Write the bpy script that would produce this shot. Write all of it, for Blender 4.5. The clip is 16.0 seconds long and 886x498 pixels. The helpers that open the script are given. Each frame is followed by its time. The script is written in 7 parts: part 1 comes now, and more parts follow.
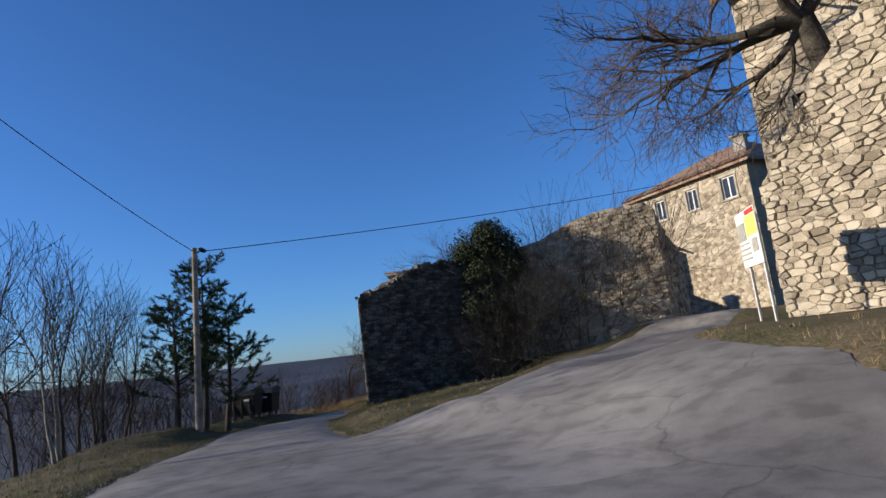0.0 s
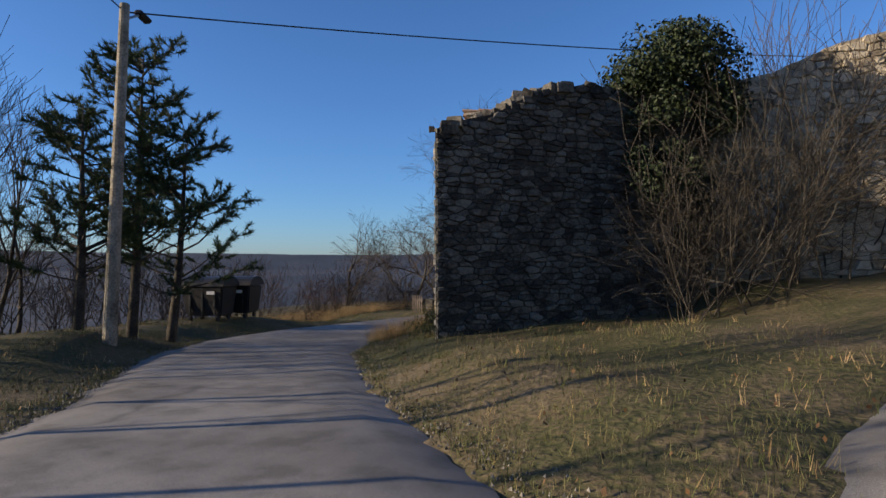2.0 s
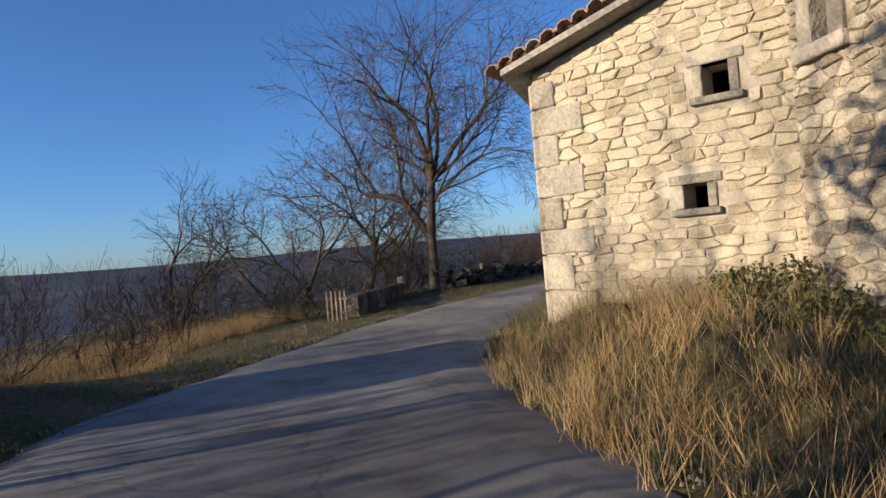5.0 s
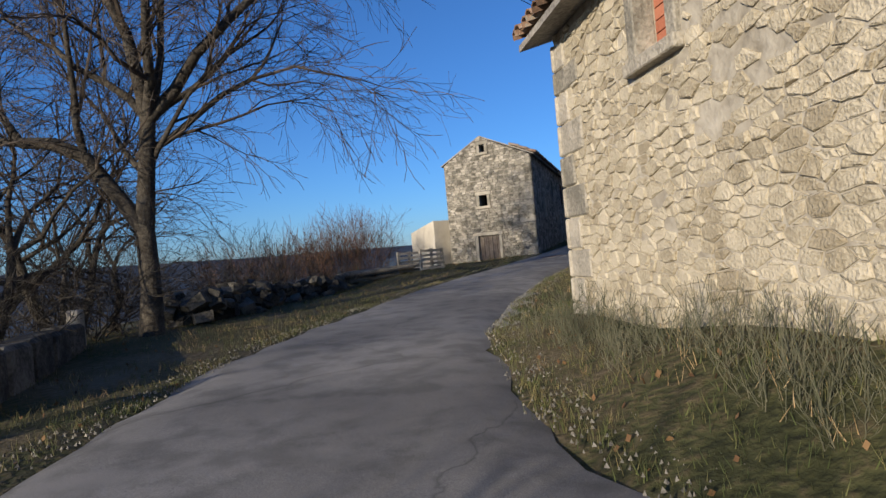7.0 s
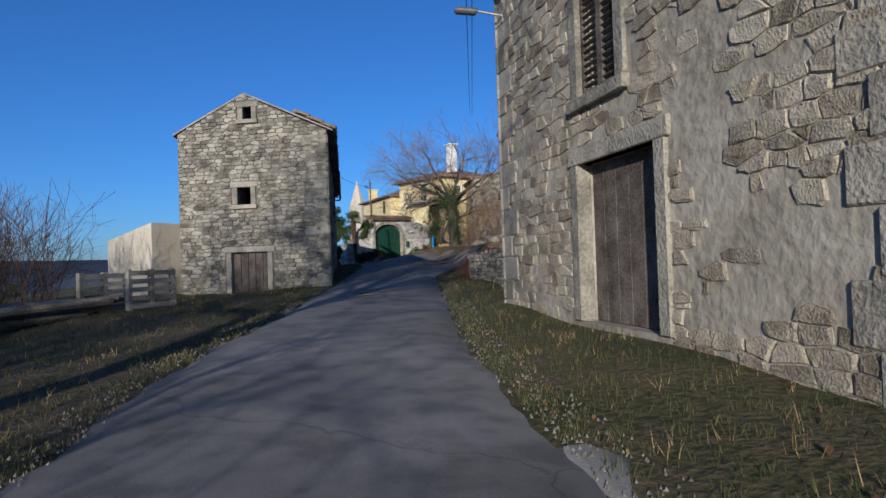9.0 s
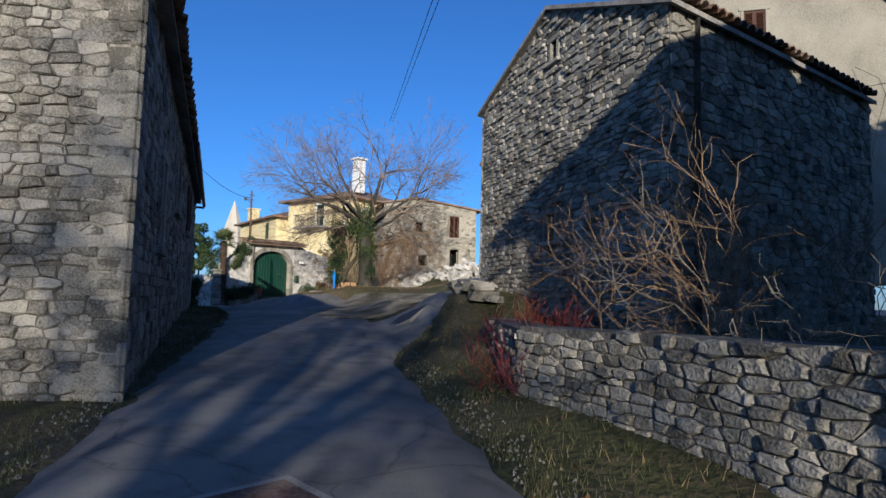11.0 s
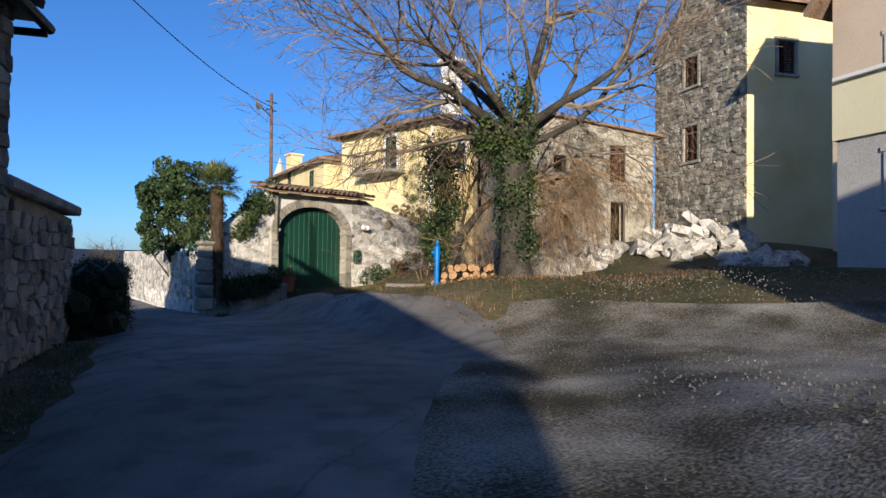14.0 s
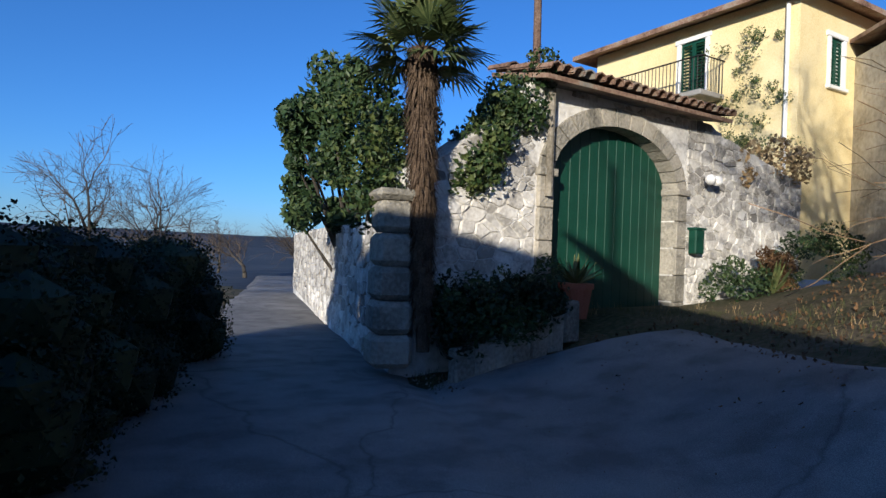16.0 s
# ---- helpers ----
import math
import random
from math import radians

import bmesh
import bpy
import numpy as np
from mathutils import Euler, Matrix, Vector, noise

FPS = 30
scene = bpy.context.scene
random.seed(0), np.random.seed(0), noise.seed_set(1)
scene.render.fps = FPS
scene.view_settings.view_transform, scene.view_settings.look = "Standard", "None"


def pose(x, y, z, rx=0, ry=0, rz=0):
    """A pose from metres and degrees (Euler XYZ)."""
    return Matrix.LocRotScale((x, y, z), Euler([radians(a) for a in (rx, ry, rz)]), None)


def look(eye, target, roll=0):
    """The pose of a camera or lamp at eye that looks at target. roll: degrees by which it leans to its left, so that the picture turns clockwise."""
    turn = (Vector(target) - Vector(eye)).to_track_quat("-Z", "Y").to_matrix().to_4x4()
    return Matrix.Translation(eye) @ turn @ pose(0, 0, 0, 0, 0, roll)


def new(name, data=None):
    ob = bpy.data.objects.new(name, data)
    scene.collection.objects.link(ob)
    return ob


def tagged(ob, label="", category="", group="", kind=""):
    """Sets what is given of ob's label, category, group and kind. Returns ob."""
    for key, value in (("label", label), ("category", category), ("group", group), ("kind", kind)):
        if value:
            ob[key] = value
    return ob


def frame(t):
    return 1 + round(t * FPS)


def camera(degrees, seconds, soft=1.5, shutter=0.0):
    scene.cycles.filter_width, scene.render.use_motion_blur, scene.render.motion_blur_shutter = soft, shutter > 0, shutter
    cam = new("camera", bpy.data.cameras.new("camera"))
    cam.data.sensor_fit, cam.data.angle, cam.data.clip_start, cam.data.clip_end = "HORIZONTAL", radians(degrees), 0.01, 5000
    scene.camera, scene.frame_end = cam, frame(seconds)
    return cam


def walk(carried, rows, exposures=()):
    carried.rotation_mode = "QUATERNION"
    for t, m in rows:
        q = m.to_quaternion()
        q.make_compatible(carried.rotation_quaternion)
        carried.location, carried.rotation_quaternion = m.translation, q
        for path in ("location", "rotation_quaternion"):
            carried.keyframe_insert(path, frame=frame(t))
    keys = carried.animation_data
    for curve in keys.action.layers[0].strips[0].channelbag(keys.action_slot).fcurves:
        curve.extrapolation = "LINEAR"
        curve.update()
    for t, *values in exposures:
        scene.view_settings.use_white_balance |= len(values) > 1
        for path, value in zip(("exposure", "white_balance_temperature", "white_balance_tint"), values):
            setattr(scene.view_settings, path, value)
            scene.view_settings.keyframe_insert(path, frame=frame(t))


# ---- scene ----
cam = camera(71.1, 16.0)
PATH = [
    (0.0, (26.477, -14.867, 4.779), (19.815, -7.595, 6.431), -7.30),
    (0.5, (23.784, -13.180, 4.741), (17.110, -5.838, 5.988), -5.88),
    (1.0, (21.401, -11.748, 4.711), (14.703, -4.367, 5.532), -3.41),
    (1.5, (19.189, -10.482, 4.668), (12.569, -3.012, 5.277), -0.65),
    (2.0, (17.195, -9.299, 4.651), (10.530, -1.847, 4.899), -0.25),
    (2.5, (15.001, -7.863, 4.559), (8.042, -0.682, 4.590), -3.23),
    (3.0, (12.985, -6.755, 4.416), (6.069, 0.468, 4.434), -5.17),
    (3.5, (10.955, -5.729, 4.287), (4.397, 1.820, 4.292), -4.96),
    (4.0, (9.241, -4.746, 4.219), (3.347, 3.332, 4.104), -4.87),
    (4.2, (8.569, -4.367, 4.187), (2.976, 3.921, 4.083), -5.05),
    (6.3, (1.909, 3.754, 3.626), (1.447, 13.741, 3.828), -4.37),
    (6.5, (1.647, 4.641, 3.635), (1.571, 14.639, 3.783), -4.55),
    (7.0, (1.006, 6.847, 3.635), (1.900, 16.807, 3.688), -5.11),
    (7.5, (0.443, 9.099, 3.707), (2.396, 18.906, 3.764), -4.21),
    (8.0, (0.494, 11.896, 3.731), (3.599, 21.399, 3.985), -3.84),
    (8.2, (0.601, 12.988, 3.742), (4.176, 22.324, 3.977), -3.69),
    (10.3, (3.491, 22.783, 4.041), (10.220, 30.143, 4.778), 2.55),
    (10.5, (4.108, 23.827, 4.090), (10.881, 31.130, 4.973), 3.12),
    (11.0, (5.716, 26.837, 4.251), (12.424, 34.211, 5.038), 1.48),
    (11.5, (7.166, 29.567, 4.342), (13.703, 37.111, 4.947), 0.16),
    (12.0, (8.636, 32.096, 4.459), (15.207, 39.618, 4.940), -0.04),
    (12.5, (10.119, 34.532, 4.578), (16.711, 42.029, 5.168), 0.27),
    (13.0, (11.536, 37.204, 4.753), (18.131, 44.698, 5.337), 0.25),
    (13.5, (12.872, 39.797, 4.889), (19.354, 47.403, 5.260), 0.44),
    (14.0, (14.077, 42.080, 4.923), (20.122, 50.042, 5.180), 0.86),
    (14.5, (15.009, 44.997, 4.867), (20.621, 53.269, 5.166), 1.88),
    (15.0, (16.243, 47.768, 4.860), (21.070, 56.521, 5.147), 1.78),
    (15.5, (16.935, 50.360, 4.854), (21.053, 59.471, 5.043), 2.10),
    (16.0, (17.315, 53.077, 4.819), (20.846, 62.433, 4.878), 2.14),
]

walk(cam, [(t, look(eye, target, roll)) for t, eye, target, roll in PATH],
     exposures=[(0.0, 0.6, 5600, 16), (1.0, 0.65, 5800, 16), (2.0, 0.8, 6200, 17), (3.0, 0.9, 6200, 17), (4.2, 0.9, 6200, 17), (6.3, 0.5, 5800, 15), (7.3, 0.4, 5500, 14), (8.2, 0.15, 5150, 14), (10.3, 0.0, 5000, 13), (11.0, 0.35, 5100, 13), (11.5, 0.75, 5500, 14), (12.0, 0.9, 5900, 15), (13.0, 0.95, 6000, 15), (13.8, 0.75, 5700, 14), (14.5, 0.45, 5150, 13), (16.0, 0.5, 5150, 13)])

# ---- light ----
SUN = Vector((-0.635, -0.765, 0.228)).normalized()
world = bpy.data.worlds.new("sky")
scene.world = world
world.use_nodes = True
wn = world.node_tree.nodes
sky = wn.new("ShaderNodeTexSky")
sky.sky_type, sky.sun_disc = "NISHITA", False
sky.sun_elevation = math.asin(SUN.z)
sky.sun_rotation = math.atan2(SUN.x, SUN.y)
sky.altitude, sky.air_density, sky.dust_density, sky.ozone_density = 600, 1.0, 0.7, 6.0
world.node_tree.links.new(sky.outputs[0], wn["Background"].inputs[0])
wn["Background"].inputs[1].default_value = 0.098
sun_data = bpy.data.lights.new("sun", "SUN")
sun_data.energy, sun_data.angle, sun_data.color = 5.0, radians(0.6), (1.0, 0.8, 0.52)
sun = new("sun", sun_data)
sun.matrix_world = look((0, 0, 60), tuple(Vector((0, 0, 60)) - SUN))


# ---- materials ----
def mat(name, stops, scale=4.0, rough=0.9, bump=0.3, fine=40.0, vary="", metal=0.0, depth=0.02, trans=0.0, coat=0.0):
    """A two-scale noise material: stops are colours from dark to light; vary adds a tint per object or per island."""
    m = bpy.data.materials.new(name)
    m.use_nodes = True
    n, l = m.node_tree.nodes, m.node_tree.links
    bsdf = n["Principled BSDF"]
    geo = n.new("ShaderNodeTexCoord")
    big, small = n.new("ShaderNodeTexNoise"), n.new("ShaderNodeTexNoise")
    pos = n.new("ShaderNodeNewGeometry")
    for tex, s, d in ((big, scale, 5), (small, fine, 4)):
        tex.inputs["Scale"].default_value, tex.inputs["Detail"].default_value = s, d
        l.new(pos.outputs["Position"], tex.inputs["Vector"])
    ramp = n.new("ShaderNodeValToRGB")
    e = ramp.color_ramp.elements
    e[0].position, e[1].position = 0.32, 0.68
    e[0].color, e[1].color = (*stops[0], 1), (*stops[-1], 1)
    for i, c in enumerate(stops[1:-1]):
        x = e.new(0.32 + 0.36 * (i + 1) / (len(stops) - 1))
        x.color = (*c, 1)
    mix = n.new("ShaderNodeMath")
    mix.operation = "MULTIPLY_ADD"
    l.new(small.outputs["Fac"], mix.inputs[0])
    mix.inputs[1].default_value = 0.55
    sub = n.new("ShaderNodeMath")
    sub.operation = "MULTIPLY_ADD"
    l.new(big.outputs["Fac"], sub.inputs[0])
    sub.inputs[1].default_value, sub.inputs[2].default_value = 0.7, -0.125
    l.new(sub.outputs[0], mix.inputs[2])
    fac = mix
    if vary:
        rnd = n.new("ShaderNodeObjectInfo" if vary == "object" else "ShaderNodeNewGeometry")
        add = n.new("ShaderNodeMath")
        add.operation = "MULTIPLY_ADD"
        l.new(rnd.outputs["Random" if vary == "object" else "Random Per Island"], add.inputs[0])
        add.inputs[1].default_value = 0.26
        off = n.new("ShaderNodeMath")
        off.operation = "SUBTRACT"
        l.new(mix.outputs[0], off.inputs[0])
        off.inputs[1].default_value = 0.13
        l.new(off.outputs[0], add.inputs[2])
        fac = add
    l.new(fac.outputs[0], ramp.inputs[0])
    l.new(ramp.outputs[0], bsdf.inputs["Base Color"])
    bsdf.inputs["Roughness"].default_value = rough
    bsdf.inputs["Metallic"].default_value = metal
    bsdf.inputs["Specular IOR Level"].default_value = 0.25
    bsdf.inputs["Coat Weight"].default_value = coat
    if trans:
        bsdf.inputs["Subsurface Weight"].default_value = 0.0
    if bump:
        b = n.new("ShaderNodeBump")
        b.inputs["Strength"].default_value, b.inputs["Distance"].default_value = bump, depth
        l.new(fac.outputs[0], b.inputs["Height"])
        l.new(b.outputs[0], bsdf.inputs["Normal"])
    return m


STONE = [(0.17, 0.145, 0.105), (0.29, 0.255, 0.19), (0.40, 0.355, 0.27), (0.48, 0.435, 0.34)]
M = {
    "stone": mat("limestone_piece", STONE, 3.0, 0.92, 1.0, 45, "object", depth=0.03),
    "stone_j": mat("limestone_joined", STONE, 3.0, 0.92, 1.0, 45, "island", depth=0.03),
    "greystone": mat("grey_limestone_piece", [(0.1, 0.094, 0.077), (0.21, 0.197, 0.162), (0.32, 0.298, 0.245), (0.42, 0.39, 0.325)], 3.0, 0.94, 1.0, 45, "object", depth=0.035),
    "greystone_j": mat("grey_limestone_joined", [(0.1, 0.094, 0.077), (0.21, 0.197, 0.162), (0.32, 0.298, 0.245), (0.42, 0.39, 0.325)], 3.0, 0.94, 1.0, 45, "island", depth=0.035),
    "greymortar": mat("grey_earth_mortar", [(0.06, 0.056, 0.045), (0.13, 0.12, 0.1), (0.21, 0.195, 0.165)], 1.6, 0.97, 0.9, 16, depth=0.05),
    # beige plaster darkened for shade on the house above the barn
    "drabplaster": mat("shade_dark_plaster", [(0.2, 0.185, 0.145), (0.29, 0.265, 0.21), (0.36, 0.33, 0.265)], 0.8, 0.95, 0.5, 25),
    "plaster": mat("old_lime_plaster", [(0.24, 0.215, 0.165), (0.36, 0.33, 0.265), (0.46, 0.425, 0.35)], 1.1, 0.95, 0.9, 9, depth=0.05),
    "palestone": mat("cream_limestone_piece", [(0.3, 0.26, 0.18), (0.42, 0.375, 0.275), (0.5, 0.45, 0.34)], 3.0, 0.92, 1.0, 45, "object", depth=0.03),
    "palestone_j": mat("cream_limestone_joined", [(0.3, 0.26, 0.18), (0.42, 0.375, 0.275), (0.5, 0.45, 0.34)], 3.0, 0.92, 1.0, 45, "island", depth=0.03),
    # stone and mortar darkened in colour for the ruined wall's shade
    "darkstone": mat("shade_dark_stone_piece", [(0.03, 0.028, 0.024), (0.06, 0.056, 0.047), (0.105, 0.098, 0.082), (0.16, 0.15, 0.125)], 3.0, 0.95, 0.6, 20, "object", depth=0.03),
    "darkstone_j": mat("shade_dark_stone_joined", [(0.03, 0.028, 0.024), (0.06, 0.056, 0.047), (0.105, 0.098, 0.082), (0.16, 0.15, 0.125)], 3.0, 0.95, 0.6, 20, "island", depth=0.03),
    "darkmortar": mat("shade_dark_mortar", [(0.02, 0.019, 0.015), (0.045, 0.041, 0.032), (0.08, 0.073, 0.057)], 1.6, 0.97, 0.9, 16, depth=0.05),
    "quoin": mat("dressed_limestone", [(0.17, 0.16, 0.13), (0.3, 0.28, 0.23), (0.42, 0.385, 0.315)], 2.5, 0.93, 1.0, 24, "object", depth=0.04),
    "mortar": mat("lime_mortar", [(0.17, 0.148, 0.11), (0.31, 0.272, 0.2), (0.41, 0.365, 0.275)], 1.6, 0.97, 0.9, 16, depth=0.05),
    "whitewash": mat("limewashed_mortar", [(0.42, 0.4, 0.36), (0.66, 0.64, 0.59), (0.78, 0.76, 0.71)], 1.4, 0.95, 0.7, 14, depth=0.04),
    "whitestone": mat("limewashed_stone", [(0.36, 0.34, 0.3), (0.62, 0.59, 0.53), (0.8, 0.78, 0.72)], 2.2, 0.92, 0.6, 22, "object"),
    "gravelbed": mat("mossy_gravel_bed", [(0.035, 0.036, 0.018), (0.075, 0.065, 0.042), (0.22, 0.205, 0.17), (0.36, 0.34, 0.29)], 0.9, 0.95, 1.0, 38, depth=0.04),
    "rusttwig": mat("reddish_brown_twigs", [(0.05, 0.028, 0.017), (0.11, 0.06, 0.034), (0.18, 0.105, 0.06)], 0.9, 0.9, 0, 9, "island"),
    # twig colour lightened for sun on the ivied tree's crown
    "suntwig": mat("sunlit_twigs", [(0.07, 0.055, 0.042), (0.16, 0.125, 0.09), (0.26, 0.205, 0.15)], 0.9, 0.9, 0, 9, "island"),
    "creepertwig": mat("dry_creeper_stems", [(0.12, 0.075, 0.04), (0.25, 0.165, 0.09), (0.36, 0.25, 0.14)], 0.9, 0.9, 0, 9, "island"),
    "sage": mat("grey_green_weed", [(0.035, 0.038, 0.022), (0.07, 0.072, 0.045), (0.12, 0.115, 0.075)], 0.9, 0.9, 0, 9, "island"),
    "concrete": mat("weathered_concrete", [(0.2, 0.19, 0.17), (0.34, 0.33, 0.3)], 1.5, 0.9, 0.4, 40),
    "gravel": mat("pale_gravel", [(0.09, 0.085, 0.072), (0.16, 0.152, 0.13), (0.25, 0.235, 0.2)], 2.0, 0.95, 1.0, 60, "island"),
    "ground": mat("winter_turf", [(0.028, 0.032, 0.012), (0.06, 0.062, 0.024), (0.105, 0.085, 0.045), (0.15, 0.12, 0.075)], 0.55, 0.98, 1.0, 14, depth=0.06),
    "grass": mat("winter_grass", [(0.035, 0.05, 0.014), (0.075, 0.09, 0.028), (0.16, 0.13, 0.06)], 0.6, 0.9, 0, 9, "island"),
    "drygrass": mat("dry_grass", [(0.16, 0.11, 0.05), (0.3, 0.21, 0.1), (0.4, 0.3, 0.16)], 0.8, 0.9, 0, 9, "island"),
    "leaves": mat("fallen_leaves", [(0.05, 0.028, 0.014), (0.11, 0.062, 0.028), (0.18, 0.11, 0.05)], 1.0, 0.85, 0, 9, "island"),
    "bark": mat("grey_bark", [(0.022, 0.019, 0.015), (0.05, 0.044, 0.035), (0.095, 0.085, 0.068)], 2.5, 0.95, 0.9, 25, depth=0.03),
    "twig": mat("bare_twigs", [(0.03, 0.024, 0.019), (0.065, 0.052, 0.04), (0.115, 0.093, 0.072)], 0.9, 0.9, 0, 9, "island"),
    "palebark": mat("pale_bark", [(0.09, 0.08, 0.06), (0.2, 0.18, 0.14), (0.33, 0.3, 0.24)], 2.5, 0.95, 0.6, 25),
    "redtwig": mat("red_stems", [(0.05, 0.013, 0.01), (0.12, 0.022, 0.018), (0.2, 0.042, 0.03)], 1.2, 0.8, 0, 9, "island"),
    "needle": mat("pine_needles", [(0.016, 0.032, 0.014), (0.036, 0.062, 0.026), (0.075, 0.095, 0.035)], 0.8, 0.75, 0, 9, "island"),
    "ivy": mat("ivy_leaves", [(0.012, 0.026, 0.009), (0.03, 0.055, 0.016), (0.085, 0.105, 0.03)], 1.2, 0.5, 0, 9, "island"),
    "hedgeleaf": mat("dark_hedge_leaves", [(0.008, 0.014, 0.006), (0.018, 0.03, 0.011), (0.036, 0.05, 0.018)], 1.2, 0.6, 0, 9, "island"),
    "bramble": mat("bramble_leaves", [(0.03, 0.04, 0.014), (0.07, 0.08, 0.028), (0.14, 0.12, 0.05)], 1.2, 0.7, 0, 9, "island"),
    "shrub": mat("evergreen_leaves", [(0.014, 0.03, 0.012), (0.034, 0.06, 0.02), (0.08, 0.11, 0.04)], 1.2, 0.5, 0, 9, "island"),
    "palm": mat("palm_fronds", [(0.04, 0.06, 0.02), (0.09, 0.12, 0.04), (0.2, 0.2, 0.08)], 1.2, 0.6, 0, 9, "island"),
    "fibre": mat("palm_fibre", [(0.035, 0.024, 0.015), (0.09, 0.062, 0.04), (0.16, 0.115, 0.075)], 6, 0.95, 1.0, 50, depth=0.03),
    "tile": mat("clay_roof_tile", [(0.09, 0.06, 0.042), (0.18, 0.11, 0.075), (0.27, 0.185, 0.13), (0.27, 0.245, 0.2)], 2.0, 0.9, 0.5, 20, "island"),
    "oldwood": mat("grey_old_wood", [(0.05, 0.04, 0.032), (0.12, 0.1, 0.085), (0.2, 0.175, 0.15)], 3.0, 0.9, 0.6, 30),
    "brownwood": mat("brown_shutter_wood", [(0.05, 0.022, 0.014), (0.09, 0.04, 0.024)], 3.0, 0.7, 0.3, 30),
    "orangewood": mat("stained_pergola_wood", [(0.2, 0.06, 0.025), (0.36, 0.13, 0.055)], 3.0, 0.6, 0.3, 30),
    "greenpaint": mat("dark_green_paint", [(0.008, 0.045, 0.028), (0.014, 0.065, 0.042)], 2.0, 0.45, 0.15, 30),
    "yellow": mat("pale_yellow_render", [(0.62, 0.5, 0.24), (0.74, 0.62, 0.33), (0.78, 0.68, 0.42)], 0.7, 0.92, 0.2, 30),
    "pink": mat("beige_pink_render", [(0.5, 0.4, 0.29), (0.6, 0.49, 0.37), (0.66, 0.56, 0.44)], 0.6, 0.93, 0.3, 30),
    "cream": mat("cream_render", [(0.66, 0.62, 0.42), (0.76, 0.72, 0.52)], 0.6, 0.93, 0.2, 30),
    "greyrender": mat("grey_render", [(0.3, 0.3, 0.29), (0.42, 0.42, 0.41), (0.5, 0.5, 0.49)], 0.6, 0.93, 0.3, 30),
    "beige": mat("old_beige_plaster", [(0.36, 0.33, 0.26), (0.5, 0.46, 0.37), (0.58, 0.54, 0.45)], 0.8, 0.93, 0.5, 25),
    "white": mat("white_paint", [(0.7, 0.7, 0.68), (0.8, 0.8, 0.78)], 2.0, 0.6, 0.1, 30),
    # near-black that stands for the darkness of unlit rooms
    "dark": mat("unlit_room_black", [(0.012, 0.011, 0.01), (0.022, 0.02, 0.018)], 2.0, 0.95, 0, 30),
    "black": mat("black_plastic", [(0.012, 0.013, 0.015), (0.025, 0.026, 0.028)], 2.0, 0.45, 0.1, 40),
    "metal": mat("galvanised_metal", [(0.25, 0.25, 0.25), (0.4, 0.4, 0.4)], 4.0, 0.45, 0.1, 40, metal=0.8),
    "rust": mat("rusty_metal", [(0.06, 0.036, 0.026), (0.13, 0.085, 0.06), (0.2, 0.145, 0.11)], 5.0, 0.85, 0.4, 40),
    "iron": mat("dark_iron", [(0.015, 0.015, 0.016), (0.035, 0.033, 0.032)], 4.0, 0.55, 0.2, 40, metal=0.5),
    "blue": mat("blue_enamel", [(0.0, 0.11, 0.42), (0.008, 0.18, 0.55)], 4.0, 0.4, 0.1, 40),
    "terracotta": mat("terracotta", [(0.28, 0.09, 0.05), (0.38, 0.14, 0.08)], 4.0, 0.85, 0.2, 40),
    "brick": mat("hollow_red_brick", [(0.3, 0.1, 0.055), (0.42, 0.17, 0.1)], 5.0, 0.9, 0.3, 30, "island"),
    "wire": mat("black_cable", [(0.012, 0.012, 0.012), (0.02, 0.02, 0.02)], 4.0, 0.6, 0, 40),
    "panel": mat("printed_panel", [(0.62, 0.62, 0.58), (0.74, 0.74, 0.7)], 2.0, 0.5, 0, 30),
    "lime": mat("yellow_green_print", [(0.5, 0.56, 0.12), (0.58, 0.62, 0.2)], 2.0, 0.5, 0, 30),
    "redprint": mat("red_print", [(0.5, 0.04, 0.03), (0.58, 0.06, 0.05)], 2.0, 0.5, 0, 30),
    "greyprint": mat("grey_print", [(0.25, 0.25, 0.22), (0.4, 0.4, 0.36)], 8.0, 0.5, 0, 30),
    # far woods, with the blue of distance haze mixed into their colour
    "hill": mat("haze_tinted_woodland", [(0.02, 0.034, 0.055), (0.032, 0.048, 0.072), (0.055, 0.066, 0.085)], 0.012, 0.98, 0.6, 0.2, depth=2.0),
    "rubble": mat("rubble_stone", [(0.2, 0.19, 0.17), (0.42, 0.4, 0.36), (0.6, 0.58, 0.53)], 3.0, 0.92, 0.5, 22, "island"),
    "log": mat("cut_log_end", [(0.3, 0.17, 0.08), (0.5, 0.32, 0.17)], 8.0, 0.85, 0.2, 60),
    "greytile": mat("grey_stone_slab", [(0.12, 0.11, 0.1), (0.24, 0.225, 0.2), (0.36, 0.34, 0.3)], 2.0, 0.92, 0.5, 20, "island"),
}
# worn asphalt: stone speckle, pale wear, darker repairs and a net of fine cracks
am = bpy.data.materials.new("worn_asphalt")
am.use_nodes = True
an_, al = am.node_tree.nodes, am.node_tree.links
ab = an_["Principled BSDF"]
ap = an_.new("ShaderNodeNewGeometry")


def a_noise(scale, detail):
    t_ = an_.new("ShaderNodeTexNoise")
    t_.inputs["Scale"].default_value, t_.inputs["Detail"].default_value = scale, detail
    al.new(ap.outputs["Position"], t_.inputs["Vector"])
    return t_


def a_ramp(src, stops):
    r_ = an_.new("ShaderNodeValToRGB")
    e_ = r_.color_ramp.elements
    e_[0].position, e_[0].color = stops[0][0], (*stops[0][1], 1)
    e_[1].position, e_[1].color = stops[-1][0], (*stops[-1][1], 1)
    for q_, c_ in stops[1:-1]:
        e_.new(q_).color = (*c_, 1)
    al.new(src, r_.inputs[0])
    return r_


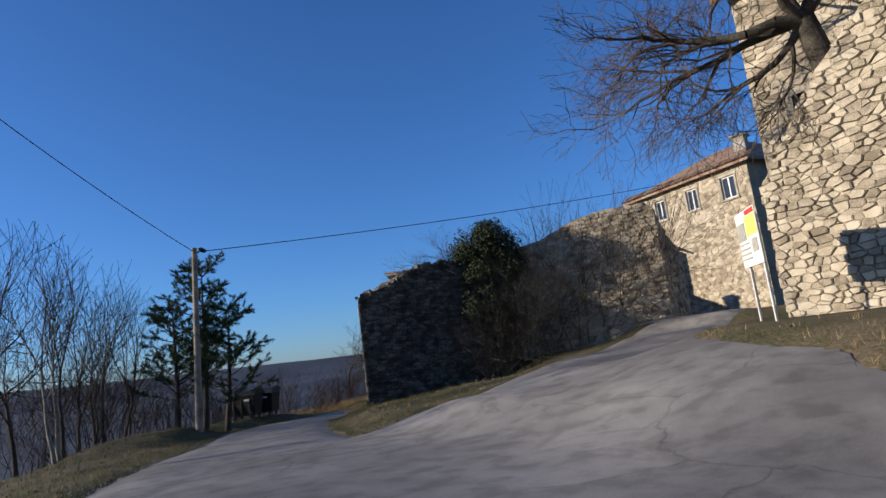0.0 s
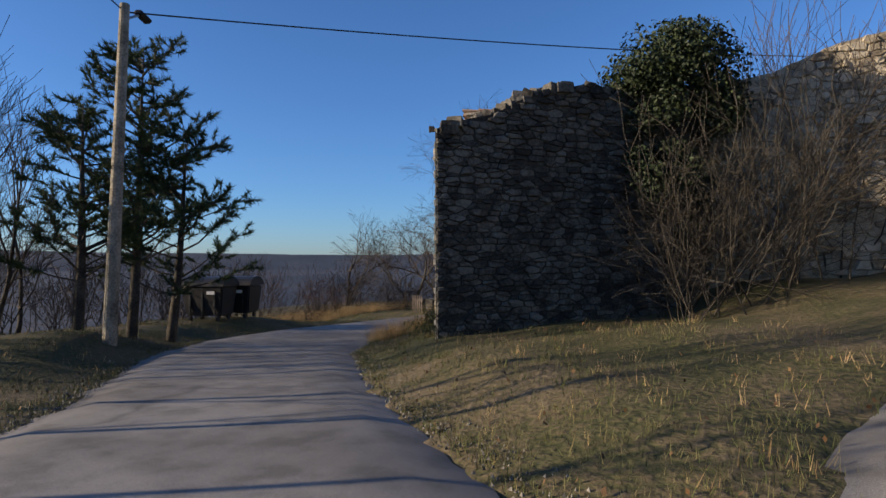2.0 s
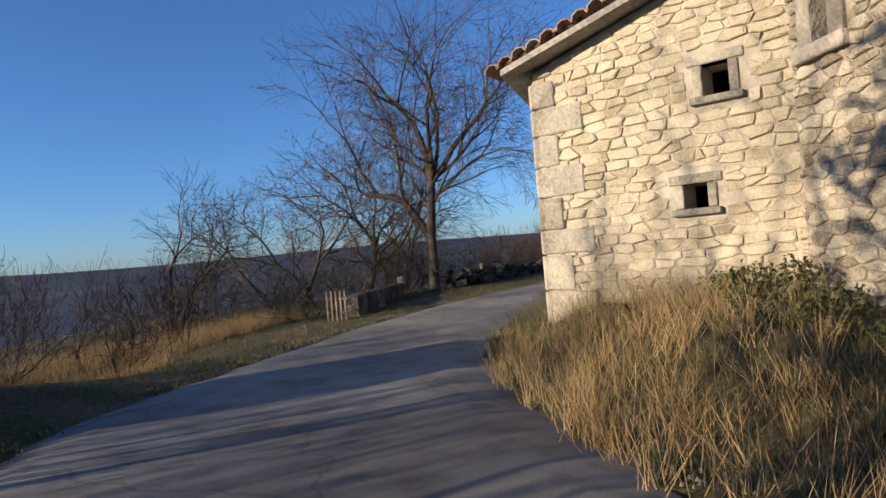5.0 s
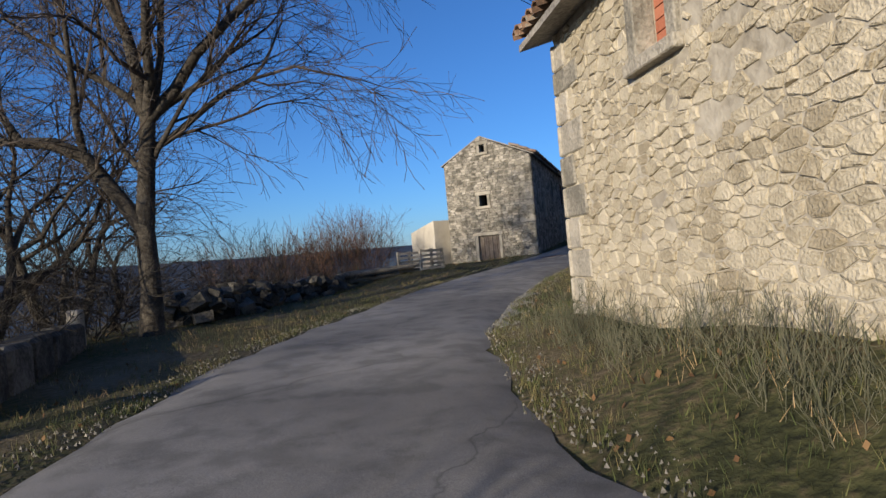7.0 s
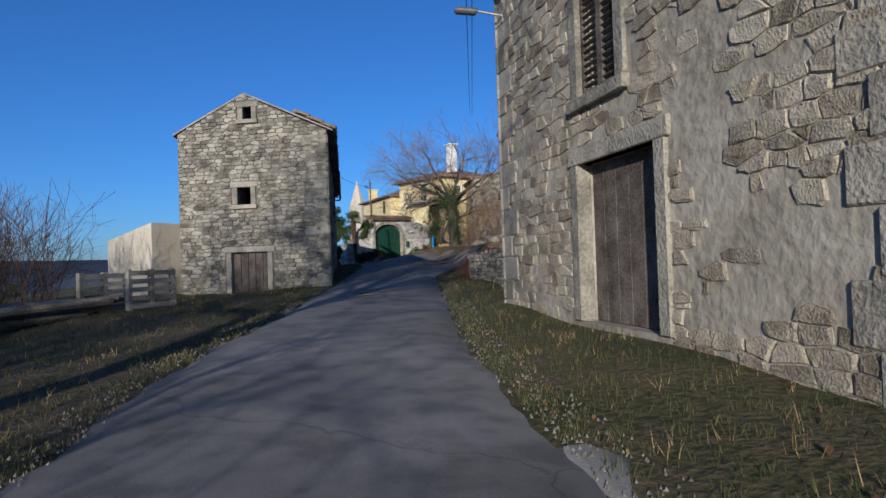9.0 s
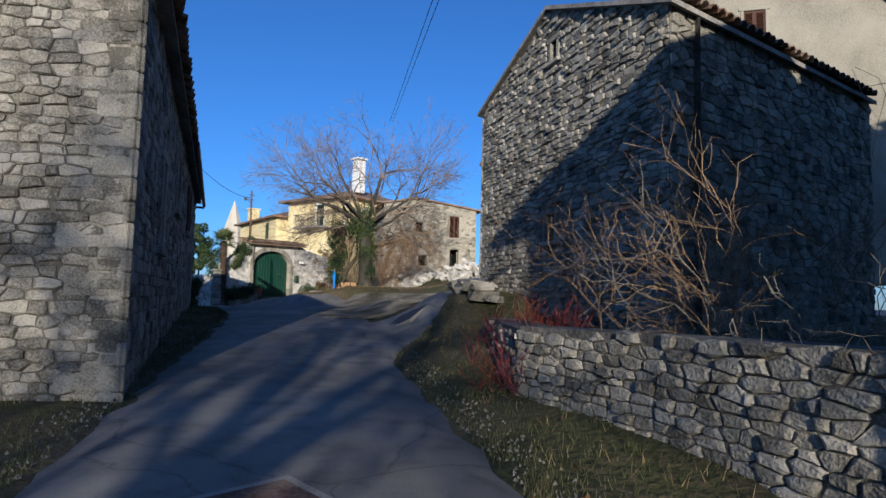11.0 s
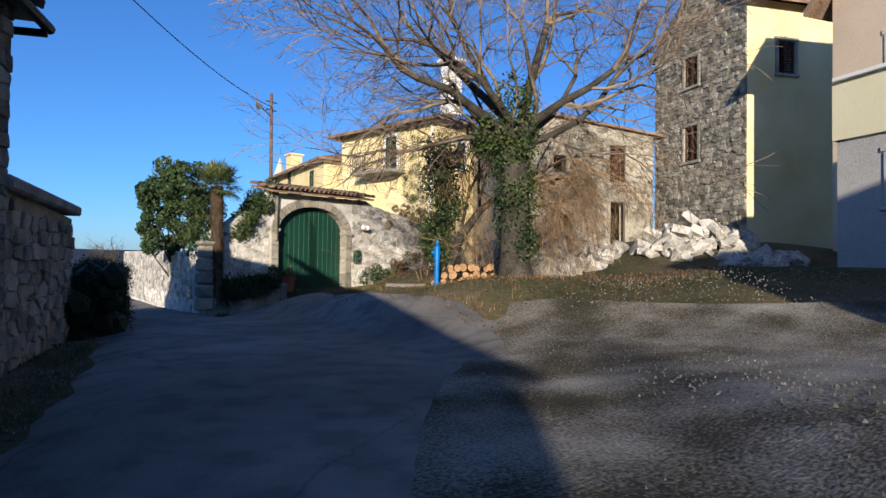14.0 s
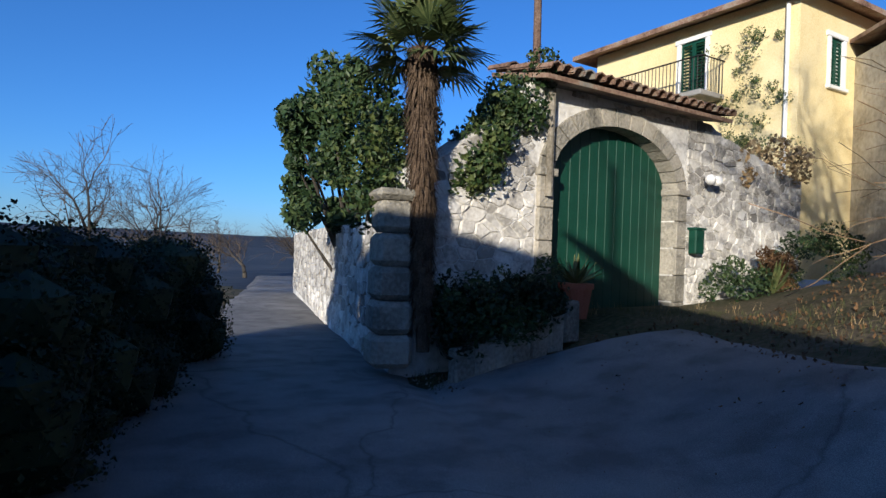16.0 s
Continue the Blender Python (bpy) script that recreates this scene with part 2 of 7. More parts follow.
def a_mul(a, b, fac=1.0):
    m_ = an_.new("ShaderNodeMix")
    m_.data_type, m_.blend_type = "RGBA", "MULTIPLY"
    m_.inputs["Factor"].default_value = fac
    al.new(a, m_.inputs["A"])
    al.new(b, m_.inputs["B"])
    return m_.outputs["Result"]


wear = a_ramp(a_noise(0.35, 4).outputs["Fac"], [(0.35, (0.14, 0.136, 0.128)), (0.5, (0.195, 0.19, 0.178)), (0.66, (0.255, 0.247, 0.23))])
speck = a_ramp(a_noise(160, 2).outputs["Fac"], [(0.3, (0.55, 0.55, 0.55)), (0.5, (0.95, 0.95, 0.95)), (0.7, (1.5, 1.48, 1.42))])
blot = a_ramp(a_noise(2.6, 5).outputs["Fac"], [(0.36, (0.72, 0.72, 0.71)), (0.5, (1, 1, 1)), (0.68, (1.15, 1.14, 1.12))])
warp = an_.new("ShaderNodeVectorMath")
warp.operation = "MULTIPLY_ADD"
al.new(a_noise(1.2, 4).outputs["Color"], warp.inputs[0])
warp.inputs[1].default_value = (0.9, 0.9, 0.0)
al.new(ap.outputs["Position"], warp.inputs[2])
vor = an_.new("ShaderNodeTexVoronoi")
vor.feature = "DISTANCE_TO_EDGE"
vor.inputs["Scale"].default_value = 0.3
al.new(warp.outputs[0], vor.inputs["Vector"])
crack = a_ramp(vor.outputs["Distance"], [(0.0, (0.62, 0.62, 0.61)), (0.002, (0.75, 0.75, 0.74)), (0.005, (1, 1, 1))])
col = a_mul(a_mul(a_mul(wear.outputs[0], speck.outputs[0], 0.8), blot.outputs[0]), crack.outputs[0])
al.new(col, ab.inputs["Base Color"])
ab.inputs["Roughness"].default_value, ab.inputs["Specular IOR Level"].default_value = 0.82, 0.3
abump = an_.new("ShaderNodeBump")
abump.inputs["Strength"].default_value, abump.inputs["Distance"].default_value = 0.6, 0.008
al.new(col, abump.inputs["Height"])
al.new(abump.outputs[0], ab.inputs["Normal"])
M["asphalt"] = am
gm = bpy.data.materials.new("window_glass")
gm.use_nodes = True
gb = gm.node_tree.nodes["Principled BSDF"]
gb.inputs["Base Color"].default_value, gb.inputs["Roughness"].default_value = (0.02, 0.025, 0.03, 1), 0.06
gb.inputs["Specular IOR Level"].default_value = 0.6
M["glass"] = gm


# ---- builders ----
def part(name, bm, material, parent=None, label="", kind=""):
    """Links a bmesh as one mesh object, under a thing or a part."""
    me = bpy.data.meshes.new(name)
    bm.to_mesh(me)
    bm.free()
    me.materials.append(M[material])
    ob = new(name, me)
    if parent:
        ob.parent = parent
    return tagged(ob, label=label, kind=kind)


def mesh_part(name, verts, faces, material, parent=None, label="", kind="", smooth=False):
    me = bpy.data.meshes.new(name)
    me.from_pydata(verts, [], faces)
    me.materials.append(M[material])
    if smooth:
        me.polygons.foreach_set("use_smooth", [True] * len(me.polygons))
    me.update()
    ob = new(name, me)
    if parent:
        ob.parent = parent
    return tagged(ob, label=label, kind=kind)


def thing(name, label, category, group="", kind=""):
    """An Empty at the world's origin that holds the parts of one thing."""
    return tagged(new(name), label, category, group, kind)


def box(bm, c, size, m=None, bevel=0.0):
    mm = Matrix.Translation(c) @ Matrix.Diagonal((*size, 1))
    if m is not None:
        mm = m @ mm
    r = bmesh.ops.create_cube(bm, size=1.0, matrix=mm)
    if bevel:
        es = list({e for v in r["verts"] for e in v.link_edges})
        bmesh.ops.bevel(bm, geom=es, offset=bevel, segments=1, affect="EDGES", profile=0.6)
    return bm


def cyl(bm, a, b, r1, r2=None, seg=10, caps=True):
    a, b = Vector(a), Vector(b)
    d = b - a
    q = d.to_track_quat("Z", "Y").to_matrix().to_4x4()
    bmesh.ops.create_cone(bm, cap_ends=caps, segments=seg, radius1=r1, radius2=r1 if r2 is None else r2, depth=d.length,
                          matrix=Matrix.Translation((a + b) / 2) @ q)
    return bm


class Plane:
    """A vertical wall plane from plan point a to b; its outside lies to the right of the way from a to b."""

    def __init__(self, a, b):
        self.a, self.b = Vector((*a[:2], 0)), Vector((*b[:2], 0))
        self.u = (self.b - self.a).normalized()
        self.n = Vector((self.u.y, -self.u.x, 0))
        self.length = (self.b - self.a).length
        self.m = Matrix((( self.u.x, self.n.x, 0, self.a.x), (self.u.y, self.n.y, 0, self.a.y), (0, 0, 1, 0), (0, 0, 0, 1)))

    def p(self, u, z, out=0.0):
        return self.a + self.u * u + self.n * out + Vector((0, 0, z))


def top_at(top, u):
    for (u0, z0), (u1, z1) in zip(top, top[1:]):
        if u <= u1 + 1e-6:
            return z0 + (z1 - z0) * (u - u0) / max(u1 - u0, 1e-6)
    return top[-1][1]


def wall_panel(pl, z0, top, holes, t, material, parent, name="wall", label="", mitre=(0.0, 0.0)):
    """A wall of thickness t with a stepped or sloped top and rectangular openings right through it."""
    us = sorted({0.0, pl.length, *[u for u, _ in top if 0 < u < pl.length], *[x for h in holes for x in h[:2]]})
    v, f = [], []

    def inner(u, z):
        return pl.p(u + (mitre[0] if u < 1e-6 else 0) - (mitre[1] if u > pl.length - 1e-6 else 0), z, -t)

    def quad(*pts):
        i = len(v)
        v.extend(tuple(p) for p in pts)
        f.append(tuple(range(i, i + len(pts))))

    for ua, ub in zip(us, us[1:]):
        if ub - ua < 1e-5:
            continue
        mid = (ua + ub) / 2
        hs = sorted((h[2], h[3]) for h in holes if h[0] <= mid <= h[1])
        spans, low = [], z0
        for h0, h1 in hs:
            if h0 > low:
                spans.append((low, h0, False))
            low = h1
        ta, tb = top_at(top, ua), top_at(top, ub)
        spans.append((low, None, True))
        for s0, s1, last in spans:
            za, zb = (ta, tb) if last else (s1, s1)
            quad(pl.p(ua, s0), pl.p(ub, s0), pl.p(ub, zb), pl.p(ua, za))
            quad(inner(ub, s0), inner(ua, s0), inner(ua, za), inner(ub, zb))
            quad(pl.p(ua, za), pl.p(ub, zb), inner(ub, zb), inner(ua, za))
            quad(pl.p(ua, s0), inner(ua, s0), inner(ub, s0), pl.p(ub, s0))
    for h in holes:
        for u, s in ((h[0], 1), (h[1], -1)):
            if any(abs(g_[0] - u) < 1e-5 or abs(g_[1] - u) < 1e-5 for g_ in holes if g_ is not h):
                continue
            q = [pl.p(u, h[2]), inner(u, h[2]), inner(u, h[3]), pl.p(u, h[3])]
            quad(*(q if s < 0 else q[::-1]))
    for u, s in ((0, 1), (pl.length, -1)):
        q = [pl.p(u, z0), inner(u, z0), inner(u, top_at(top, u)), pl.p(u, top_at(top, u))]
        quad(*(q if s < 0 else q[::-1]))
    return mesh_part(name, v, f, material, parent, label)


# rubble stone shapes: rough blocks, uneven in outline, with a chamfered face
STONES = []
for k in range(14):
    rs = random.Random(100 + k)
    ring = []
    for cx_, cz_ in ((-1, -1), (0.1, -1), (1, -1), (1, 0.1), (1, 1), (-0.1, 1), (-1, 1), (-1, -0.1)):
        if 0 in (round(cx_), round(cz_)) and rs.random() < 0.45:
            continue
        cut = rs.uniform(0.03, 0.16) if abs(cx_) == 1 and abs(cz_) == 1 else 0.0
        ring.append((0.5 * cx_ * (1 - cut * rs.random()) + rs.uniform(-0.03, 0.03), 0.5 * cz_ * (1 - cut * rs.random()) + rs.uniform(-0.035, 0.035)))
    n = len(ring)
    vs = [(x, -0.4, z) for x, z in ring] + [(x, 0.55, z) for x, z in ring]
    vs += [(x * 0.9 + rs.uniform(-0.02, 0.02), 0.85 + rs.uniform(-0.2, 0.2), z * 0.86 + rs.uniform(-0.03, 0.03)) for x, z in ring]
    fs = [tuple(reversed(range(n)))]
    for r in (0, n):
        fs += [(r + i, r + (i + 1) % n, r + n + (i + 1) % n, r + n + i) for i in range(n)]
    vs.append((rs.uniform(-0.1, 0.1), 0.95 + rs.uniform(-0.15, 0.15), rs.uniform(-0.2, 0.2)))
    fs += [(2 * n + i, 2 * n + (i + 1) % n, 3 * n) for i in range(n)]
    fs = [tuple(reversed(q)) for q in fs]
    STONES.append((vs, fs))
PIECES = []


def face_stones(pl, z0, top, holes, wall, seed, h=(0.14, 0.3), w=(0.2, 0.62), proud=0.05, near=None, limit=260, material="stone", u0=0.0, u1=None, course=1.0, show=-9.0):
    """Lays rubble stones on a wall's face in rough courses; those in the stretch near become pieces, the rest one joined part."""
    PIECES.append((pl, z0, top, holes, wall, seed, h, w, proud, near, limit, material, u0, u1, course, show))


def clip(poly, nx_, ny_, c):
    """Keeps the part of a plan polygon with nx*x + ny*y <= c."""
    out = []
    for (x0, y0), (x1, y1) in zip(poly, poly[1:] + poly[:1]):
        d0, d1 = nx_ * x0 + ny_ * y0 - c, nx_ * x1 + ny_ * y1 - c
        if d0 <= 0:
            out.append((x0, y0))
        if d0 * d1 < 0:
            t = d0 / (d0 - d1)
            out.append((x0 + (x1 - x0) * t, y0 + (y1 - y0) * t))
    return out


def lay_stones(pl, z0, top, holes, wall, seed, h, w, proud, near, limit, material, u0, u1, course, show):
    """Rubble: cells of a jittered, weighted net, each a chamfered block a little proud of the mortar."""
    rs = random.Random(seed)
    u1 = pl.length if u1 is None else u1
    zmax = max(z for _, z in top)
    dh, dw = (h[0] + h[1]) * 0.39, (w[0] + w[1]) * 0.42
    k = dw / dh * (1.05 + 0.25 * (1 - course))
    rows, seeds, z = [], {}, z0 - dh
    j = 0
    while z < zmax + dh:
        step, i = rs.uniform(0.75, 1.25) * dw, 0
        u, hh = u0 - dw * rs.uniform(0.5, 1.5), dh * rs.uniform(0.75, 1.3)
        row = []
        while u < u1 + dw:
            row.append(((u + rs.uniform(-0.32, 0.32) * dw) / k, z + hh / 2 + rs.uniform(-0.28, 0.28) * dh * course, (rs.random() ** 2) * 0.5 * dh * dh * course))
            u += dw * rs.uniform(0.4, 1.6)
        rows.append(row)
        z += hh
    pieces, rest = [], []
    for j, row in enumerate(rows):
        around = [q for r in rows[max(0, j - 2):j + 3] for q in r]
        for p in row:
            if not (u0 - dw < p[0] * k < u1 + dw):
                continue
            cell = [(p[0] - 2 * dh, p[1] - 1.3 * dh), (p[0] + 2 * dh, p[1] - 1.3 * dh), (p[0] + 2 * dh, p[1] + 1.3 * dh), (p[0] - 2 * dh, p[1] + 1.3 * dh)]
            for q in around:
                dx, dy = q[0] - p[0], q[1] - p[1]
                if q is p or abs(dx) > 3.2 * dh or abs(dy) > 3 * dh:
                    continue
                cell = clip(cell, dx, dy, (q[0] ** 2 + q[1] ** 2 - q[2] - p[0] ** 2 - p[1] ** 2 + p[2]) / 2)
                if len(cell) < 3:
                    break
            if len(cell) < 3:
                continue
            cell = [(x * k, y) for x, y in cell]
            cell = clip(clip(cell, -1, 0, -u0), 1, 0, u1)
            cell = clip(cell, 0, -1, -z0) if len(cell) > 2 else []
            if len(cell) < 3:
                continue
            cu, cz = sum(c[0] for c in cell) / len(cell), sum(c[1] for c in cell) / len(cell)
            tz = top_at(top, min(max(cu, 0), pl.length))
            if cz > tz - 0.03:
                continue
            gap = noise.noise(Vector((cu * 0.8, cz * 1.1, seed * 3.7))) * 0.7 + rs.uniform(-0.3, 0.3) < show
            for q in holes:
                sides = [(cu - q[1], -1, 0, -q[1]), (q[0] - cu, 1, 0, q[0]), (cz - q[3], 0, -1, -q[3]), (q[2] - cz, 0, 1, q[2])]
                best = max(sides)
                if best[0] <= 0:
                    gap = True
                    break
                if any(q[0] < x < q[1] and q[2] < y < q[3] for x, y in cell) or (q[0] < cu < q[1] or q[2] < cz < q[3]):
                    cell = clip(cell, *best[1:])
                    if len(cell) < 3:
                        gap = True
                        break
            if gap:
                continue
            cu, cz = sum(c[0] for c in cell) / len(cell), sum(c[1] for c in cell) / len(cell)
            ext = max(max(c[0] for c in cell) - min(c[0] for c in cell), 0.01), max(max(c[1] for c in cell) - min(c[1] for c in cell), 0.01)
            if min(ext) < 0.05:
                continue
            fine = []
            for (x0, y0), (x1, y1) in zip(cell, cell[1:] + cell[:1]):
                le = math.hypot(x1 - x0, y1 - y0)
                if le < 0.02:
                    continue
                fine.append((x0 + (x1 - x0) * 0.06, y0 + (y1 - y0) * 0.06))
                if le > 0.1:
                    q = rs.uniform(0.35, 0.65)
                    e = rs.uniform(-0.02, 0.12) * le
                    fine.append((x0 + (x1 - x0) * q + (cu - (x0 + x1) / 2) / max(ext) * e, y0 + (y1 - y0) * q + (cz - (y0 + y1) / 2) / max(ext) * e))
            cell = fine
            if len(cell) < 3:
                continue
            cell = [(x, min(y, top_at(top, min(max(x, 0), pl.length)) + 0.02)) for x, y in cell]
            n, g, ch = len(cell), 0.006 / min(ext), 0.011 / min(ext)
            q = min(1.0, proud / 0.08)
            pr_, tu, tz_ = proud * rs.uniform(0.15, 1.3), rs.uniform(-0.09, 0.09) * q, rs.uniform(-0.14, 0.14) * q
            v = []
            for sc, o in ((1 - 1.2 * g, -0.03), (1 - 1.6 * g, pr_ * 0.62), (1 - 2 * g - 2 * ch, pr_)):
                for x, y in cell:
                    du, dz = (x - cu) * sc, (y - cz) * sc
                    v.append((cu + du, cz + dz, o + (du * tu + dz * tz_ + rs.uniform(-0.008, 0.008) if o > 0 else 0)))
            v = [tuple(pl.p(*q)) for q in v]
            f = [(r + i, r + n + i, r + n + (i + 1) % n, r + (i + 1) % n) for r in (0, n) for i in range(n)] + [tuple(range(3 * n - 1, 2 * n - 1, -1))]
            f = [q[::-1] for q in f]
            ((pieces if (near is None or near[0] <= cu <= near[1] and near[2] <= cz <= near[3]) and len(pieces) < limit else rest)).append((v, f))
    for v, f in pieces:
        mesh_part("stone", v, f, material, wall)
    if rest:
        vv, ff = [], []
        for v, f in rest:
            i = len(vv)
            vv += v
            ff += [tuple(i + q for q in t) for t in f]
        mesh_part("stonework", vv, ff, {"stone": "stone_j", "whitestone": "rubble", "greystone": "greystone_j", "palestone": "palestone_j", "darkstone": "darkstone_j"}[material], wall, kind="stuff")


def quoins(pl, pl2, z0, z1, wall, seed, step=0.38, out=0.1, material="quoin"):
    """Dressed corner blocks where pl ends and pl2 begins."""
    rs = random.Random(seed)
    z, k = z0, 0
    while z < z1 - 0.15:
        hh = rs.uniform(0.75, 1.15) * step
        a, b = (0.62, 0.34) if k % 2 else (0.34, 0.62)
        a, b = a * rs.uniform(0.85, 1.15), b * rs.uniform(0.85, 1.15)
        bm = bmesh.new()
        for q, size, sgn, o in ((pl, a, -1, pl.length), (pl2, b, 1, 0)):
            c = q.p(o + sgn * size / 2 - sgn * 0.03, z + hh / 2, 0.0)
            box(bm, (0, 0, 0), (size + 0.06, out, hh * 0.96), Matrix.Translation(c) @ q.m.to_3x3().to_4x4(), 0.018)
        part("quoin_stone", bm, material, wall)
        z += hh
        k += 1


def surround(pl, hole, wall, width=0.16, out=0.05, sill=True, material="quoin", lintel=True):
    """Dressed stone jambs, lintel and sill round an opening."""
    u0, u1, z0, z1 = hole
    r = pl.m.to_3x3().to_4x4()

    def blk(name, uc, zc, su, sz, o=out):
        bm = bmesh.new()
        box(bm, (0, 0, 0), (su, o + 0.16, sz), Matrix.Translation(pl.p(uc, zc, (o - 0.16) / 2)) @ r, 0.012)
        part(name, bm, material, wall)
    blk("jamb", u0 - width / 2 + 0.01, (z0 + z1) / 2, width, z1 - z0 - 0.01)
    blk("jamb", u1 + width / 2 - 0.01, (z0 + z1) / 2, width, z1 - z0 - 0.01)
    if lintel:
        blk("lintel", (u0 + u1) / 2, z1 + width * 0.55, u1 - u0 + 2 * width + 0.1, width * 1.1)
    if sill:
        blk("sill", (u0 + u1) / 2, z0 - width * 0.4, u1 - u0 + 2 * width + 0.06, width * 0.8, out + 0.05)


def planks(pl, hole, parent, material, inset=0.12, n=5, name="door", label="", tilt=0.0):
    """A boarded leaf in an opening, with a gap between its boards and two ledges."""
    u0, u1, z0, z1 = hole
    r = pl.m.to_3x3().to_4x4()
    bm = bmesh.new()
    box(bm, (0, 0, 0), (u1 - u0, 0.03, z1 - z0), Matrix.Translation(pl.p((u0 + u1) / 2, (z0 + z1) / 2, -inset - 0.03)) @ r)
    leaf = part(name, bm, material, parent, label)
    w = (u1 - u0) / n
    for i in range(n):
        bm = bmesh.new()
        box(bm, (0, 0, 0), (w * 0.95, 0.03, z1 - z0 - 0.02), Matrix.Translation(pl.p(u0 + w * (i + 0.5), (z0 + z1) / 2, -inset)) @ r, 0.004)
        part("board", bm, material, leaf)
    return leaf


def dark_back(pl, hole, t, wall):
    """The unlit room behind an open window: a deep box painted near-black for shade."""
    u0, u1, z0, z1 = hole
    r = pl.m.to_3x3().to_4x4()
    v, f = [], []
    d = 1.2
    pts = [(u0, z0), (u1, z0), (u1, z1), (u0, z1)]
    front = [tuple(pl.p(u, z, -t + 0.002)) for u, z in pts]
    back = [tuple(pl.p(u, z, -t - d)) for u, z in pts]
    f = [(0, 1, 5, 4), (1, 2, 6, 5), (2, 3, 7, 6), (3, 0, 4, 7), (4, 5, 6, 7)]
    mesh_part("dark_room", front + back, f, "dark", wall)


def window(pl, hole, wall, material="brownwood", inset=0.1, glass=True, mull=True):
    u0, u1, z0, z1 = hole
    r = pl.m.to_3x3().to_4x4()
    bm = bmesh.new()
    fr = 0.06
    uc, zc = (u0 + u1) / 2, (z0 + z1) / 2
    for du, dz, su, sz in ((0, (z1 - z0) / 2 - fr / 2, u1 - u0, fr), (0, -(z1 - z0) / 2 + fr / 2, u1 - u0, fr),
                           (-(u1 - u0) / 2 + fr / 2, 0, fr, z1 - z0 - 2 * fr), ((u1 - u0) / 2 - fr / 2, 0, fr, z1 - z0 - 2 * fr)) + (((0, 0, fr, z1 - z0 - 2 * fr),) if mull else ()):
        box(bm, (0, 0, 0), (su, 0.06, sz), Matrix.Translation(pl.p(uc + du, zc + dz, -inset)) @ r)
    win = part("window", bm, material, wall)
    bm = bmesh.new()
    box(bm, (0, 0, 0), (u1 - u0 - fr, 0.012, z1 - z0 - fr), Matrix.Translation(pl.p(uc, zc, -inset - 0.01)) @ r)
    part("pane", bm, "glass", win)
    return win


def shutters(pl, hole, wall, material="brownwood", opened=False):
    """Two louvred leaves: closed in the opening, or folded back against the wall."""
    u0, u1, z0, z1 = hole
    r = pl.m.to_3x3().to_4x4()
    w = (u1 - u0) / 2
    for s in (0, 1):
        uc = (u0 - w / 2 if s == 0 else u1 + w / 2) if opened else u0 + w * (s + 0.5)
        o = 0.05 if opened else -0.05
        bm = bmesh.new()
        for du, dz, su, sz in ((-w / 2 + 0.03, 0, 0.06, z1 - z0), (w / 2 - 0.03, 0, 0.06, z1 - z0), (0, (z1 - z0) / 2 - 0.04, w - 0.12, 0.08), (0, -(z1 - z0) / 2 + 0.04, w - 0.12, 0.08)):
            box(bm, (0, 0, 0), (su, 0.045, sz), Matrix.Translation(pl.p(uc + du, (z0 + z1) / 2 + dz, o)) @ r)
        leaf = part("shutter", bm, material, wall)
        bm = bmesh.new()
        n = max(5, int((z1 - z0) / 0.1))
        for i in range(n):
            zz = z0 + 0.09 + (z1 - z0 - 0.18) * (i + 0.5) / n
            box(bm, (0, 0, 0), (w - 0.12, 0.05, 0.02), Matrix.Translation(pl.p(uc, zz, o)) @ r @ Matrix.Rotation(0.6, 4, "X"))
        part("louvres", bm, material, leaf)


def slab(pts, t, material, parent, name="roof", label=""):
    """A sloped slab under four or more roof corners given counterclockwise from above."""
    n = len(pts)
    v = [tuple(p) for p in pts] + [(p[0], p[1], p[2] - t) for p in pts]
    f = [tuple(range(n)), tuple(reversed(range(n, 2 * n)))] + [(i, i + n, (i + 1) % n + n, (i + 1) % n) for i in range(n)]
    return mesh_part(name, v, f, material, parent, label)


def roof_tiles(e0, e1, up, parent, rows=2, pitch=0.21, seed=1, material="tile"):
    """Half-round clay tiles: rows of covers running up from the eave e0-e1 along the vector up; full=every row."""
    rs = random.Random(seed)
    e0, e1, up = Vector(e0), Vector(e1), Vector(up)
    ed, ul = (e1 - e0).normalized(), up.length
    ud = up.normalized()
    nn = ed.cross(ud).normalized()
    if nn.z < 0:
        nn = -nn
    v, f = [], []
    count = int((e1 - e0).length / pitch)
    for j in range(rows):
        for i in range(count):
            o = e0 + ed * (pitch * (i + 0.5) + rs.uniform(-0.012, 0.012)) + ud * (0.4 * j - 0.05 + rs.uniform(-0.02, 0.02))
            k = len(v)
            for s, rr, lift in ((0, 0.1, 0.035), (0.46, 0.08, 0.0)):
                for a in range(5):
                    an = math.pi * a / 4
                    p = o + ud * s + ed * (math.cos(an) * rr) + nn * (math.sin(an) * rr * 0.9 + lift)
                    v.append(tuple(p))
                    v.append(tuple(p + nn * 0.018 + ed * (math.cos(an) * 0.016)))
            for a in range(4):
                f.append((k + 2 * a + 1, k + 2 * a + 3, k + 10 + 2 * a + 3, k + 10 + 2 * a + 1))
                f.append((k + 2 * a, k + 10 + 2 * a, k + 10 + 2 * a + 2, k + 2 * a + 2))
                f.append((k + 2 * a, k + 2 * a + 2, k + 2 * a + 3, k + 2 * a + 1))
    return mesh_part("roof_tiles", v, f, material, parent, kind="stuff")


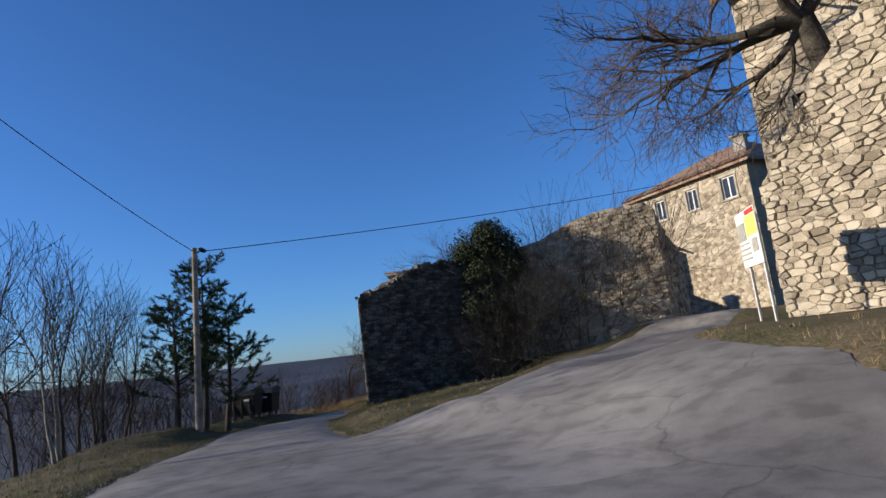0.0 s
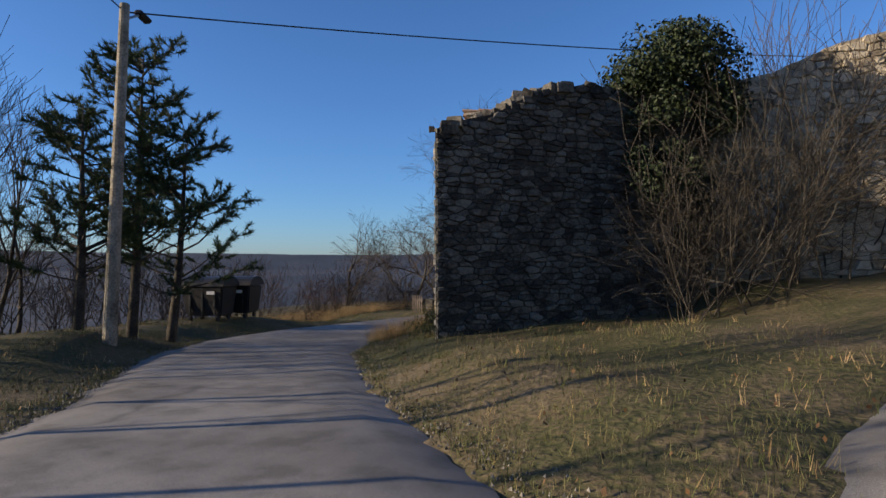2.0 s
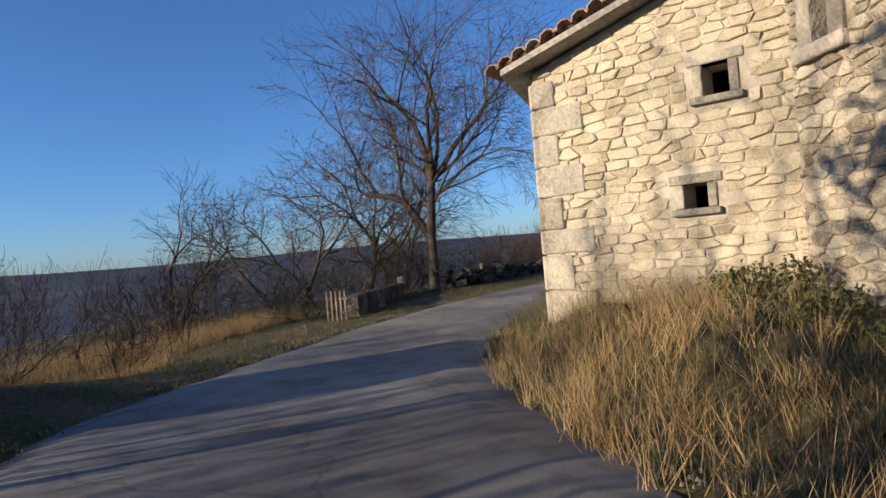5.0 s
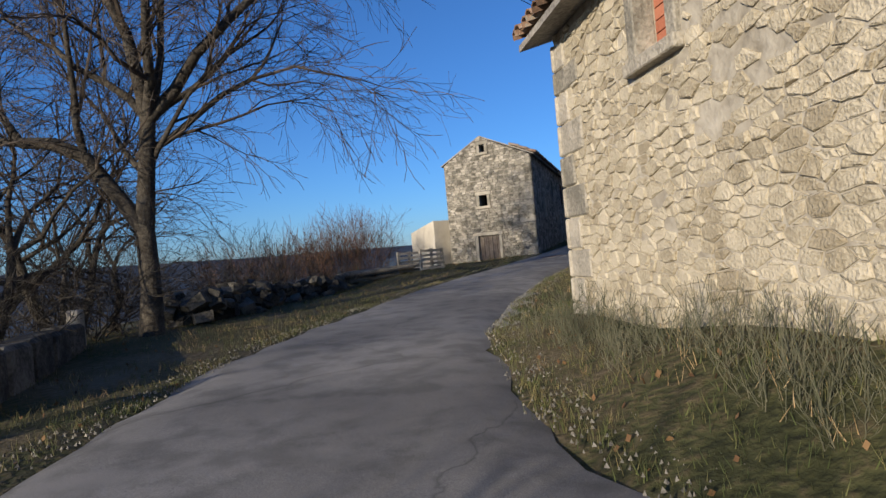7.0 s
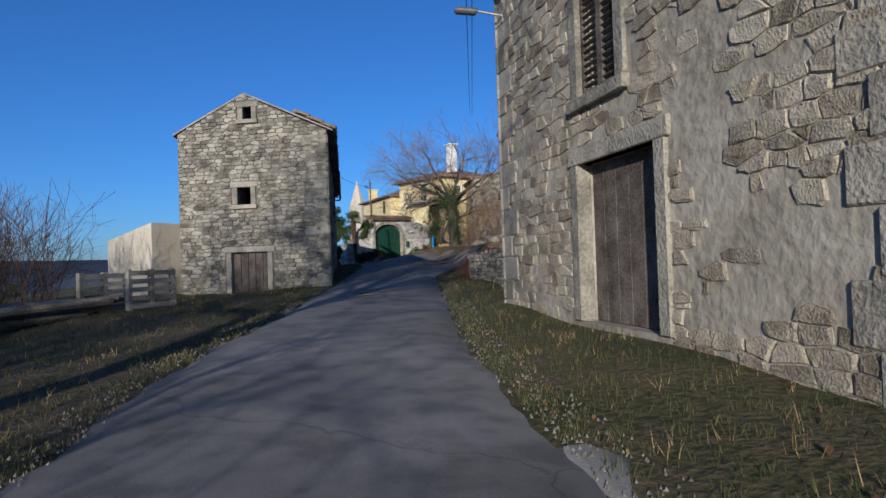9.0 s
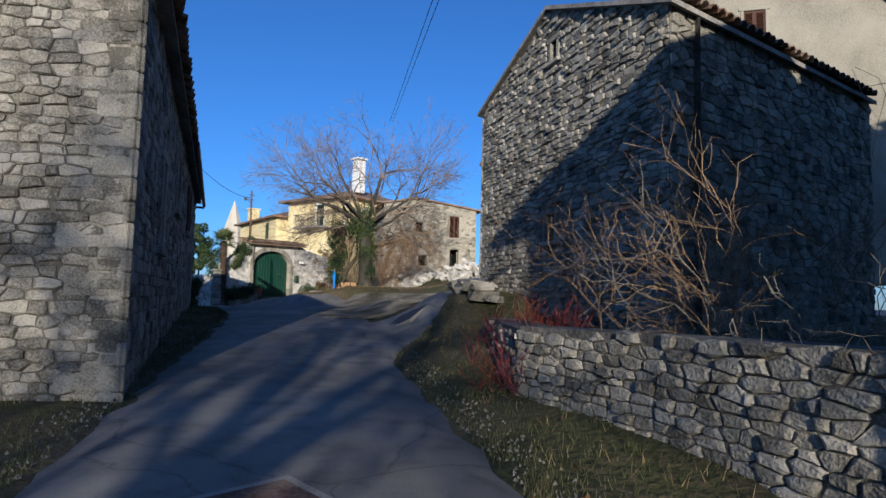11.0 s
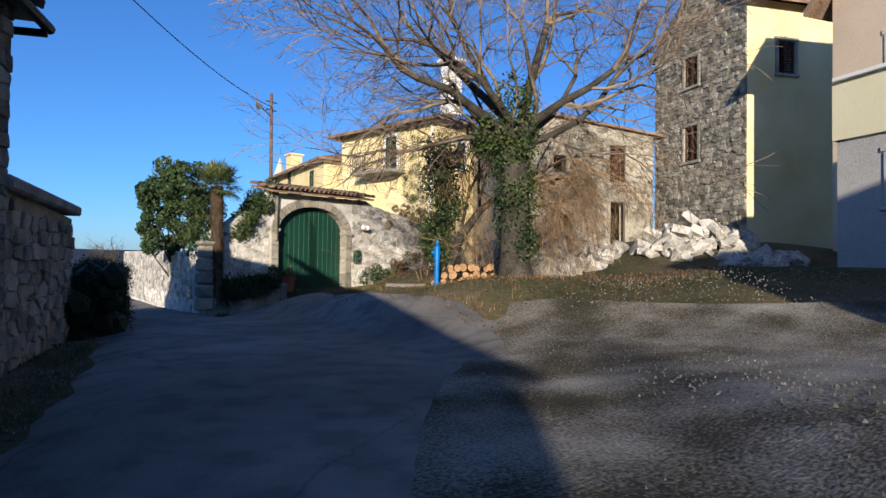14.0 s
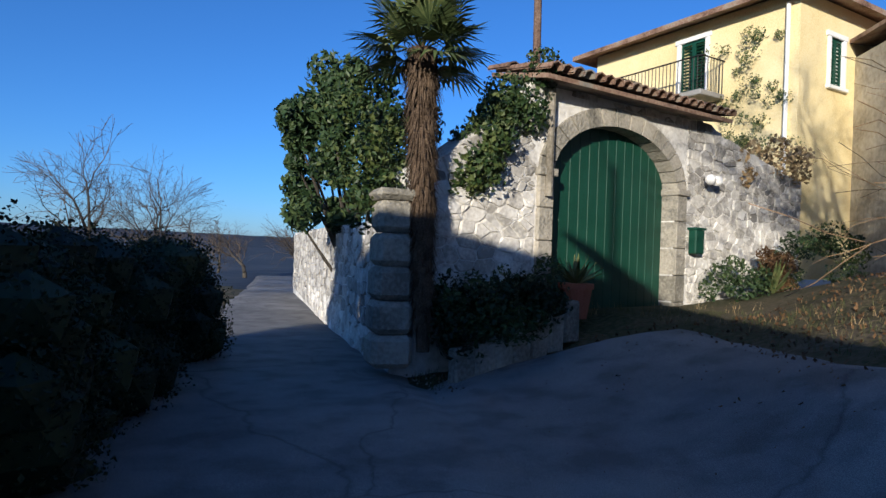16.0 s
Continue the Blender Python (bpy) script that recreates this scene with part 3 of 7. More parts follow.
# ---- ground ----
ROAD = [(44, -24, 3.72), (34, -19, 3.68), (26, -14.6, 3.58), (20, -11, 3.5), (14.8, -8.5, 3.38), (10.7, -5.7, 3.15), (6.9, -3.1, 2.95),
        (3.7, 0.0, 2.72), (1.6, 3.4, 2.5), (0.5, 7.3, 2.42), (0.2, 11, 2.45), (0.6, 15.1, 2.5), (1.8, 19.1, 2.55), (3.5, 23.15, 2.72),
        (6.3, 28.1, 2.95), (8.9, 32.7, 3.18), (11.7, 37.55, 3.45), (14.5, 42.5, 3.65), (16.6, 48, 3.7), (17.6, 53.5, 3.6),
        (17.9, 60, 3.4), (18.6, 68, 3.15), (20, 80, 2.9), (22, 100, 2.6)]
HALF = [3.4, 3.4, 3.2, 3.0, 2.0, 1.7, 1.9, 2.2, 2.2, 1.9, 1.75, 1.7, 1.7, 1.7, 1.6, 1.55, 1.65, 1.9, 2.0, 1.9, 1.6, 1.4, 1.4, 1.4]
KNOLLS = [(17.5, 5.6, 4.95), (20, -3.2, 4.15), (24, -3.2, 4.6), (29, -4.5, 4.7), (14.6, 4.3, 4.35), (12.2, 0.8, 3.62), (10.4, -2.2, 3.45), (8.4, 0.6, 3.2),
          (13.2, -3.2, 3.6), (15, -0.8, 3.85), (16.3, -5.4, 3.62), (17, 0.2, 4.2), (18.8, 2.6, 4.5), (22.6, -2.6, 4.65), (19.2, -6.2, 3.9),
          (6.4, 4, 3.2), (3.7, 5.9, 3.2), (3.3, 10, 3.0), (3.2, 14.2, 2.85), (5.6, 18.4, 2.75), (6.6, 21.3, 2.88), (8.2, 26.3, 3.1), (10.9, 30, 3.35),
          (16.4, 36.8, 4.45), (13.4, 33.6, 3.8), (17.8, 42.6, 4.1), (23.2, 54.4, 4.38), (23.4, 51.4, 4.7), (26, 57.4, 4.8), (22.8, 60, 4.1), (19.3, 59.6, 3.62),
          (28, 47.5, 5.0), (32, 53, 5.8), (22, 39, 4.7), (4.7, -5.4, 3.42), (-1.7, 0.9, 2.9), (1.1, -2.6, 3.05), (-3.2, 11.5, 2.45), (-3.4, 18.6, 2.6), (1.3, 36.2, 2.85),
          (4, 36.2, 3.05), (-7, 5, 1.6), (-9, 16, 1.4), (-12, -2, -2), (1, -12, 2.3), (-6, -15, -3), (11, -15, 2.9), (20, -22, 3.0), (-5, 30, 1.8),
          (-12, 42, -0.5), (5, 52, 2.5), (-2, 62, 0.5), (11, 62, 2.9), (11, 78, 2.0), (19.6, 5.6, 4.95), (27, 6, 8.0)]
_r = np.array(ROAD, float)
_s = np.r_[0, np.cumsum(np.hypot(*np.diff(_r[:, :2], axis=0).T))]
_q = np.arange(0, _s[-1], 1.2)
CTRL = np.concatenate([np.stack([np.interp(_q, _s, _r[:, i]) for i in range(3)], 1), np.repeat(np.array(KNOLLS, float), 2, 0)])


def smooth(x):
    x = np.clip(x, 0, 1)
    return x * x * (3 - 2 * x)


_q = np.arange(0, _s[-1], 0.5)
LINE = np.stack([np.interp(_q, _s, c) for c in (_r[:, 0], _r[:, 1], _r[:, 2], np.array(HALF))], 1)
for _ in range(4):
    LINE[1:-1] = (LINE[:-2] + 2 * LINE[1:-1] + LINE[2:]) / 4


def ground_z(x, y):
    x, y = np.asarray(x, float), np.asarray(y, float)
    if x.size > 4000:
        xs, ys = np.array_split(x.ravel(), x.size // 2000), np.array_split(y.ravel(), x.size // 2000)
        return np.concatenate([ground_z(a, b) for a, b in zip(xs, ys)]).reshape(x.shape)
    l2 = (x[..., None] - LINE[:, 0]) ** 2 + (y[..., None] - LINE[:, 1]) ** 2
    lw = (l2 + 0.3) ** -3.0
    zr = (lw * LINE[:, 2]).sum(-1) / lw.sum(-1)
    hr = (lw * LINE[:, 3]).sum(-1) / lw.sum(-1)
    on = smooth((hr + 1.5 - np.sqrt(l2.min(-1))) / 1.5)
    d2 = (x[..., None] - CTRL[:, 0]) ** 2 + (y[..., None] - CTRL[:, 1]) ** 2 + 1.0
    w = d2 ** -2.0
    z = (w * CTRL[:, 2]).sum(-1) / w.sum(-1)
    far = np.sqrt(d2.min(-1))
    r = np.hypot(x - 5, y - 20)
    side = smooth((x - 6) / 40 + 0.5)
    valley = np.minimum(-30 + 34 * side + 26 * smooth((r - 320) / 700), 1.5)
    z = z + (valley - z) * smooth((far - 7) / 70)
    return z + (zr - z) * on * 0.85


def gz(x, y):
    return float(ground_z(np.array([x]), np.array([y]))[0])


def axis(lo, hi, step, reach):
    mid = list(np.arange(lo, hi, step))
    g, s, a, b = step, [], lo, hi
    left, right = [], []
    while a > -reach:
        g *= 1.22
        a -= g
        left.append(a)
    g = step
    while b < reach:
        right.append(b)
        g *= 1.22
        b += g
    return np.array(left[::-1] + mid + right)


LANE = [(24.2, -13.5), (20.8, -9.0), (19.4, -5.0), (18.8, -1), (18.7, 3.5), (18.6, 9)]
BRANCH = [(10.6, 35.2), (12.6, 37.0), (15.4, 38.5), (19.0, 40.1), (22.2, 41.8), (24.6, 43.2)]
YARD = [(15.2, 41.3), (17.2, 43.2), (19.7, 45.1), (23.1, 47.1)]
FORECOURT = [(17.6, 45.2), (19.0, 51.0), (20.0, 55.7), (21.2, 59.2)]
STRIPS = ((ROAD, HALF), (LANE, [4.2, 4.6, 3.0, 2.1, 1.5, 1.2]), (BRANCH, [1.3, 1.5, 1.3, 1.3, 1.4, 1.3]), (YARD, [1.0, 2.5, 3.3, 3.1]), (FORECOURT, [1.8, 2.1, 1.7, 1.5]))


def inside(x, y):
    """How far plan points lie within the paved strips (negative outside)."""
    best = np.full(x.shape, -1e9)
    for nodes, halves in STRIPS:
        for (a, b), h0, h1 in zip(zip(nodes, nodes[1:]), halves, halves[1:]):
            dx, dy = b[0] - a[0], b[1] - a[1]
            t = np.clip(((x - a[0]) * dx + (y - a[1]) * dy) / (dx * dx + dy * dy), 0, 1)
            best = np.maximum(best, h0 + (h1 - h0) * t - np.hypot(x - a[0] - t * dx, y - a[1] - t * dy))
    return best


gx, gy = axis(-14, 36, 0.45, 3200), axis(-26, 72, 0.45, 3200)
GX, GY = np.meshgrid(gx, gy)
GZ = ground_z(GX, GY) - 0.16 * smooth((inside(GX, GY) - 0.08) / 0.35)
nx, ny = len(gx), len(gy)
gv = np.stack([GX, GY, GZ], -1).reshape(-1, 3)
gf = [(j * nx + i, j * nx + i + 1, (j + 1) * nx + i + 1, (j + 1) * nx + i) for j in range(ny - 1) for i in range(nx - 1)]
ground = tagged(mesh_part("ground", gv.tolist(), gf, "ground", smooth=True), "rough winter turf with bare earth and fallen leaves", "ground", kind="structure")
# beyond the village the valley floor is woodland, its colour blued for haze
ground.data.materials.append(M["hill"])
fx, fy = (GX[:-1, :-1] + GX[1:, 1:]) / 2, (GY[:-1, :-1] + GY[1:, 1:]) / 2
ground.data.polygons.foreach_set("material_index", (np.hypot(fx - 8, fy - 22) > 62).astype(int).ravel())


def strip(name, nodes, halves, material, lift, label, seed=0, ragged=0.12, step=0.5):
    """A paved strip along plan nodes, following the ground, with uneven edges."""
    rs = random.Random(seed)
    pts = [Vector((*n[:2], 0)) for n in nodes]
    out = []
    for i in range(len(pts) - 1):
        p0, p1, p2, p3 = pts[max(i - 1, 0)], pts[i], pts[i + 1], pts[min(i + 2, len(pts) - 1)]
        n = max(2, int((p2 - p1).length / step))
        for k in range(n):
            t = k / n
            q = 0.5 * (2 * p1 + (p2 - p0) * t + (2 * p0 - 5 * p1 + 4 * p2 - p3) * t * t + (3 * p1 - p0 - 3 * p2 + p3) * t ** 3)
            out.append((q, halves[i] + (halves[i + 1] - halves[i]) * t))
    v, f, nn = [], [], 8
    for i, (q, h) in enumerate(out):
        d = (out[min(i + 1, len(out) - 1)][0] - out[max(i - 1, 0)][0]).normalized()
        s = Vector((d.y, -d.x, 0))
        for k in range(nn + 1):
            o = -1 + 2 * k / nn
            e = rs.uniform(-ragged, ragged) if k in (0, nn) else 0
            p = q + s * (o * h + e)
            zz = gz(p.x, p.y) + lift - (0.09 if k in (0, nn) else 0)
            v.append((p.x, p.y, zz))
    for i in range(len(out) - 1):
        for k in range(nn):
            a = i * (nn + 1) + k
            f.append((a + nn + 1, a, a + 1, a + nn + 2)[::-1])
    ob = mesh_part(name, v, f, material, smooth=True)
    return tagged(ob, label, "road", kind="structure")


strip("road", ROAD, HALF, "asphalt", 0.05, "worn grey asphalt village road, cracked and patched", 1)
strip("side_lane", LANE, STRIPS[1][1], "asphalt", 0.065, "asphalt side lane climbing to a walled yard", 2, 0.03, 0.3)
strip("yard_lane", BRANCH, STRIPS[2][1], "asphalt", 0.035, "patched asphalt branch running past the barn", 4, 0.1)
strip("forecourt", FORECOURT, STRIPS[4][1], "asphalt", 0.045, "worn grey asphalt in front of the arched gate", 5, 0.15)
strip("apron", [(2.5, 14.6), (2.8, 16), (3.35, 18), (4.1, 20.2)], [0.15, 0.3, 0.3, 0.12], "concrete", 0.0, "broken concrete apron along the road edge", 6, 0.08)
strip("courtyard", YARD, STRIPS[3][1], "gravelbed", 0.075, "pale gravelly yard between the houses with moss", 3, 0.15)

# hills across the valley
def hill(name, r, a0, a1, base, tops, seed, label):
    rs = random.Random(seed)
    v, f, n = [], [], 90
    for i in range(n + 1):
        t = i / n
        an = radians(a0 + (a1 - a0) * t)
        k = t * (len(tops) - 1)
        j = min(int(k), len(tops) - 2)
        h = tops[j] + (tops[j + 1] - tops[j]) * float(smooth(k - j)) + rs.uniform(-0.6, 0.6) * r / 900
        for q, (dr, z) in enumerate(((0, base), (0.25, base + (h - base) * 0.55), (0.5, h), (0.8, base))):
            v.append((5 + math.cos(an) * r * (1 + dr), 20 + math.sin(an) * r * (1 + dr), z))
    for i in range(n):
        for q in range(3):
            a = i * 4 + q
            f.append((a, a + 1, a + 5, a + 4))
    return tagged(mesh_part(name, v, f, "hill", smooth=True), label, "hill", kind="structure")


hill("backdrop", 900, 60, 275, -60, [26, 24, 28, 34, 26, 30, 38, 44, 34, 26, 30, 34], 5, "distant wooded hills coloured blue for haze across the valley")

# ---- houses ----
def mitre_at(a, b, c, t):
    """How far the inner face of a wall stops short of the corner b between a-b and b-c."""
    d0, d1 = (Vector(a[:2]) - Vector(b[:2])).normalized(), (Vector(c[:2]) - Vector(b[:2])).normalized()
    half = math.acos(max(-1.0, min(1.0, d0.dot(d1)))) / 2
    turn = d0.x * d1.y - d0.y * d1.x
    return t / math.tan(half) * (1 if turn < 0 else -1)


def house_walls(root, corners, z0, tops, holes, t, material, stones=None, seed=0, faces=None):
    """Walls round a plan given clockwise from above; tops, holes and stones go wall by wall."""
    out = []
    for i, a in enumerate(corners):
        b = corners[(i + 1) % len(corners)]
        pl = Plane(a, b)
        top = tops[i] if isinstance(tops[i], list) else [(0, tops[i]), (pl.length, tops[i])]
        hs = holes.get(i, [])
        c0, c3 = corners[i - 1], corners[(i + 2) % len(corners)]
        w = wall_panel(pl, z0, top, hs, t, material, root, mitre=(mitre_at(c0, a, b, t), mitre_at(a, b, c3, t)))
        if stones and i in stones:
            face_stones(pl, z0 + 0.3, top, [(h[0] - 0.17, h[1] + 0.17, h[2] - 0.13, h[3] + 0.18) for h in hs], w, seed + i, **stones[i])
        out.append((pl, w))
    return out


# the roadside house with its lean-to front, beside the bend
annex = thing("stone_house", "low rubble-stone house at the road bend with lean-to tiled roof", "house")
A0, A1, A2, A3 = (3.26, 14.25), (9.6, 12.9), (8.3, 4.9), (3.75, 6.15)
pa = Plane(A0, A3)
H_AX = {0: [(2.1, 2.65, 5.18, 5.85)], 1: [(1.8, 2.08, 4.2, 4.48), (2.1, 2.4, 5.42, 5.78)]}
ax = house_walls(annex, [A0, A3, A2, A1], 2.0, [6.15, [(0, 6.2), (2.4, 6.85), (4.75, 7.45)], [(0, 7.45), (8.1, 7.45)], [(0, 7.45), (6.6, 6.15)]], H_AX, 0.5, "plaster",
                 {0: dict(h=(0.06, 0.17), w=(0.1, 0.33), proud=0.022, near=(0, 8.6, 2.9, 4.3), limit=300, material="palestone", show=-0.5, course=1.5),
                  1: dict(h=(0.08, 0.19), w=(0.16, 0.42), course=0.6, proud=0.03, near=(0, 5, 3.0, 6.5), limit=220, material="palestone")}, 11)
(p_ax, w_ax), (p_af, w_af) = ax[0], ax[1]
quoins(p_ax, p_af, 2.9, 6.1, w_ax, 5, 0.42)
quoins(Plane(A1, A0), p_ax, 2.5, 6.1, w_ax, 6, 0.36, 0.07)
surround(p_ax, H_AX[0][0], w_ax, 0.15)
bm = bmesh.new()
for k in range(6):
    for j in range(2):
        box(bm, (0, 0, 0), (0.262, 0.1, 0.1), Matrix.Translation(p_ax.p(2.1 + 0.1375 + 0.275 * j, 5.18 + 0.055 + 0.112 * k, -0.22)) @ p_ax.m.to_3x3().to_4x4())
part("brick_infill", bm, "brick", w_ax, "red hollow-brick infill in the window")
for h in H_AX[1]:
    surround(p_af, h, w_af, 0.1, 0.03)
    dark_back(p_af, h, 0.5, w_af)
slab([p_ax.p(-0.3, 6.14, 0.36), p_ax.p(p_ax.length + 0.3, 6.24, 0.36), Vector((8.5, 4.6, 7.6)), Vector((9.8, 12.8, 7.6))], 0.08, "greytile", annex, "roof", "mossy clay-tiled lean-to roof")
roof_tiles(p_ax.p(-0.3, 6.18, 0.38), p_ax.p(p_ax.length + 0.3, 6.28, 0.38), Vector((5.0, -1.2, 1.42)), annex, 3, 0.22, 2)
roof_tiles(p_af.p(-0.5, 6.2, 0.3), p_af.p(4.7, 7.56, 0.3), Vector((0.1, 0.5, 0.02)), annex, 1, 0.22, 3)

bm = bmesh.new()
box(bm, (7.3, 6.4, 7.9), (0.6, 0.6, 1.7), None, 0.03)
box(bm, (7.3, 6.4, 8.8), (0.76, 0.76, 0.12), None, 0.02)
part("chimney", bm, "beige", annex, "pale plastered chimney stack")

# the tall facade between the annex and the ruined corner
main = thing("stone_house", "tall old rubble-stone house front in late sun", "house")
B0, B1 = (6.55, 4.7), (10.1, -1.55)
pb = Plane(B0, B1)
HB = [(0.3, 0.52, 5.5, 6.0), (1.48, 1.92, 5.95, 6.52), (3.1, 3.78, 5.26, 7.0), (3.13, 3.95, 2.9, 4.3), (2.08, 2.18, 3.5, 3.95)]
topb = [(0, 6.85), (0.8, 7.05), (2.2, 7.6), (3.2, 7.95), (4.4, 7.75), (5.6, 7.35), (7.25, 6.95)]
CR = mitre_at(B0, B1, (12.9, 3.5), 0.58)
wb_ = wall_panel(pb, 2.2, topb, HB, 0.58, "mortar", main, mitre=(0, CR))
face_stones(pb, 2.6, topb, [(h[0] - 0.17, h[1] + 0.17, h[2] - 0.13, h[3] + 0.18) for h in HB], wb_, 21, h=(0.08, 0.17), w=(0.12, 0.34), proud=0.035, near=(0, 4.6, 3.2, 5.2), limit=300)
for h in HB:
    surround(pb, h, wb_, 0.17)
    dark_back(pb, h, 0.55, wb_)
planks(pb, HB[3], wb_, "oldwood", 0.25, 4, "door", "grey boarded door")
slab([pb.p(-0.2, 6.95, 0.14), pb.p(3.4, 8.15, 0.14), pb.p(3.4, 8.15, -2.5), pb.p(-0.2, 6.95, -2.5)], 0.05, "greytile", main, "roof", "remains of a clay-tiled roof edge")
roof_tiles(pb.p(-0.2, 6.98, 0.2), pb.p(3.4, 8.18, 0.2), pb.n * -1.0, main, 2, 0.22, 4)

# the ruined enclosure wall with its ivy
ruin = thing("ruined_wall", "ruined rubble-stone wall with crumbling top, in shade", "wall")
pr = Plane((10.1, -1.55), (12.9, 3.5))
topr = [(0, 6.95), (0.5, 7.15), (1.1, 7.3), (1.9, 7.75), (2.6, 7.9), (3.1, 8.05), (3.6, 7.9), (4.4, 8.2), (5.8, 8.1)]
# the shade on this face is deepened by the dark stone and mortar colours
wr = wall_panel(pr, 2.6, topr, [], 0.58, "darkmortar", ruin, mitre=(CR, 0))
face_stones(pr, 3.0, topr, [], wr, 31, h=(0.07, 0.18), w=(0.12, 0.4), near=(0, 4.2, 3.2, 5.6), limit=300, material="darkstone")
rs = random.Random(4)
v, f = [], []
for k in range(70):
    u = rs.uniform(0, pr.length)
    s = rs.uniform(0.12, 0.34)
    mm = Matrix.Translation(pr.p(u, top_at(topr, u) + rs.uniform(-0.03, 0.07), rs.uniform(-0.5, 0.0))) @ Matrix.Rotation(rs.uniform(0, 6), 4, "Z") @ Matrix.Rotation(rs.uniform(-0.3, 0.3), 4, "X") @ Matrix.Diagonal((s, s * 0.8, s * 0.5, 1))
    kk = rs.randrange(len(STONES))
    i = len(v)
    v += [tuple(mm @ Vector((p[0], p[2], p[1] - 0.4))) for p in STONES[kk][0]]
    f += [tuple(i + j for j in q) for q in STONES[kk][1]]
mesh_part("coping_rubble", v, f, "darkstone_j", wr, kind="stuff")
yard = thing("ruined_wall", "sunlit broken rubble wall beside the yard entrance", "wall")
py = Plane((12.9, 3.5), (17.5, 6.1))
topy = [(0, 8.2), (1.2, 8.4), (2.4, 8.9), (3.4, 9.1), (5.0, 9.15), (5.28, 8.9)]
CY = mitre_at((12.9, 3.5), (17.5, 6.1), (16.4, 10.5), 0.7)
wy = wall_panel(py, 4.0, topy, [], 0.7, "mortar", yard, mitre=(0, CY))
face_stones(py, 4.4, topy, [], wy, 41, h=(0.12, 0.24), w=(0.15, 0.42), near=(1.5, 5.3, 4.4, 9.5), limit=240)
py2 = Plane((17.5, 6.1), (16.4, 10.5))
topy2 = [(0, 8.9), (1, 8.3), (2.2, 8.0), (4.5, 7.6)]
wy2 = wall_panel(py2, 4.0, topy2, [], 0.7, "mortar", yard, mitre=(CY, 0))
face_stones(py2, 4.4, topy2, [], wy2, 42, limit=60)

# the house behind the yard
back = thing("stone_house", "two-storey pale stone house with white-framed windows behind the yard wall", "house")
D0, D1, D2, D3 = (11.0, 18.7), (18.1, 16.0), (20.8, 23.0), (13.7, 25.7)
HD = {0: [(1.6, 2.3, 10.4, 11.5), (3.8, 4.5, 10.4, 11.5), (6.0, 6.8, 10.4, 11.5)], 1: [(1.2, 2.0, 9.4, 10.8), (3.6, 4.4, 9.4, 10.8), (1.2, 2.0, 6.6, 8.0)]}
dw = house_walls(back, [D0, D1, D2, D3], 4.5, [12.0] * 4, HD, 0.5, "mortar", {0: dict(h=(0.14, 0.26), w=(0.2, 0.5), near=(0, 7.6, 9.3, 12), limit=200, proud=0.03)}, 55)
for i in (0, 1):
    for h in HD[i]:
        surround(dw[i][0], h, dw[i][1], 0.12, material="quoin")
        window(dw[i][0], h, dw[i][1], "white")
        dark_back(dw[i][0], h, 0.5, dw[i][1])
cx = (Vector((*D0, 12.1)) + Vector((*D2, 12.1))) / 2
e = [Vector((*p, 11.95)) + (Vector((*p, 0)) - Vector((cx.x, cx.y, 0))).normalized() * 0.6 for p in (D0, D1, D2, D3)]
r1, r2 = cx + (Vector((*D1, 0)) - Vector((*D0, 0))).normalized() * -1.2 + Vector((0, 0, 1.9)), cx + (Vector((*D1, 0)) - Vector((*D0, 0))).normalized() * 1.2 + Vector((0, 0, 1.9))
for q in ([e[0], e[1], r2, r1], [e[1], e[2], r2], [e[2], e[3], r1, r2], [e[3], e[0], r1]):
    slab(q, 0.12, "tile", back, "roof", "clay-tiled hipped roof")
roof_tiles(e[0], e[1], Vector((0.8, 2.4, 1.4)), back, 2, 0.24, 7)
bm = bmesh.new()
box(bm, (17.4, 18.3, 13.1), (0.6, 0.6, 1.2), None, 0.03)
box(bm, (17.4, 18.3, 13.75), (0.8, 0.8, 0.12))
part("chimney", bm, "greytile", back, "grey stone chimney stack")

# the high garden wall with a house above it
garden = thing("garden_wall", "high rough rubble-stone garden wall in raking sun", "wall")
pg = Plane((22.8, -0.6), (33.0, -3.4))
topg = [(0, 7.4), (0.6, 8.2), (1.5, 9.3), (3, 10.5), (5, 11.5), (10.6, 12)]
CG = mitre_at((22.6, 6.5), (22.8, -0.6), (33.0, -3.4), 0.8)
wg = wall_panel(pg, 3.6, topg, [], 0.8, "mortar", garden, mitre=(CG, 0))
face_stones(pg, 4.1, topg, [], wg, 51, h=(0.1, 0.22), w=(0.14, 0.38), proud=0.07, near=(0, 6.5, 4.2, 9.5), limit=300)
pg2 = Plane((22.6, 6.5), (22.8, -0.6))
wg2 = wall_panel(pg2, 3.6, [(0, 7.2), (7.1, 7.4)], [], 0.8, "mortar", garden, mitre=(0, CG))
face_stones(pg2, 4.1, [(0, 7.2), (7.1, 7.4)], [], wg2, 52, limit=60)
upper = thing("stone_house", "tall pale stone house above the garden wall", "house")
uw = house_walls(upper, [(22.2, 2.6), (33, -0.3), (35, 7), (24, 10)], 6, [13.3] * 4, {0: [(1.0, 1.8, 8.6, 10.0)]}, 0.5, "mortar",
                 {0: dict(h=(0.14, 0.28), w=(0.2, 0.5), limit=120, near=(0, 6, 8, 13))}, 61)
surround(uw[0][0], (1.0, 1.8, 8.6, 10.0), uw[0][1], 0.16)
dark_back(uw[0][0], (1.0, 1.8, 8.6, 10.0), 0.5, uw[0][1])
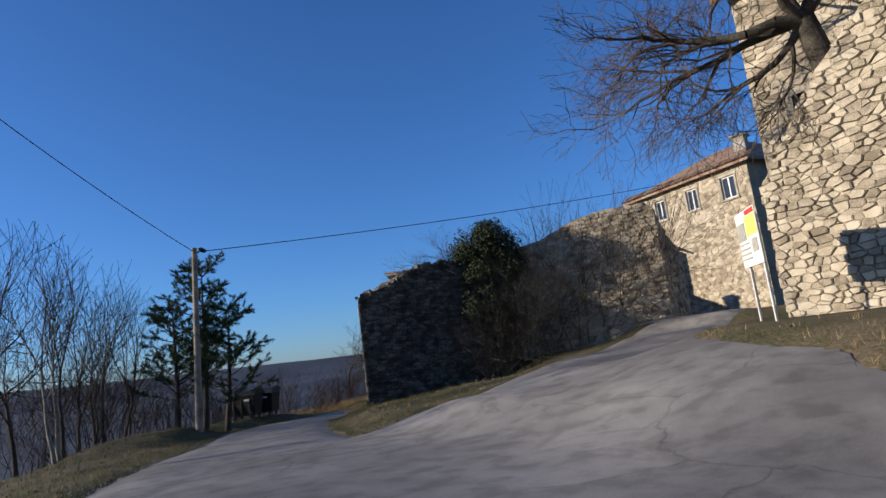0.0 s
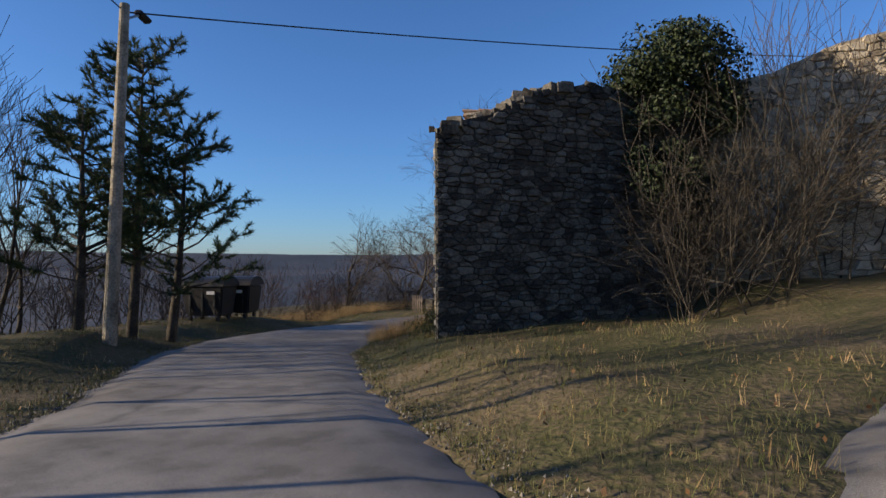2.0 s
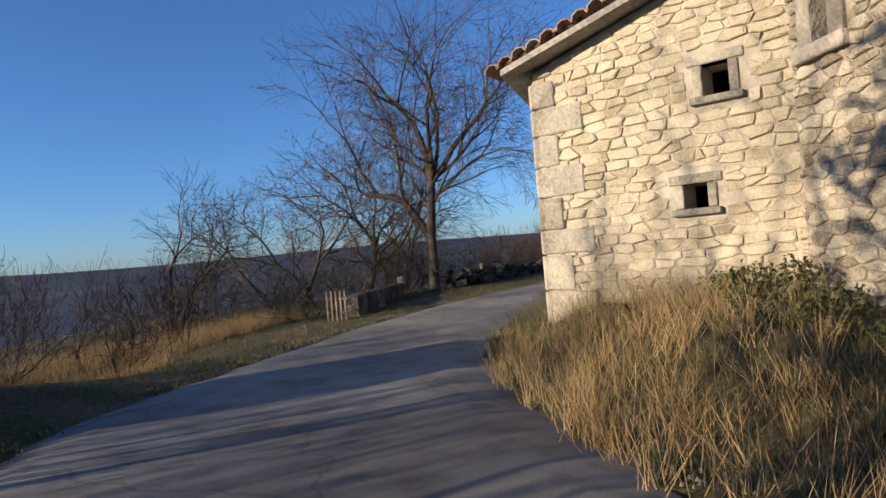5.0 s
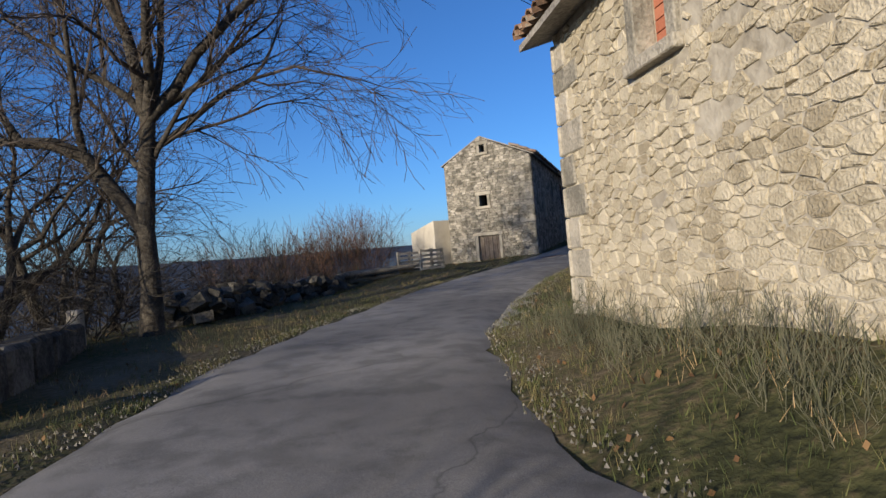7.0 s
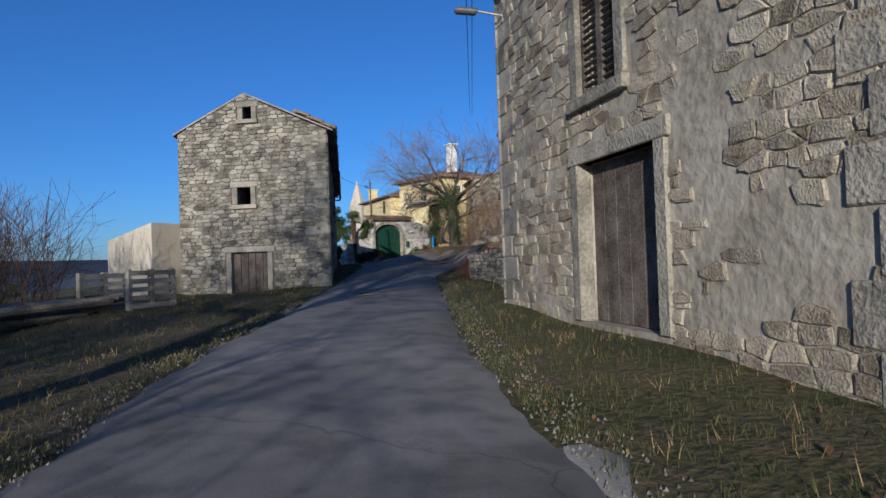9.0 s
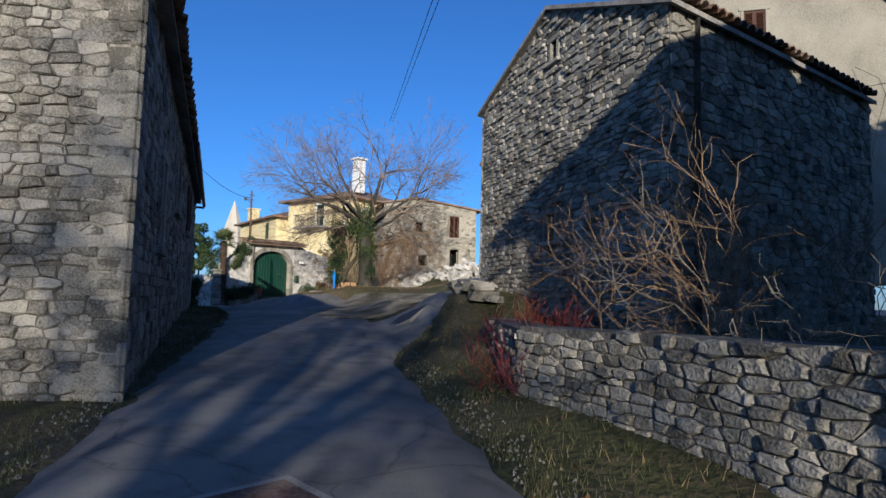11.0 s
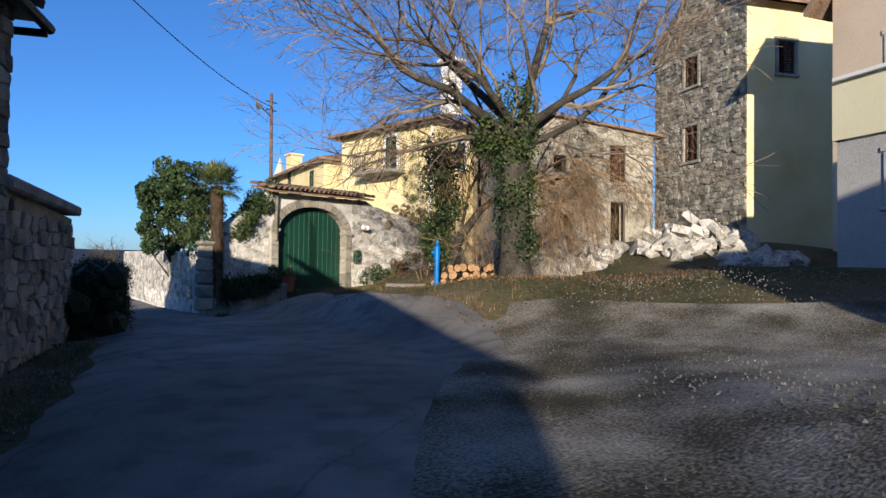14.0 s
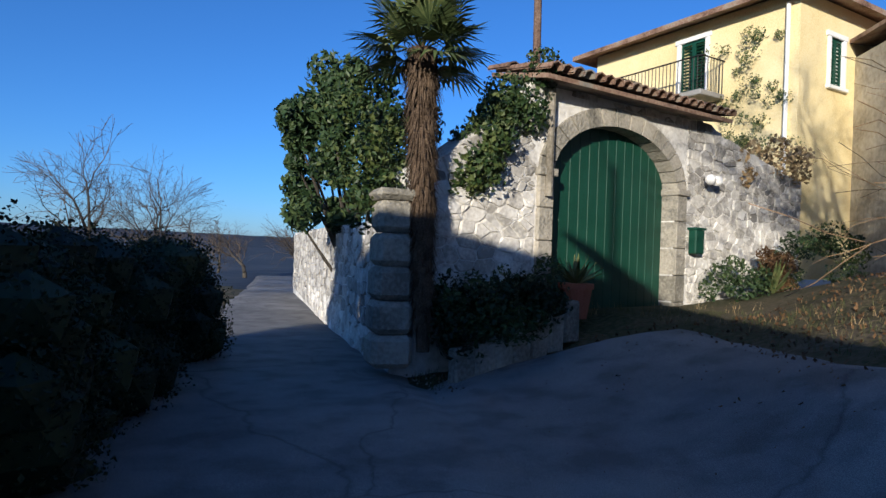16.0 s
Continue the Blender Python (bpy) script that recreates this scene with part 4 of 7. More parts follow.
slab([Vector((21.8, 2.2, 13.3)), Vector((33.4, -0.9, 13.3)), Vector((35, 3, 15)), Vector((23.4, 6, 15))], 0.14, "tile", upper, "roof")
slab([Vector((23.4, 6, 15)), Vector((35, 3, 15)), Vector((35.4, 7.4, 13.3)), Vector((23.8, 10.4, 13.3))], 0.14, "tile", upper, "roof")
roof_tiles((21.8, 2.2, 13.34), (33.4, -0.9, 13.34), Vector((0.9, 3.2, 1.4)), upper, 2, 0.24, 8)

# the house with the plank door
h2 = thing("stone_house", "two-storey rubble-stone house with plank door and dressed quoins", "house")
E0, E1, E2, E3 = (7.83, 25.64), (5.68, 18.55), (12.6, 16.0), (14.8, 23.2)
pe = Plane(E0, E1)
HE = {0: [(2.9, 4.65, 2.95, 5.0), (3.0, 3.95, 5.85, 7.2)], 1: [(1.1, 1.48, 3.98, 4.65)]}
ew = house_walls(h2, [E0, E1, E2, E3], 2.0, [8.75, [(0, 8.75), (3.7, 10.6), (7.4, 8.75)], 8.75, [(0, 8.75), (3.7, 10.6), (7.4, 8.75)]], HE, 0.55, "plaster",
                 {0: dict(h=(0.13, 0.28), w=(0.22, 0.56), near=(0, 8, 2.7, 5.8), limit=300, proud=0.02, course=0.35, show=-0.08), 1: dict(h=(0.13, 0.28), w=(0.22, 0.56), near=(0, 4.2, 2.7, 8), limit=160, proud=0.02, course=0.4, show=-0.3)}, 71)
quoins(ew[0][0], ew[1][0], 2.7, 8.6, ew[0][1], 9, 0.44, 0.06)
quoins(Plane(E3, E0), ew[0][0], 2.7, 8.6, ew[0][1], 10, 0.4, 0.06)
for i in HE:
    for h in HE[i]:
        surround(ew[i][0], h, ew[i][1], 0.2, sill=h[2] > 4)
planks(ew[0][0], HE[0][0], ew[0][1], "oldwood", 0.2, 6, "door", "weathered grey plank double door")
shutters(ew[0][0], HE[0][1], ew[0][1], "oldwood")
dark_back(ew[1][0], HE[1][0], 0.55, ew[1][1])
pe = ew[0][0]
slab([pe.p(-0.4, 8.7, 0.5), pe.p(pe.length + 0.3, 8.7, 0.5), pe.p(pe.length + 0.3, 10.75, -3.7), pe.p(-0.4, 10.75, -3.7)], 0.1, "tile", h2, "roof", "clay-tiled gable roof")
slab([pe.p(-0.4, 10.75, -3.7), pe.p(pe.length + 0.3, 10.75, -3.7), pe.p(pe.length + 0.3, 8.7, -7.9), pe.p(-0.4, 8.7, -7.9)], 0.1, "tile", h2, "roof")
roof_tiles(pe.p(-0.4, 8.74, 0.52), pe.p(pe.length + 0.3, 8.74, 0.52), (pe.p(0, 10.75, -3.7) - pe.p(0, 8.74, 0.52)), h2, 3, 0.22, 9)

# the tall gabled house on the bend
h3 = thing("stone_house", "tall narrow rubble-stone house with gable to the road", "house")
G0, G1, G2, G3 = (4.02, 36.15), (7.5, 33.4), (14.35, 50.2), (9.8, 50.3)
pg0 = Plane(G0, G1)
GL = pg0.length
HG = {0: [(1.55, 2.65, 2.95, 4.22), (1.78, 2.2, 5.58, 6.08), (2.0, 2.28, 8.02, 8.38)],
      1: [(3.2, 3.8, 4.9, 6.2), (6.6, 7.4, 5.9, 7.0), (11.6, 12.4, 5.9, 7.1), (12.6, 13.5, 3.3, 5.4), (9.2, 9.9, 3.3, 5.2), (14.6, 15.1, 4.7, 5.5)]}
gw = house_walls(h3, [G0, G1, G2, G3], 2.2, [[(0, 7.7), (2.0, 8.75), (GL, 7.6)], 7.6, 7.6, 7.6], HG, 0.55, "greymortar",
                 {0: dict(h=(0.08, 0.19), w=(0.13, 0.38), near=(0, 4.5, 2.8, 5.6), limit=300, proud=0.035, course=0.5, material="greystone"), 1: dict(h=(0.14, 0.25), w=(0.24, 0.6), near=(0, 18, 3.2, 6), limit=300, proud=0.025, course=0.25, material="greystone")}, 81)
quoins(gw[0][0], gw[1][0], 3.0, 7.5, gw[0][1], 19, 0.26, 0.05, "greystone")
for i in HG:
    for h in HG[i]:
        surround(gw[i][0], h, gw[i][1], 0.15, sill=h[2] > 4.5)
planks(gw[0][0], HG[0][0], gw[0][1], "oldwood", 0.15, 5, "door", "grey boarded door with horizontal planks")
for h in HG[0][1:]:
    dark_back(gw[0][0], h, 0.55, gw[0][1])
for h in HG[1]:
    dark_back(gw[1][0], h, 0.55, gw[1][1])
window(gw[1][0], HG[1][2], gw[1][1], "brownwood")
shutters(gw[1][0], HG[1][2], gw[1][1], "brownwood", True)
pg1 = gw[1][0]
HR_ = pg1.length - 5.5
slab([pg1.p(0.02, 7.62, 0.2), pg1.p(pg1.length + 0.2, 7.62, 0.2), pg1.p(HR_, 8.8, -2.3), pg1.p(0.64, 8.8, -2.3)], 0.05, "greytile", h3, "roof", "clay-tiled gable roof")
slab([pg1.p(0.64, 8.8, -2.3), pg1.p(HR_, 8.8, -2.3), pg1.p(pg1.length + 0.2, 7.72, -4.4), pg1.p(1.24, 7.72, -4.4)], 0.05, "greytile", h3, "roof")
slab([pg1.p(pg1.length + 0.2, 7.62, 0.2), pg1.p(pg1.length + 0.2, 7.72, -4.43), pg1.p(HR_, 8.8, -2.3)], 0.05, "greytile", h3, "roof")
roof_tiles(pg1.p(0.1, 7.64, 0.22), pg1.p(pg1.length + 0.2, 7.64, 0.22), pg1.p(0, 8.8, -2.3) - pg1.p(0, 7.64, 0.22), h3, 3, 0.22, 10)
bm = bmesh.new()
cyl(bm, pg1.p(8, 7.55, 0.3), pg1.p(pg1.length + 0.2, 7.5, 0.3), 0.06, seg=8)
box(bm, (0, 0, 0), (0.06, 0.42, 0.08), Matrix.Translation(pg1.p(pg1.length + 0.1, 7.42, 0.1)) @ pg1.m.to_3x3().to_4x4(), 0.01)
part("gutter", bm, "iron", h3, "dark metal gutter")
shed = thing("shed", "low rendered lean-to against the gabled house", "shed")
house_walls(shed, [(2.3, 38.9), (3.35, 36.95), (4.9, 37.9), (3.7, 39.9)], 2.2, [[(0, 4.75), (2.2, 5.2)], 5.2, [(0, 5.2), (2.3, 4.75)], 4.75], {}, 0.3, "beige")

# the barn
barn = thing("stone_barn", "grey rubble-stone barn with stone-slab roof, half in shade", "barn")
K0, K1, K2, K3 = (16.72, 37.5), (13.9, 31.1), (20.9, 30.3), (23.8, 36.3)
HK = {0: [(3.45, 3.7, 8.98, 9.38), (3.3, 3.68, 5.4, 5.92)], 1: []}
kw = house_walls(barn, [K0, K1, K2, K3], 3.4, [[(0, 8.95), (3.4, 10.1), (6.99, 8.6)], 8.6, [(0, 8.6), (3.55, 10.1), (6.66, 8.95)], 8.95], HK, 0.55, "greymortar",
                 {0: dict(h=(0.07, 0.19), w=(0.12, 0.42), near=(0, 7.1, 4.0, 5.7), limit=300, proud=0.05, course=0.6, material="greystone"), 1: dict(h=(0.12, 0.24), w=(0.16, 0.46), near=(0, 4, 5, 9), limit=120, proud=0.04, material="greystone")}, 91)
for h in HK[0]:
    surround(kw[0][0], h, kw[0][1], 0.1, 0.03, material="greystone")
    dark_back(kw[0][0], h, 0.55, kw[0][1])
quoins(Plane(K3, K0), kw[0][0], 4.2, 8.9, kw[0][1], 29, 0.32, 0.06, "greystone")
pk, pk1 = kw[0][0], kw[1][0]
krf, krb = pk.p(3.4, 10.16, 0.12), pk.p(3.4, 10.16, 0.0) + (Vector((*K2, 0)) - Vector((*K1, 0))) * 1.02
kd = (Vector((*K2, 0)) - Vector((*K1, 0))) * 1.02
ke = pk.p(pk.length + 0.2, 8.58, 0.12)
kl = pk.p(-0.2, 8.95, 0.12)
slab([ke, ke + kd, krb, krf], 0.08, "greytile", barn, "roof", "grey stone-slab and clay-tile roof")
slab([krf, krb, kl + kd, kl], 0.08, "greytile", barn, "roof")
roof_tiles(ke + Vector((0, 0, 0.04)), ke + kd + Vector((0, 0, 0.04)), krf - ke, barn, 3, 0.22, 12)

# the retaining wall at the bend
low = thing("retaining_wall", "low dry-stone retaining wall with overhanging shrubs", "wall")
L0, L1, L2 = (12.4, 33.2), (10.7, 31.1), (9.35, 27.3)
for k, (a, b) in enumerate(((L0, L1), (L1, L2))):
    pl = Plane(a, b)
    tp = [(0, 3.98), (pl.length, 3.95 + 0.1 * k)]
    w = wall_panel(pl, 2.6, tp, [], 0.5, "greymortar", low)
    face_stones(pl, 2.9, tp, [], w, 101 + k, h=(0.07, 0.17), w=(0.12, 0.34), proud=0.045, limit=220, course=0.6, material="greystone")

# the arched gate and courtyard wall
gate = thing("gate_wall", "whitewashed rubble courtyard wall with tiled coping and arched gateway", "wall")
N0, N1 = (19.5, 59.65), (28.5, 62.3)
pn = Plane(N0, N1)
GU0, GU1, GS, GA = 2.09, 4.95, 5.9, 6.73
topn = [(0, 5.75), (0.5, 6.05), (1.0, 6.4), (1.6, 6.6), (1.65, 7.05), (5.95, 7.16), (6.3, 7.0), (pn.length, 6.5)]
arch_n = 9
harch = []
ur, uc = (GU1 - GU0) / 2, (GU0 + GU1) / 2
for k in range(arch_n):
    a0, a1 = math.pi * k / arch_n, math.pi * (k + 1) / arch_n
    ua, ub = uc - ur * math.cos(a0), uc - ur * math.cos(a1)
    harch.append((ua, ub, 3.4, GS + (GA - GS) * max(math.sin(a0), math.sin(a1)) + 0.03))
wn_ = wall_panel(pn, 3.3, topn, harch, 0.5, "whitewash", gate)
face_stones(pn, 3.8, topn, [(GU0 - 0.3, GU1 + 0.3, 3, 7.0)], wn_, 111, h=(0.1, 0.25), w=(0.12, 0.42), proud=0.022, near=(0, 9, 3.8, 7), limit=300, course=1.3, material="whitestone")
for k in range(15):
    a0, a1 = math.pi * k / 15 + 0.01, math.pi * (k + 1) / 15 - 0.01
    bm = bmesh.new()
    vs = []
    for o in (0.05, -0.3):
        for a, r in ((a0, 0.0), (a1, 0.0), (a1, 0.26), (a0, 0.26)):
            vs.append(bm.verts.new(pn.p(uc - (ur + r) * math.cos(a), GS + (GA - GS + r) * math.sin(a), o)))
    for q in ((0, 1, 2, 3), (7, 6, 5, 4), (0, 4, 5, 1), (1, 5, 6, 2), (2, 6, 7, 3), (3, 7, 4, 0)):
        bm.faces.new([vs[i] for i in q])
    bmesh.ops.recalc_face_normals(bm, faces=bm.faces)
    part("arch_stone", bm, "quoin", wn_)
for u in (GU0 - 0.13, GU1 + 0.13):
    for k in range(5):
        bm = bmesh.new()
        box(bm, (0, 0, 0), (0.27, 0.36, 0.42), Matrix.Translation(pn.p(u, 3.95 + 0.43 * k, -0.12)) @ pn.m.to_3x3().to_4x4(), 0.012)
        part("jamb_stone", bm, "quoin", wn_)
    bm = bmesh.new()
    box(bm, (0, 0, 0), (0.34, 0.4, 0.1), Matrix.Translation(pn.p(u, GS + 0.02, -0.1)) @ pn.m.to_3x3().to_4x4(), 0.012)
    part("impost", bm, "quoin", wn_)
# gate leaves
for s in (0, 1):
    leaf = None
    for k in range(7):
        w_ = ur / 7
        ua = uc + (s - 1) * ur + w_ * k
        um = ua + w_ / 2
        zt = GS + (GA - GS) * math.sqrt(max(0.0, 1 - (max(0, abs(um - uc) - w_ / 2) / ur) ** 2)) + 0.03
        bm = bmesh.new()
        box(bm, (0, 0, 0), (w_ * 0.97, 0.05, zt - 4.0), Matrix.Translation(pn.p(um, (zt + 4.0) / 2, -0.25)) @ pn.m.to_3x3().to_4x4(), 0.006)
        if leaf is None:
            leaf = part("gate_leaf", bm, "greenpaint", gate, "dark green painted boarded gate leaf")
        else:
            part("board", bm, "greenpaint", leaf)
slab([pn.p(1.6, 7.08, 0.35), pn.p(6.0, 7.2, 0.35), pn.p(6.0, 7.42, -0.7), pn.p(1.6, 7.3, -0.7)], 0.06, "tile", gate, "coping")
roof_tiles(pn.p(1.6, 7.1, 0.36), pn.p(6.0, 7.22, 0.36), pn.p(0, 7.34, -0.7) - pn.p(0, 7.11, 0.36), gate, 3, 0.2, 13)
side = thing("boundary_wall", "plastered stone boundary wall running along the lane", "wall")
ps = Plane((20.6, 79), (19.25, 59.7))
ws = wall_panel(ps, 2.2, [(0, 5.4), (ps.length, 5.2)], [], 0.4, "whitewash", side)
face_stones(ps, 3.2, [(0, 5.4), (ps.length, 5.2)], [], ws, 121, limit=120, near=(8, 20, 3, 6), proud=0.03, material="whitestone")
pillar = thing("gate_pillar", "old round-edged limestone pillar at the lane corner", "pillar")
for k in range(5):
    bm = bmesh.new()
    box(bm, (19.16, 59.55, 3.75 + 0.36 * k), (0.45 - 0.015 * k, 0.45 - 0.015 * k, 0.35), None, 0.06)
    part("pillar_stone", bm, "quoin", pillar)
bm = bmesh.new()
box(bm, (19.16, 59.55, 5.42), (0.46, 0.46, 0.12), None, 0.05)
part("cap", bm, "quoin", pillar)

# the yellow house
yel = thing("house", "pale yellow rendered house with green shutters and balcony", "house")
Y = [(28.9, 70.2), (30.16, 63.82), (38.0, 65.2), (37, 72)]
HY = {0: [(3.2, 4.0, 9.25, 10.9), (1.8, 2.6, 6.0, 7.4)], 1: [(1.3, 1.9, 9.3, 10.5)]}
yw = house_walls(yel, Y, 4.5, [11.35] * 4, HY, 0.4, "yellow")
for i in HY:
    for h in HY[i]:
        dark_back(yw[i][0], h, 0.4, yw[i][1])
        shutters(yw[i][0], h, yw[i][1], "greenpaint")
        surround(yw[i][0], h, yw[i][1], 0.12, material="white")
e = [Vector((*p, 11.35)) + (Vector((*p, 0)) - Vector((33.5, 67.8, 0))).normalized() * 0.8 for p in Y]
for i in range(4):
    slab([e[i], e[(i + 1) % 4], Vector((33.5, 67.8, 12.7))], 0.14, "tile", yel, "roof", "low clay-tiled hipped roof")
py_ = yw[0][0]
bm = bmesh.new()
box(bm, (0, 0, 0), (2.8, 1.0, 0.14), Matrix.Translation(py_.p(3.2, 9.16, 0.5)) @ py_.m.to_3x3().to_4x4(), 0.02)
balc = part("balcony", bm, "concrete", yel, "balcony with dark iron railing")
bm = bmesh.new()
for k in range(24):
    u = 1.83 + 2.74 * k / 23
    cyl(bm, py_.p(u, 9.23, 0.95), py_.p(u, 10.09, 0.95), 0.012, seg=5)
for k in range(8):
    for u in (1.83, 4.57):
        cyl(bm, py_.p(u, 9.23, 0.08 + 0.87 * k / 7), py_.p(u, 10.09, 0.08 + 0.87 * k / 7), 0.012, seg=5)
cyl(bm, py_.p(1.83, 10.1, 0.95), py_.p(4.57, 10.1, 0.95), 0.022, seg=6)
for u in (1.83, 4.57):
    cyl(bm, py_.p(u, 10.1, 0.0), py_.p(u, 10.1, 0.95), 0.022, seg=6)
part("railing", bm, "iron", balc)
bm = bmesh.new()
cyl(bm, py_.p(py_.length - 0.25, 5.0, 0.07), py_.p(py_.length - 0.25, 11.1, 0.07), 0.05, seg=8)
part("downpipe", bm, "white", yel, "white rainwater pipe")
bm = bmesh.new()
box(bm, (31.2, 64.2, 12.9), (0.7, 0.7, 2.4), None, 0.03)
box(bm, (31.2, 64.2, 14.2), (0.95, 0.95, 0.14), None, 0.02)
part("chimney", bm, "white", yel, "tall white chimney")
yl = thing("house", "lower yellow rendered house wing with tiled roof", "house")
YL = [(29.3, 79.6), (28.3, 71), (36, 70.5), (37, 79)]
HYL = {0: [(2.2, 3.0, 9.0, 10.3), (6.3, 7.1, 8.6, 9.9)]}
lw = house_walls(yl, YL, 4.5, [10.3] * 4, HYL, 0.4, "yellow")
for h in HYL[0]:
    shutters(lw[0][0], h, lw[0][1], "greenpaint")
    dark_back(lw[0][0], h, 0.4, lw[0][1])
e = [Vector((*p, 10.3)) + (Vector((*p, 0)) - Vector((32.6, 75, 0))).normalized() * 0.7 for p in YL]
for i in range(4):
    slab([e[i], e[(i + 1) % 4], Vector((32.6, 75, 11.6))], 0.14, "tile", yl, "roof", "clay-tiled hipped roof")
bm = bmesh.new()
box(bm, (30.0, 78.6, 11.0), (0.75, 0.75, 1.3), None, 0.02)
box(bm, (30.0, 78.6, 11.65), (0.95, 0.95, 0.12), None, 0.02)
part("chimney", bm, "yellow", yl)

# the stone house behind the tree
sh = thing("stone_house", "half-restored rubble-stone house behind the bare tree", "house")
S = [(30.6, 60.2), (36.4, 57.2), (39, 62), (33, 65)]
HS = {0: [(2.45, 3.05, 6.4, 7.1), (2.2, 2.75, 8.7, 9.4), (4.65, 5.3, 5.4, 7.6), (4.6, 5.3, 8.4, 9.9)]}
sw = house_walls(sh, S, 4.2, [[(0, 10.6), (2.2, 11.0), (6.53, 10.4)], 10.4, 10.2, 10.2], HS, 0.5, "plaster", {0: dict(h=(0.1, 0.22), w=(0.16, 0.44), near=(1, 9, 5, 10), limit=260, proud=0.03, material="greystone", show=-0.3)}, 131)
for h in HS[0]:
    surround(sw[0][0], h, sw[0][1], 0.15)
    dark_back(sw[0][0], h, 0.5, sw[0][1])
shutters(sw[0][0], HS[0][3], sw[0][1], "brownwood")
slab([Vector((30.4, 60.1, 10.6)), Vector((32.5, 58.95, 11.05)), Vector((35, 63.8, 11.05)), Vector((32.8, 65.2, 10.6))], 0.1, "tile", sh, "roof")
slab([Vector((32.5, 58.95, 11.05)), Vector((36.7, 56.8, 10.42)), Vector((39.3, 61.9, 10.42)), Vector((35, 63.8, 11.05))], 0.1, "tile", sh, "roof")

# the grey stone tower house
tower = thing("stone_house", "tall grey fieldstone house with brown shutters and yellow side wall", "house")
R = [(37.6, 57.9), (35.8, 53.0), (41.5, 50.5), (43.5, 55.5)]
HR = {0: [(1.9, 2.7, 12.2, 13.4), (1.9, 2.7, 9.2, 10.6)], 1: [(1.3, 2.0, 12.0, 13.2)]}
rw = house_walls(tower, R, 5.0, [[(0, 14.2), (2.6, 16.2), (5.22, 14.6)], 14.6, [(0, 14.6), (2.6, 16.2), (5.4, 14.2)], 14.2], HR, 0.5, "greymortar",
                 {0: dict(h=(0.14, 0.3), w=(0.16, 0.42), near=(0, 5, 7, 15), limit=220, material="greystone")}, 141)
rw[1][1].data.materials[0] = M["yellow"]
for i in HR:
    for h in HR[i]:
        surround(rw[i][0], h, rw[i][1], 0.13)
        shutters(rw[i][0], h, rw[i][1], "brownwood")
        dark_back(rw[i][0], h, 0.5, rw[i][1])
pt = rw[1][0]
slab([pt.p(-0.3, 14.55, 0.5), pt.p(pt.length, 14.55, 0.5), pt.p(pt.length, 16.35, -2.6), pt.p(-0.3, 16.35, -2.6)], 0.12, "tile", tower, "roof")
slab([pt.p(-0.3, 16.35, -2.6), pt.p(pt.length, 16.35, -2.6), pt.p(pt.length, 14.1, -5.8), pt.p(-0.3, 14.1, -5.8)], 0.12, "tile", tower, "roof")

# the beige house and the grey terrace building in front
pink = thing("house", "beige-pink rendered house with brown shuttered windows", "house")
Q = [(33.0, 49.2), (30.9, 42.5), (37.6, 40.4), (39.7, 47.1)]
HQ = {0: [(1.2, 2.05, 12.5, 13.45), (3.8, 4.75, 12.6, 13.6), (1.55, 2.45, 10.1, 11.0)]}
qw = house_walls(pink, Q, 5.0, [[(0, 12.6), (2.5, 14.8), (7.02, 11.4)], 11.4, [(0, 11.4), (4.52, 14.8), (7.02, 12.6)], 12.6], HQ, 0.4, "pink")
for h in HQ[0]:
    surround(qw[0][0], h, qw[0][1], 0.12, 0.03, material="pink")
    shutters(qw[0][0], h, qw[0][1], "brownwood")
    dark_back(qw[0][0], h, 0.4, qw[0][1])
pq = qw[0][0]
slab([pq.p(-0.5, 12.28, 0.5), pq.p(2.5, 14.95, 0.5), pq.p(2.5, 14.95, -7.4), pq.p(-0.5, 12.28, -7.4)], 0.16, "tile", pink, "roof", "clay-tiled roof")
slab([pq.p(2.5, 14.95, 0.5), pq.p(7.5, 11.15, 0.5), pq.p(7.5, 11.15, -7.4), pq.p(2.5, 14.95, -7.4)], 0.16, "tile", pink, "roof")
terrace = thing("terrace_building", "low grey-rendered garage block with cream parapet and walled-up windows", "building")
TQ = [(27.5, 47.05), (25.6, 41.3), (29.0, 40.2), (30.9, 45.9)]
HT = {0: [(1.0, 2.0, 6.1, 7.1), (3.5, 4.6, 6.1, 7.1)]}
tw = house_walls(terrace, TQ, 4.2, [7.5] * 4, HT, 0.4, "greyrender")
pt2 = tw[0][0]
for h in HT[0]:
    bm = bmesh.new()
    box(bm, (0, 0, 0), (h[1] - h[0], 0.1, h[3] - h[2]), Matrix.Translation(pt2.p((h[0] + h[1]) / 2, (h[2] + h[3]) / 2, -0.12)) @ pt2.m.to_3x3().to_4x4())
    part("blocked_window", bm, "greyrender", tw[0][1], "walled-up window panel")
    surround(pt2, h, tw[0][1], 0.09, 0.03, material="greyrender")
for k in range(4):
    a, b = TQ[k], TQ[(k + 1) % 4]
    pp = Plane(a, b)
    wall_panel(Plane(pp.p(-0.06, 0, 0.06), pp.p(pp.length + 0.06, 0, 0.06)), 7.46, [(0, 8.6), (pp.length + 0.12, 8.6)], [], 0.25, "cream", terrace, "parapet", "cream rendered parapet", (0.25, 0.25))
bm = bmesh.new()
box(bm, (0, 0, 0), (pt2.length, 0.4, 0.08), Matrix.Translation(pt2.p(pt2.length / 2, 8.64, -0.05)) @ pt2.m.to_3x3().to_4x4(), 0.01)
part("coping", bm, "white", terrace)
bm = bmesh.new()
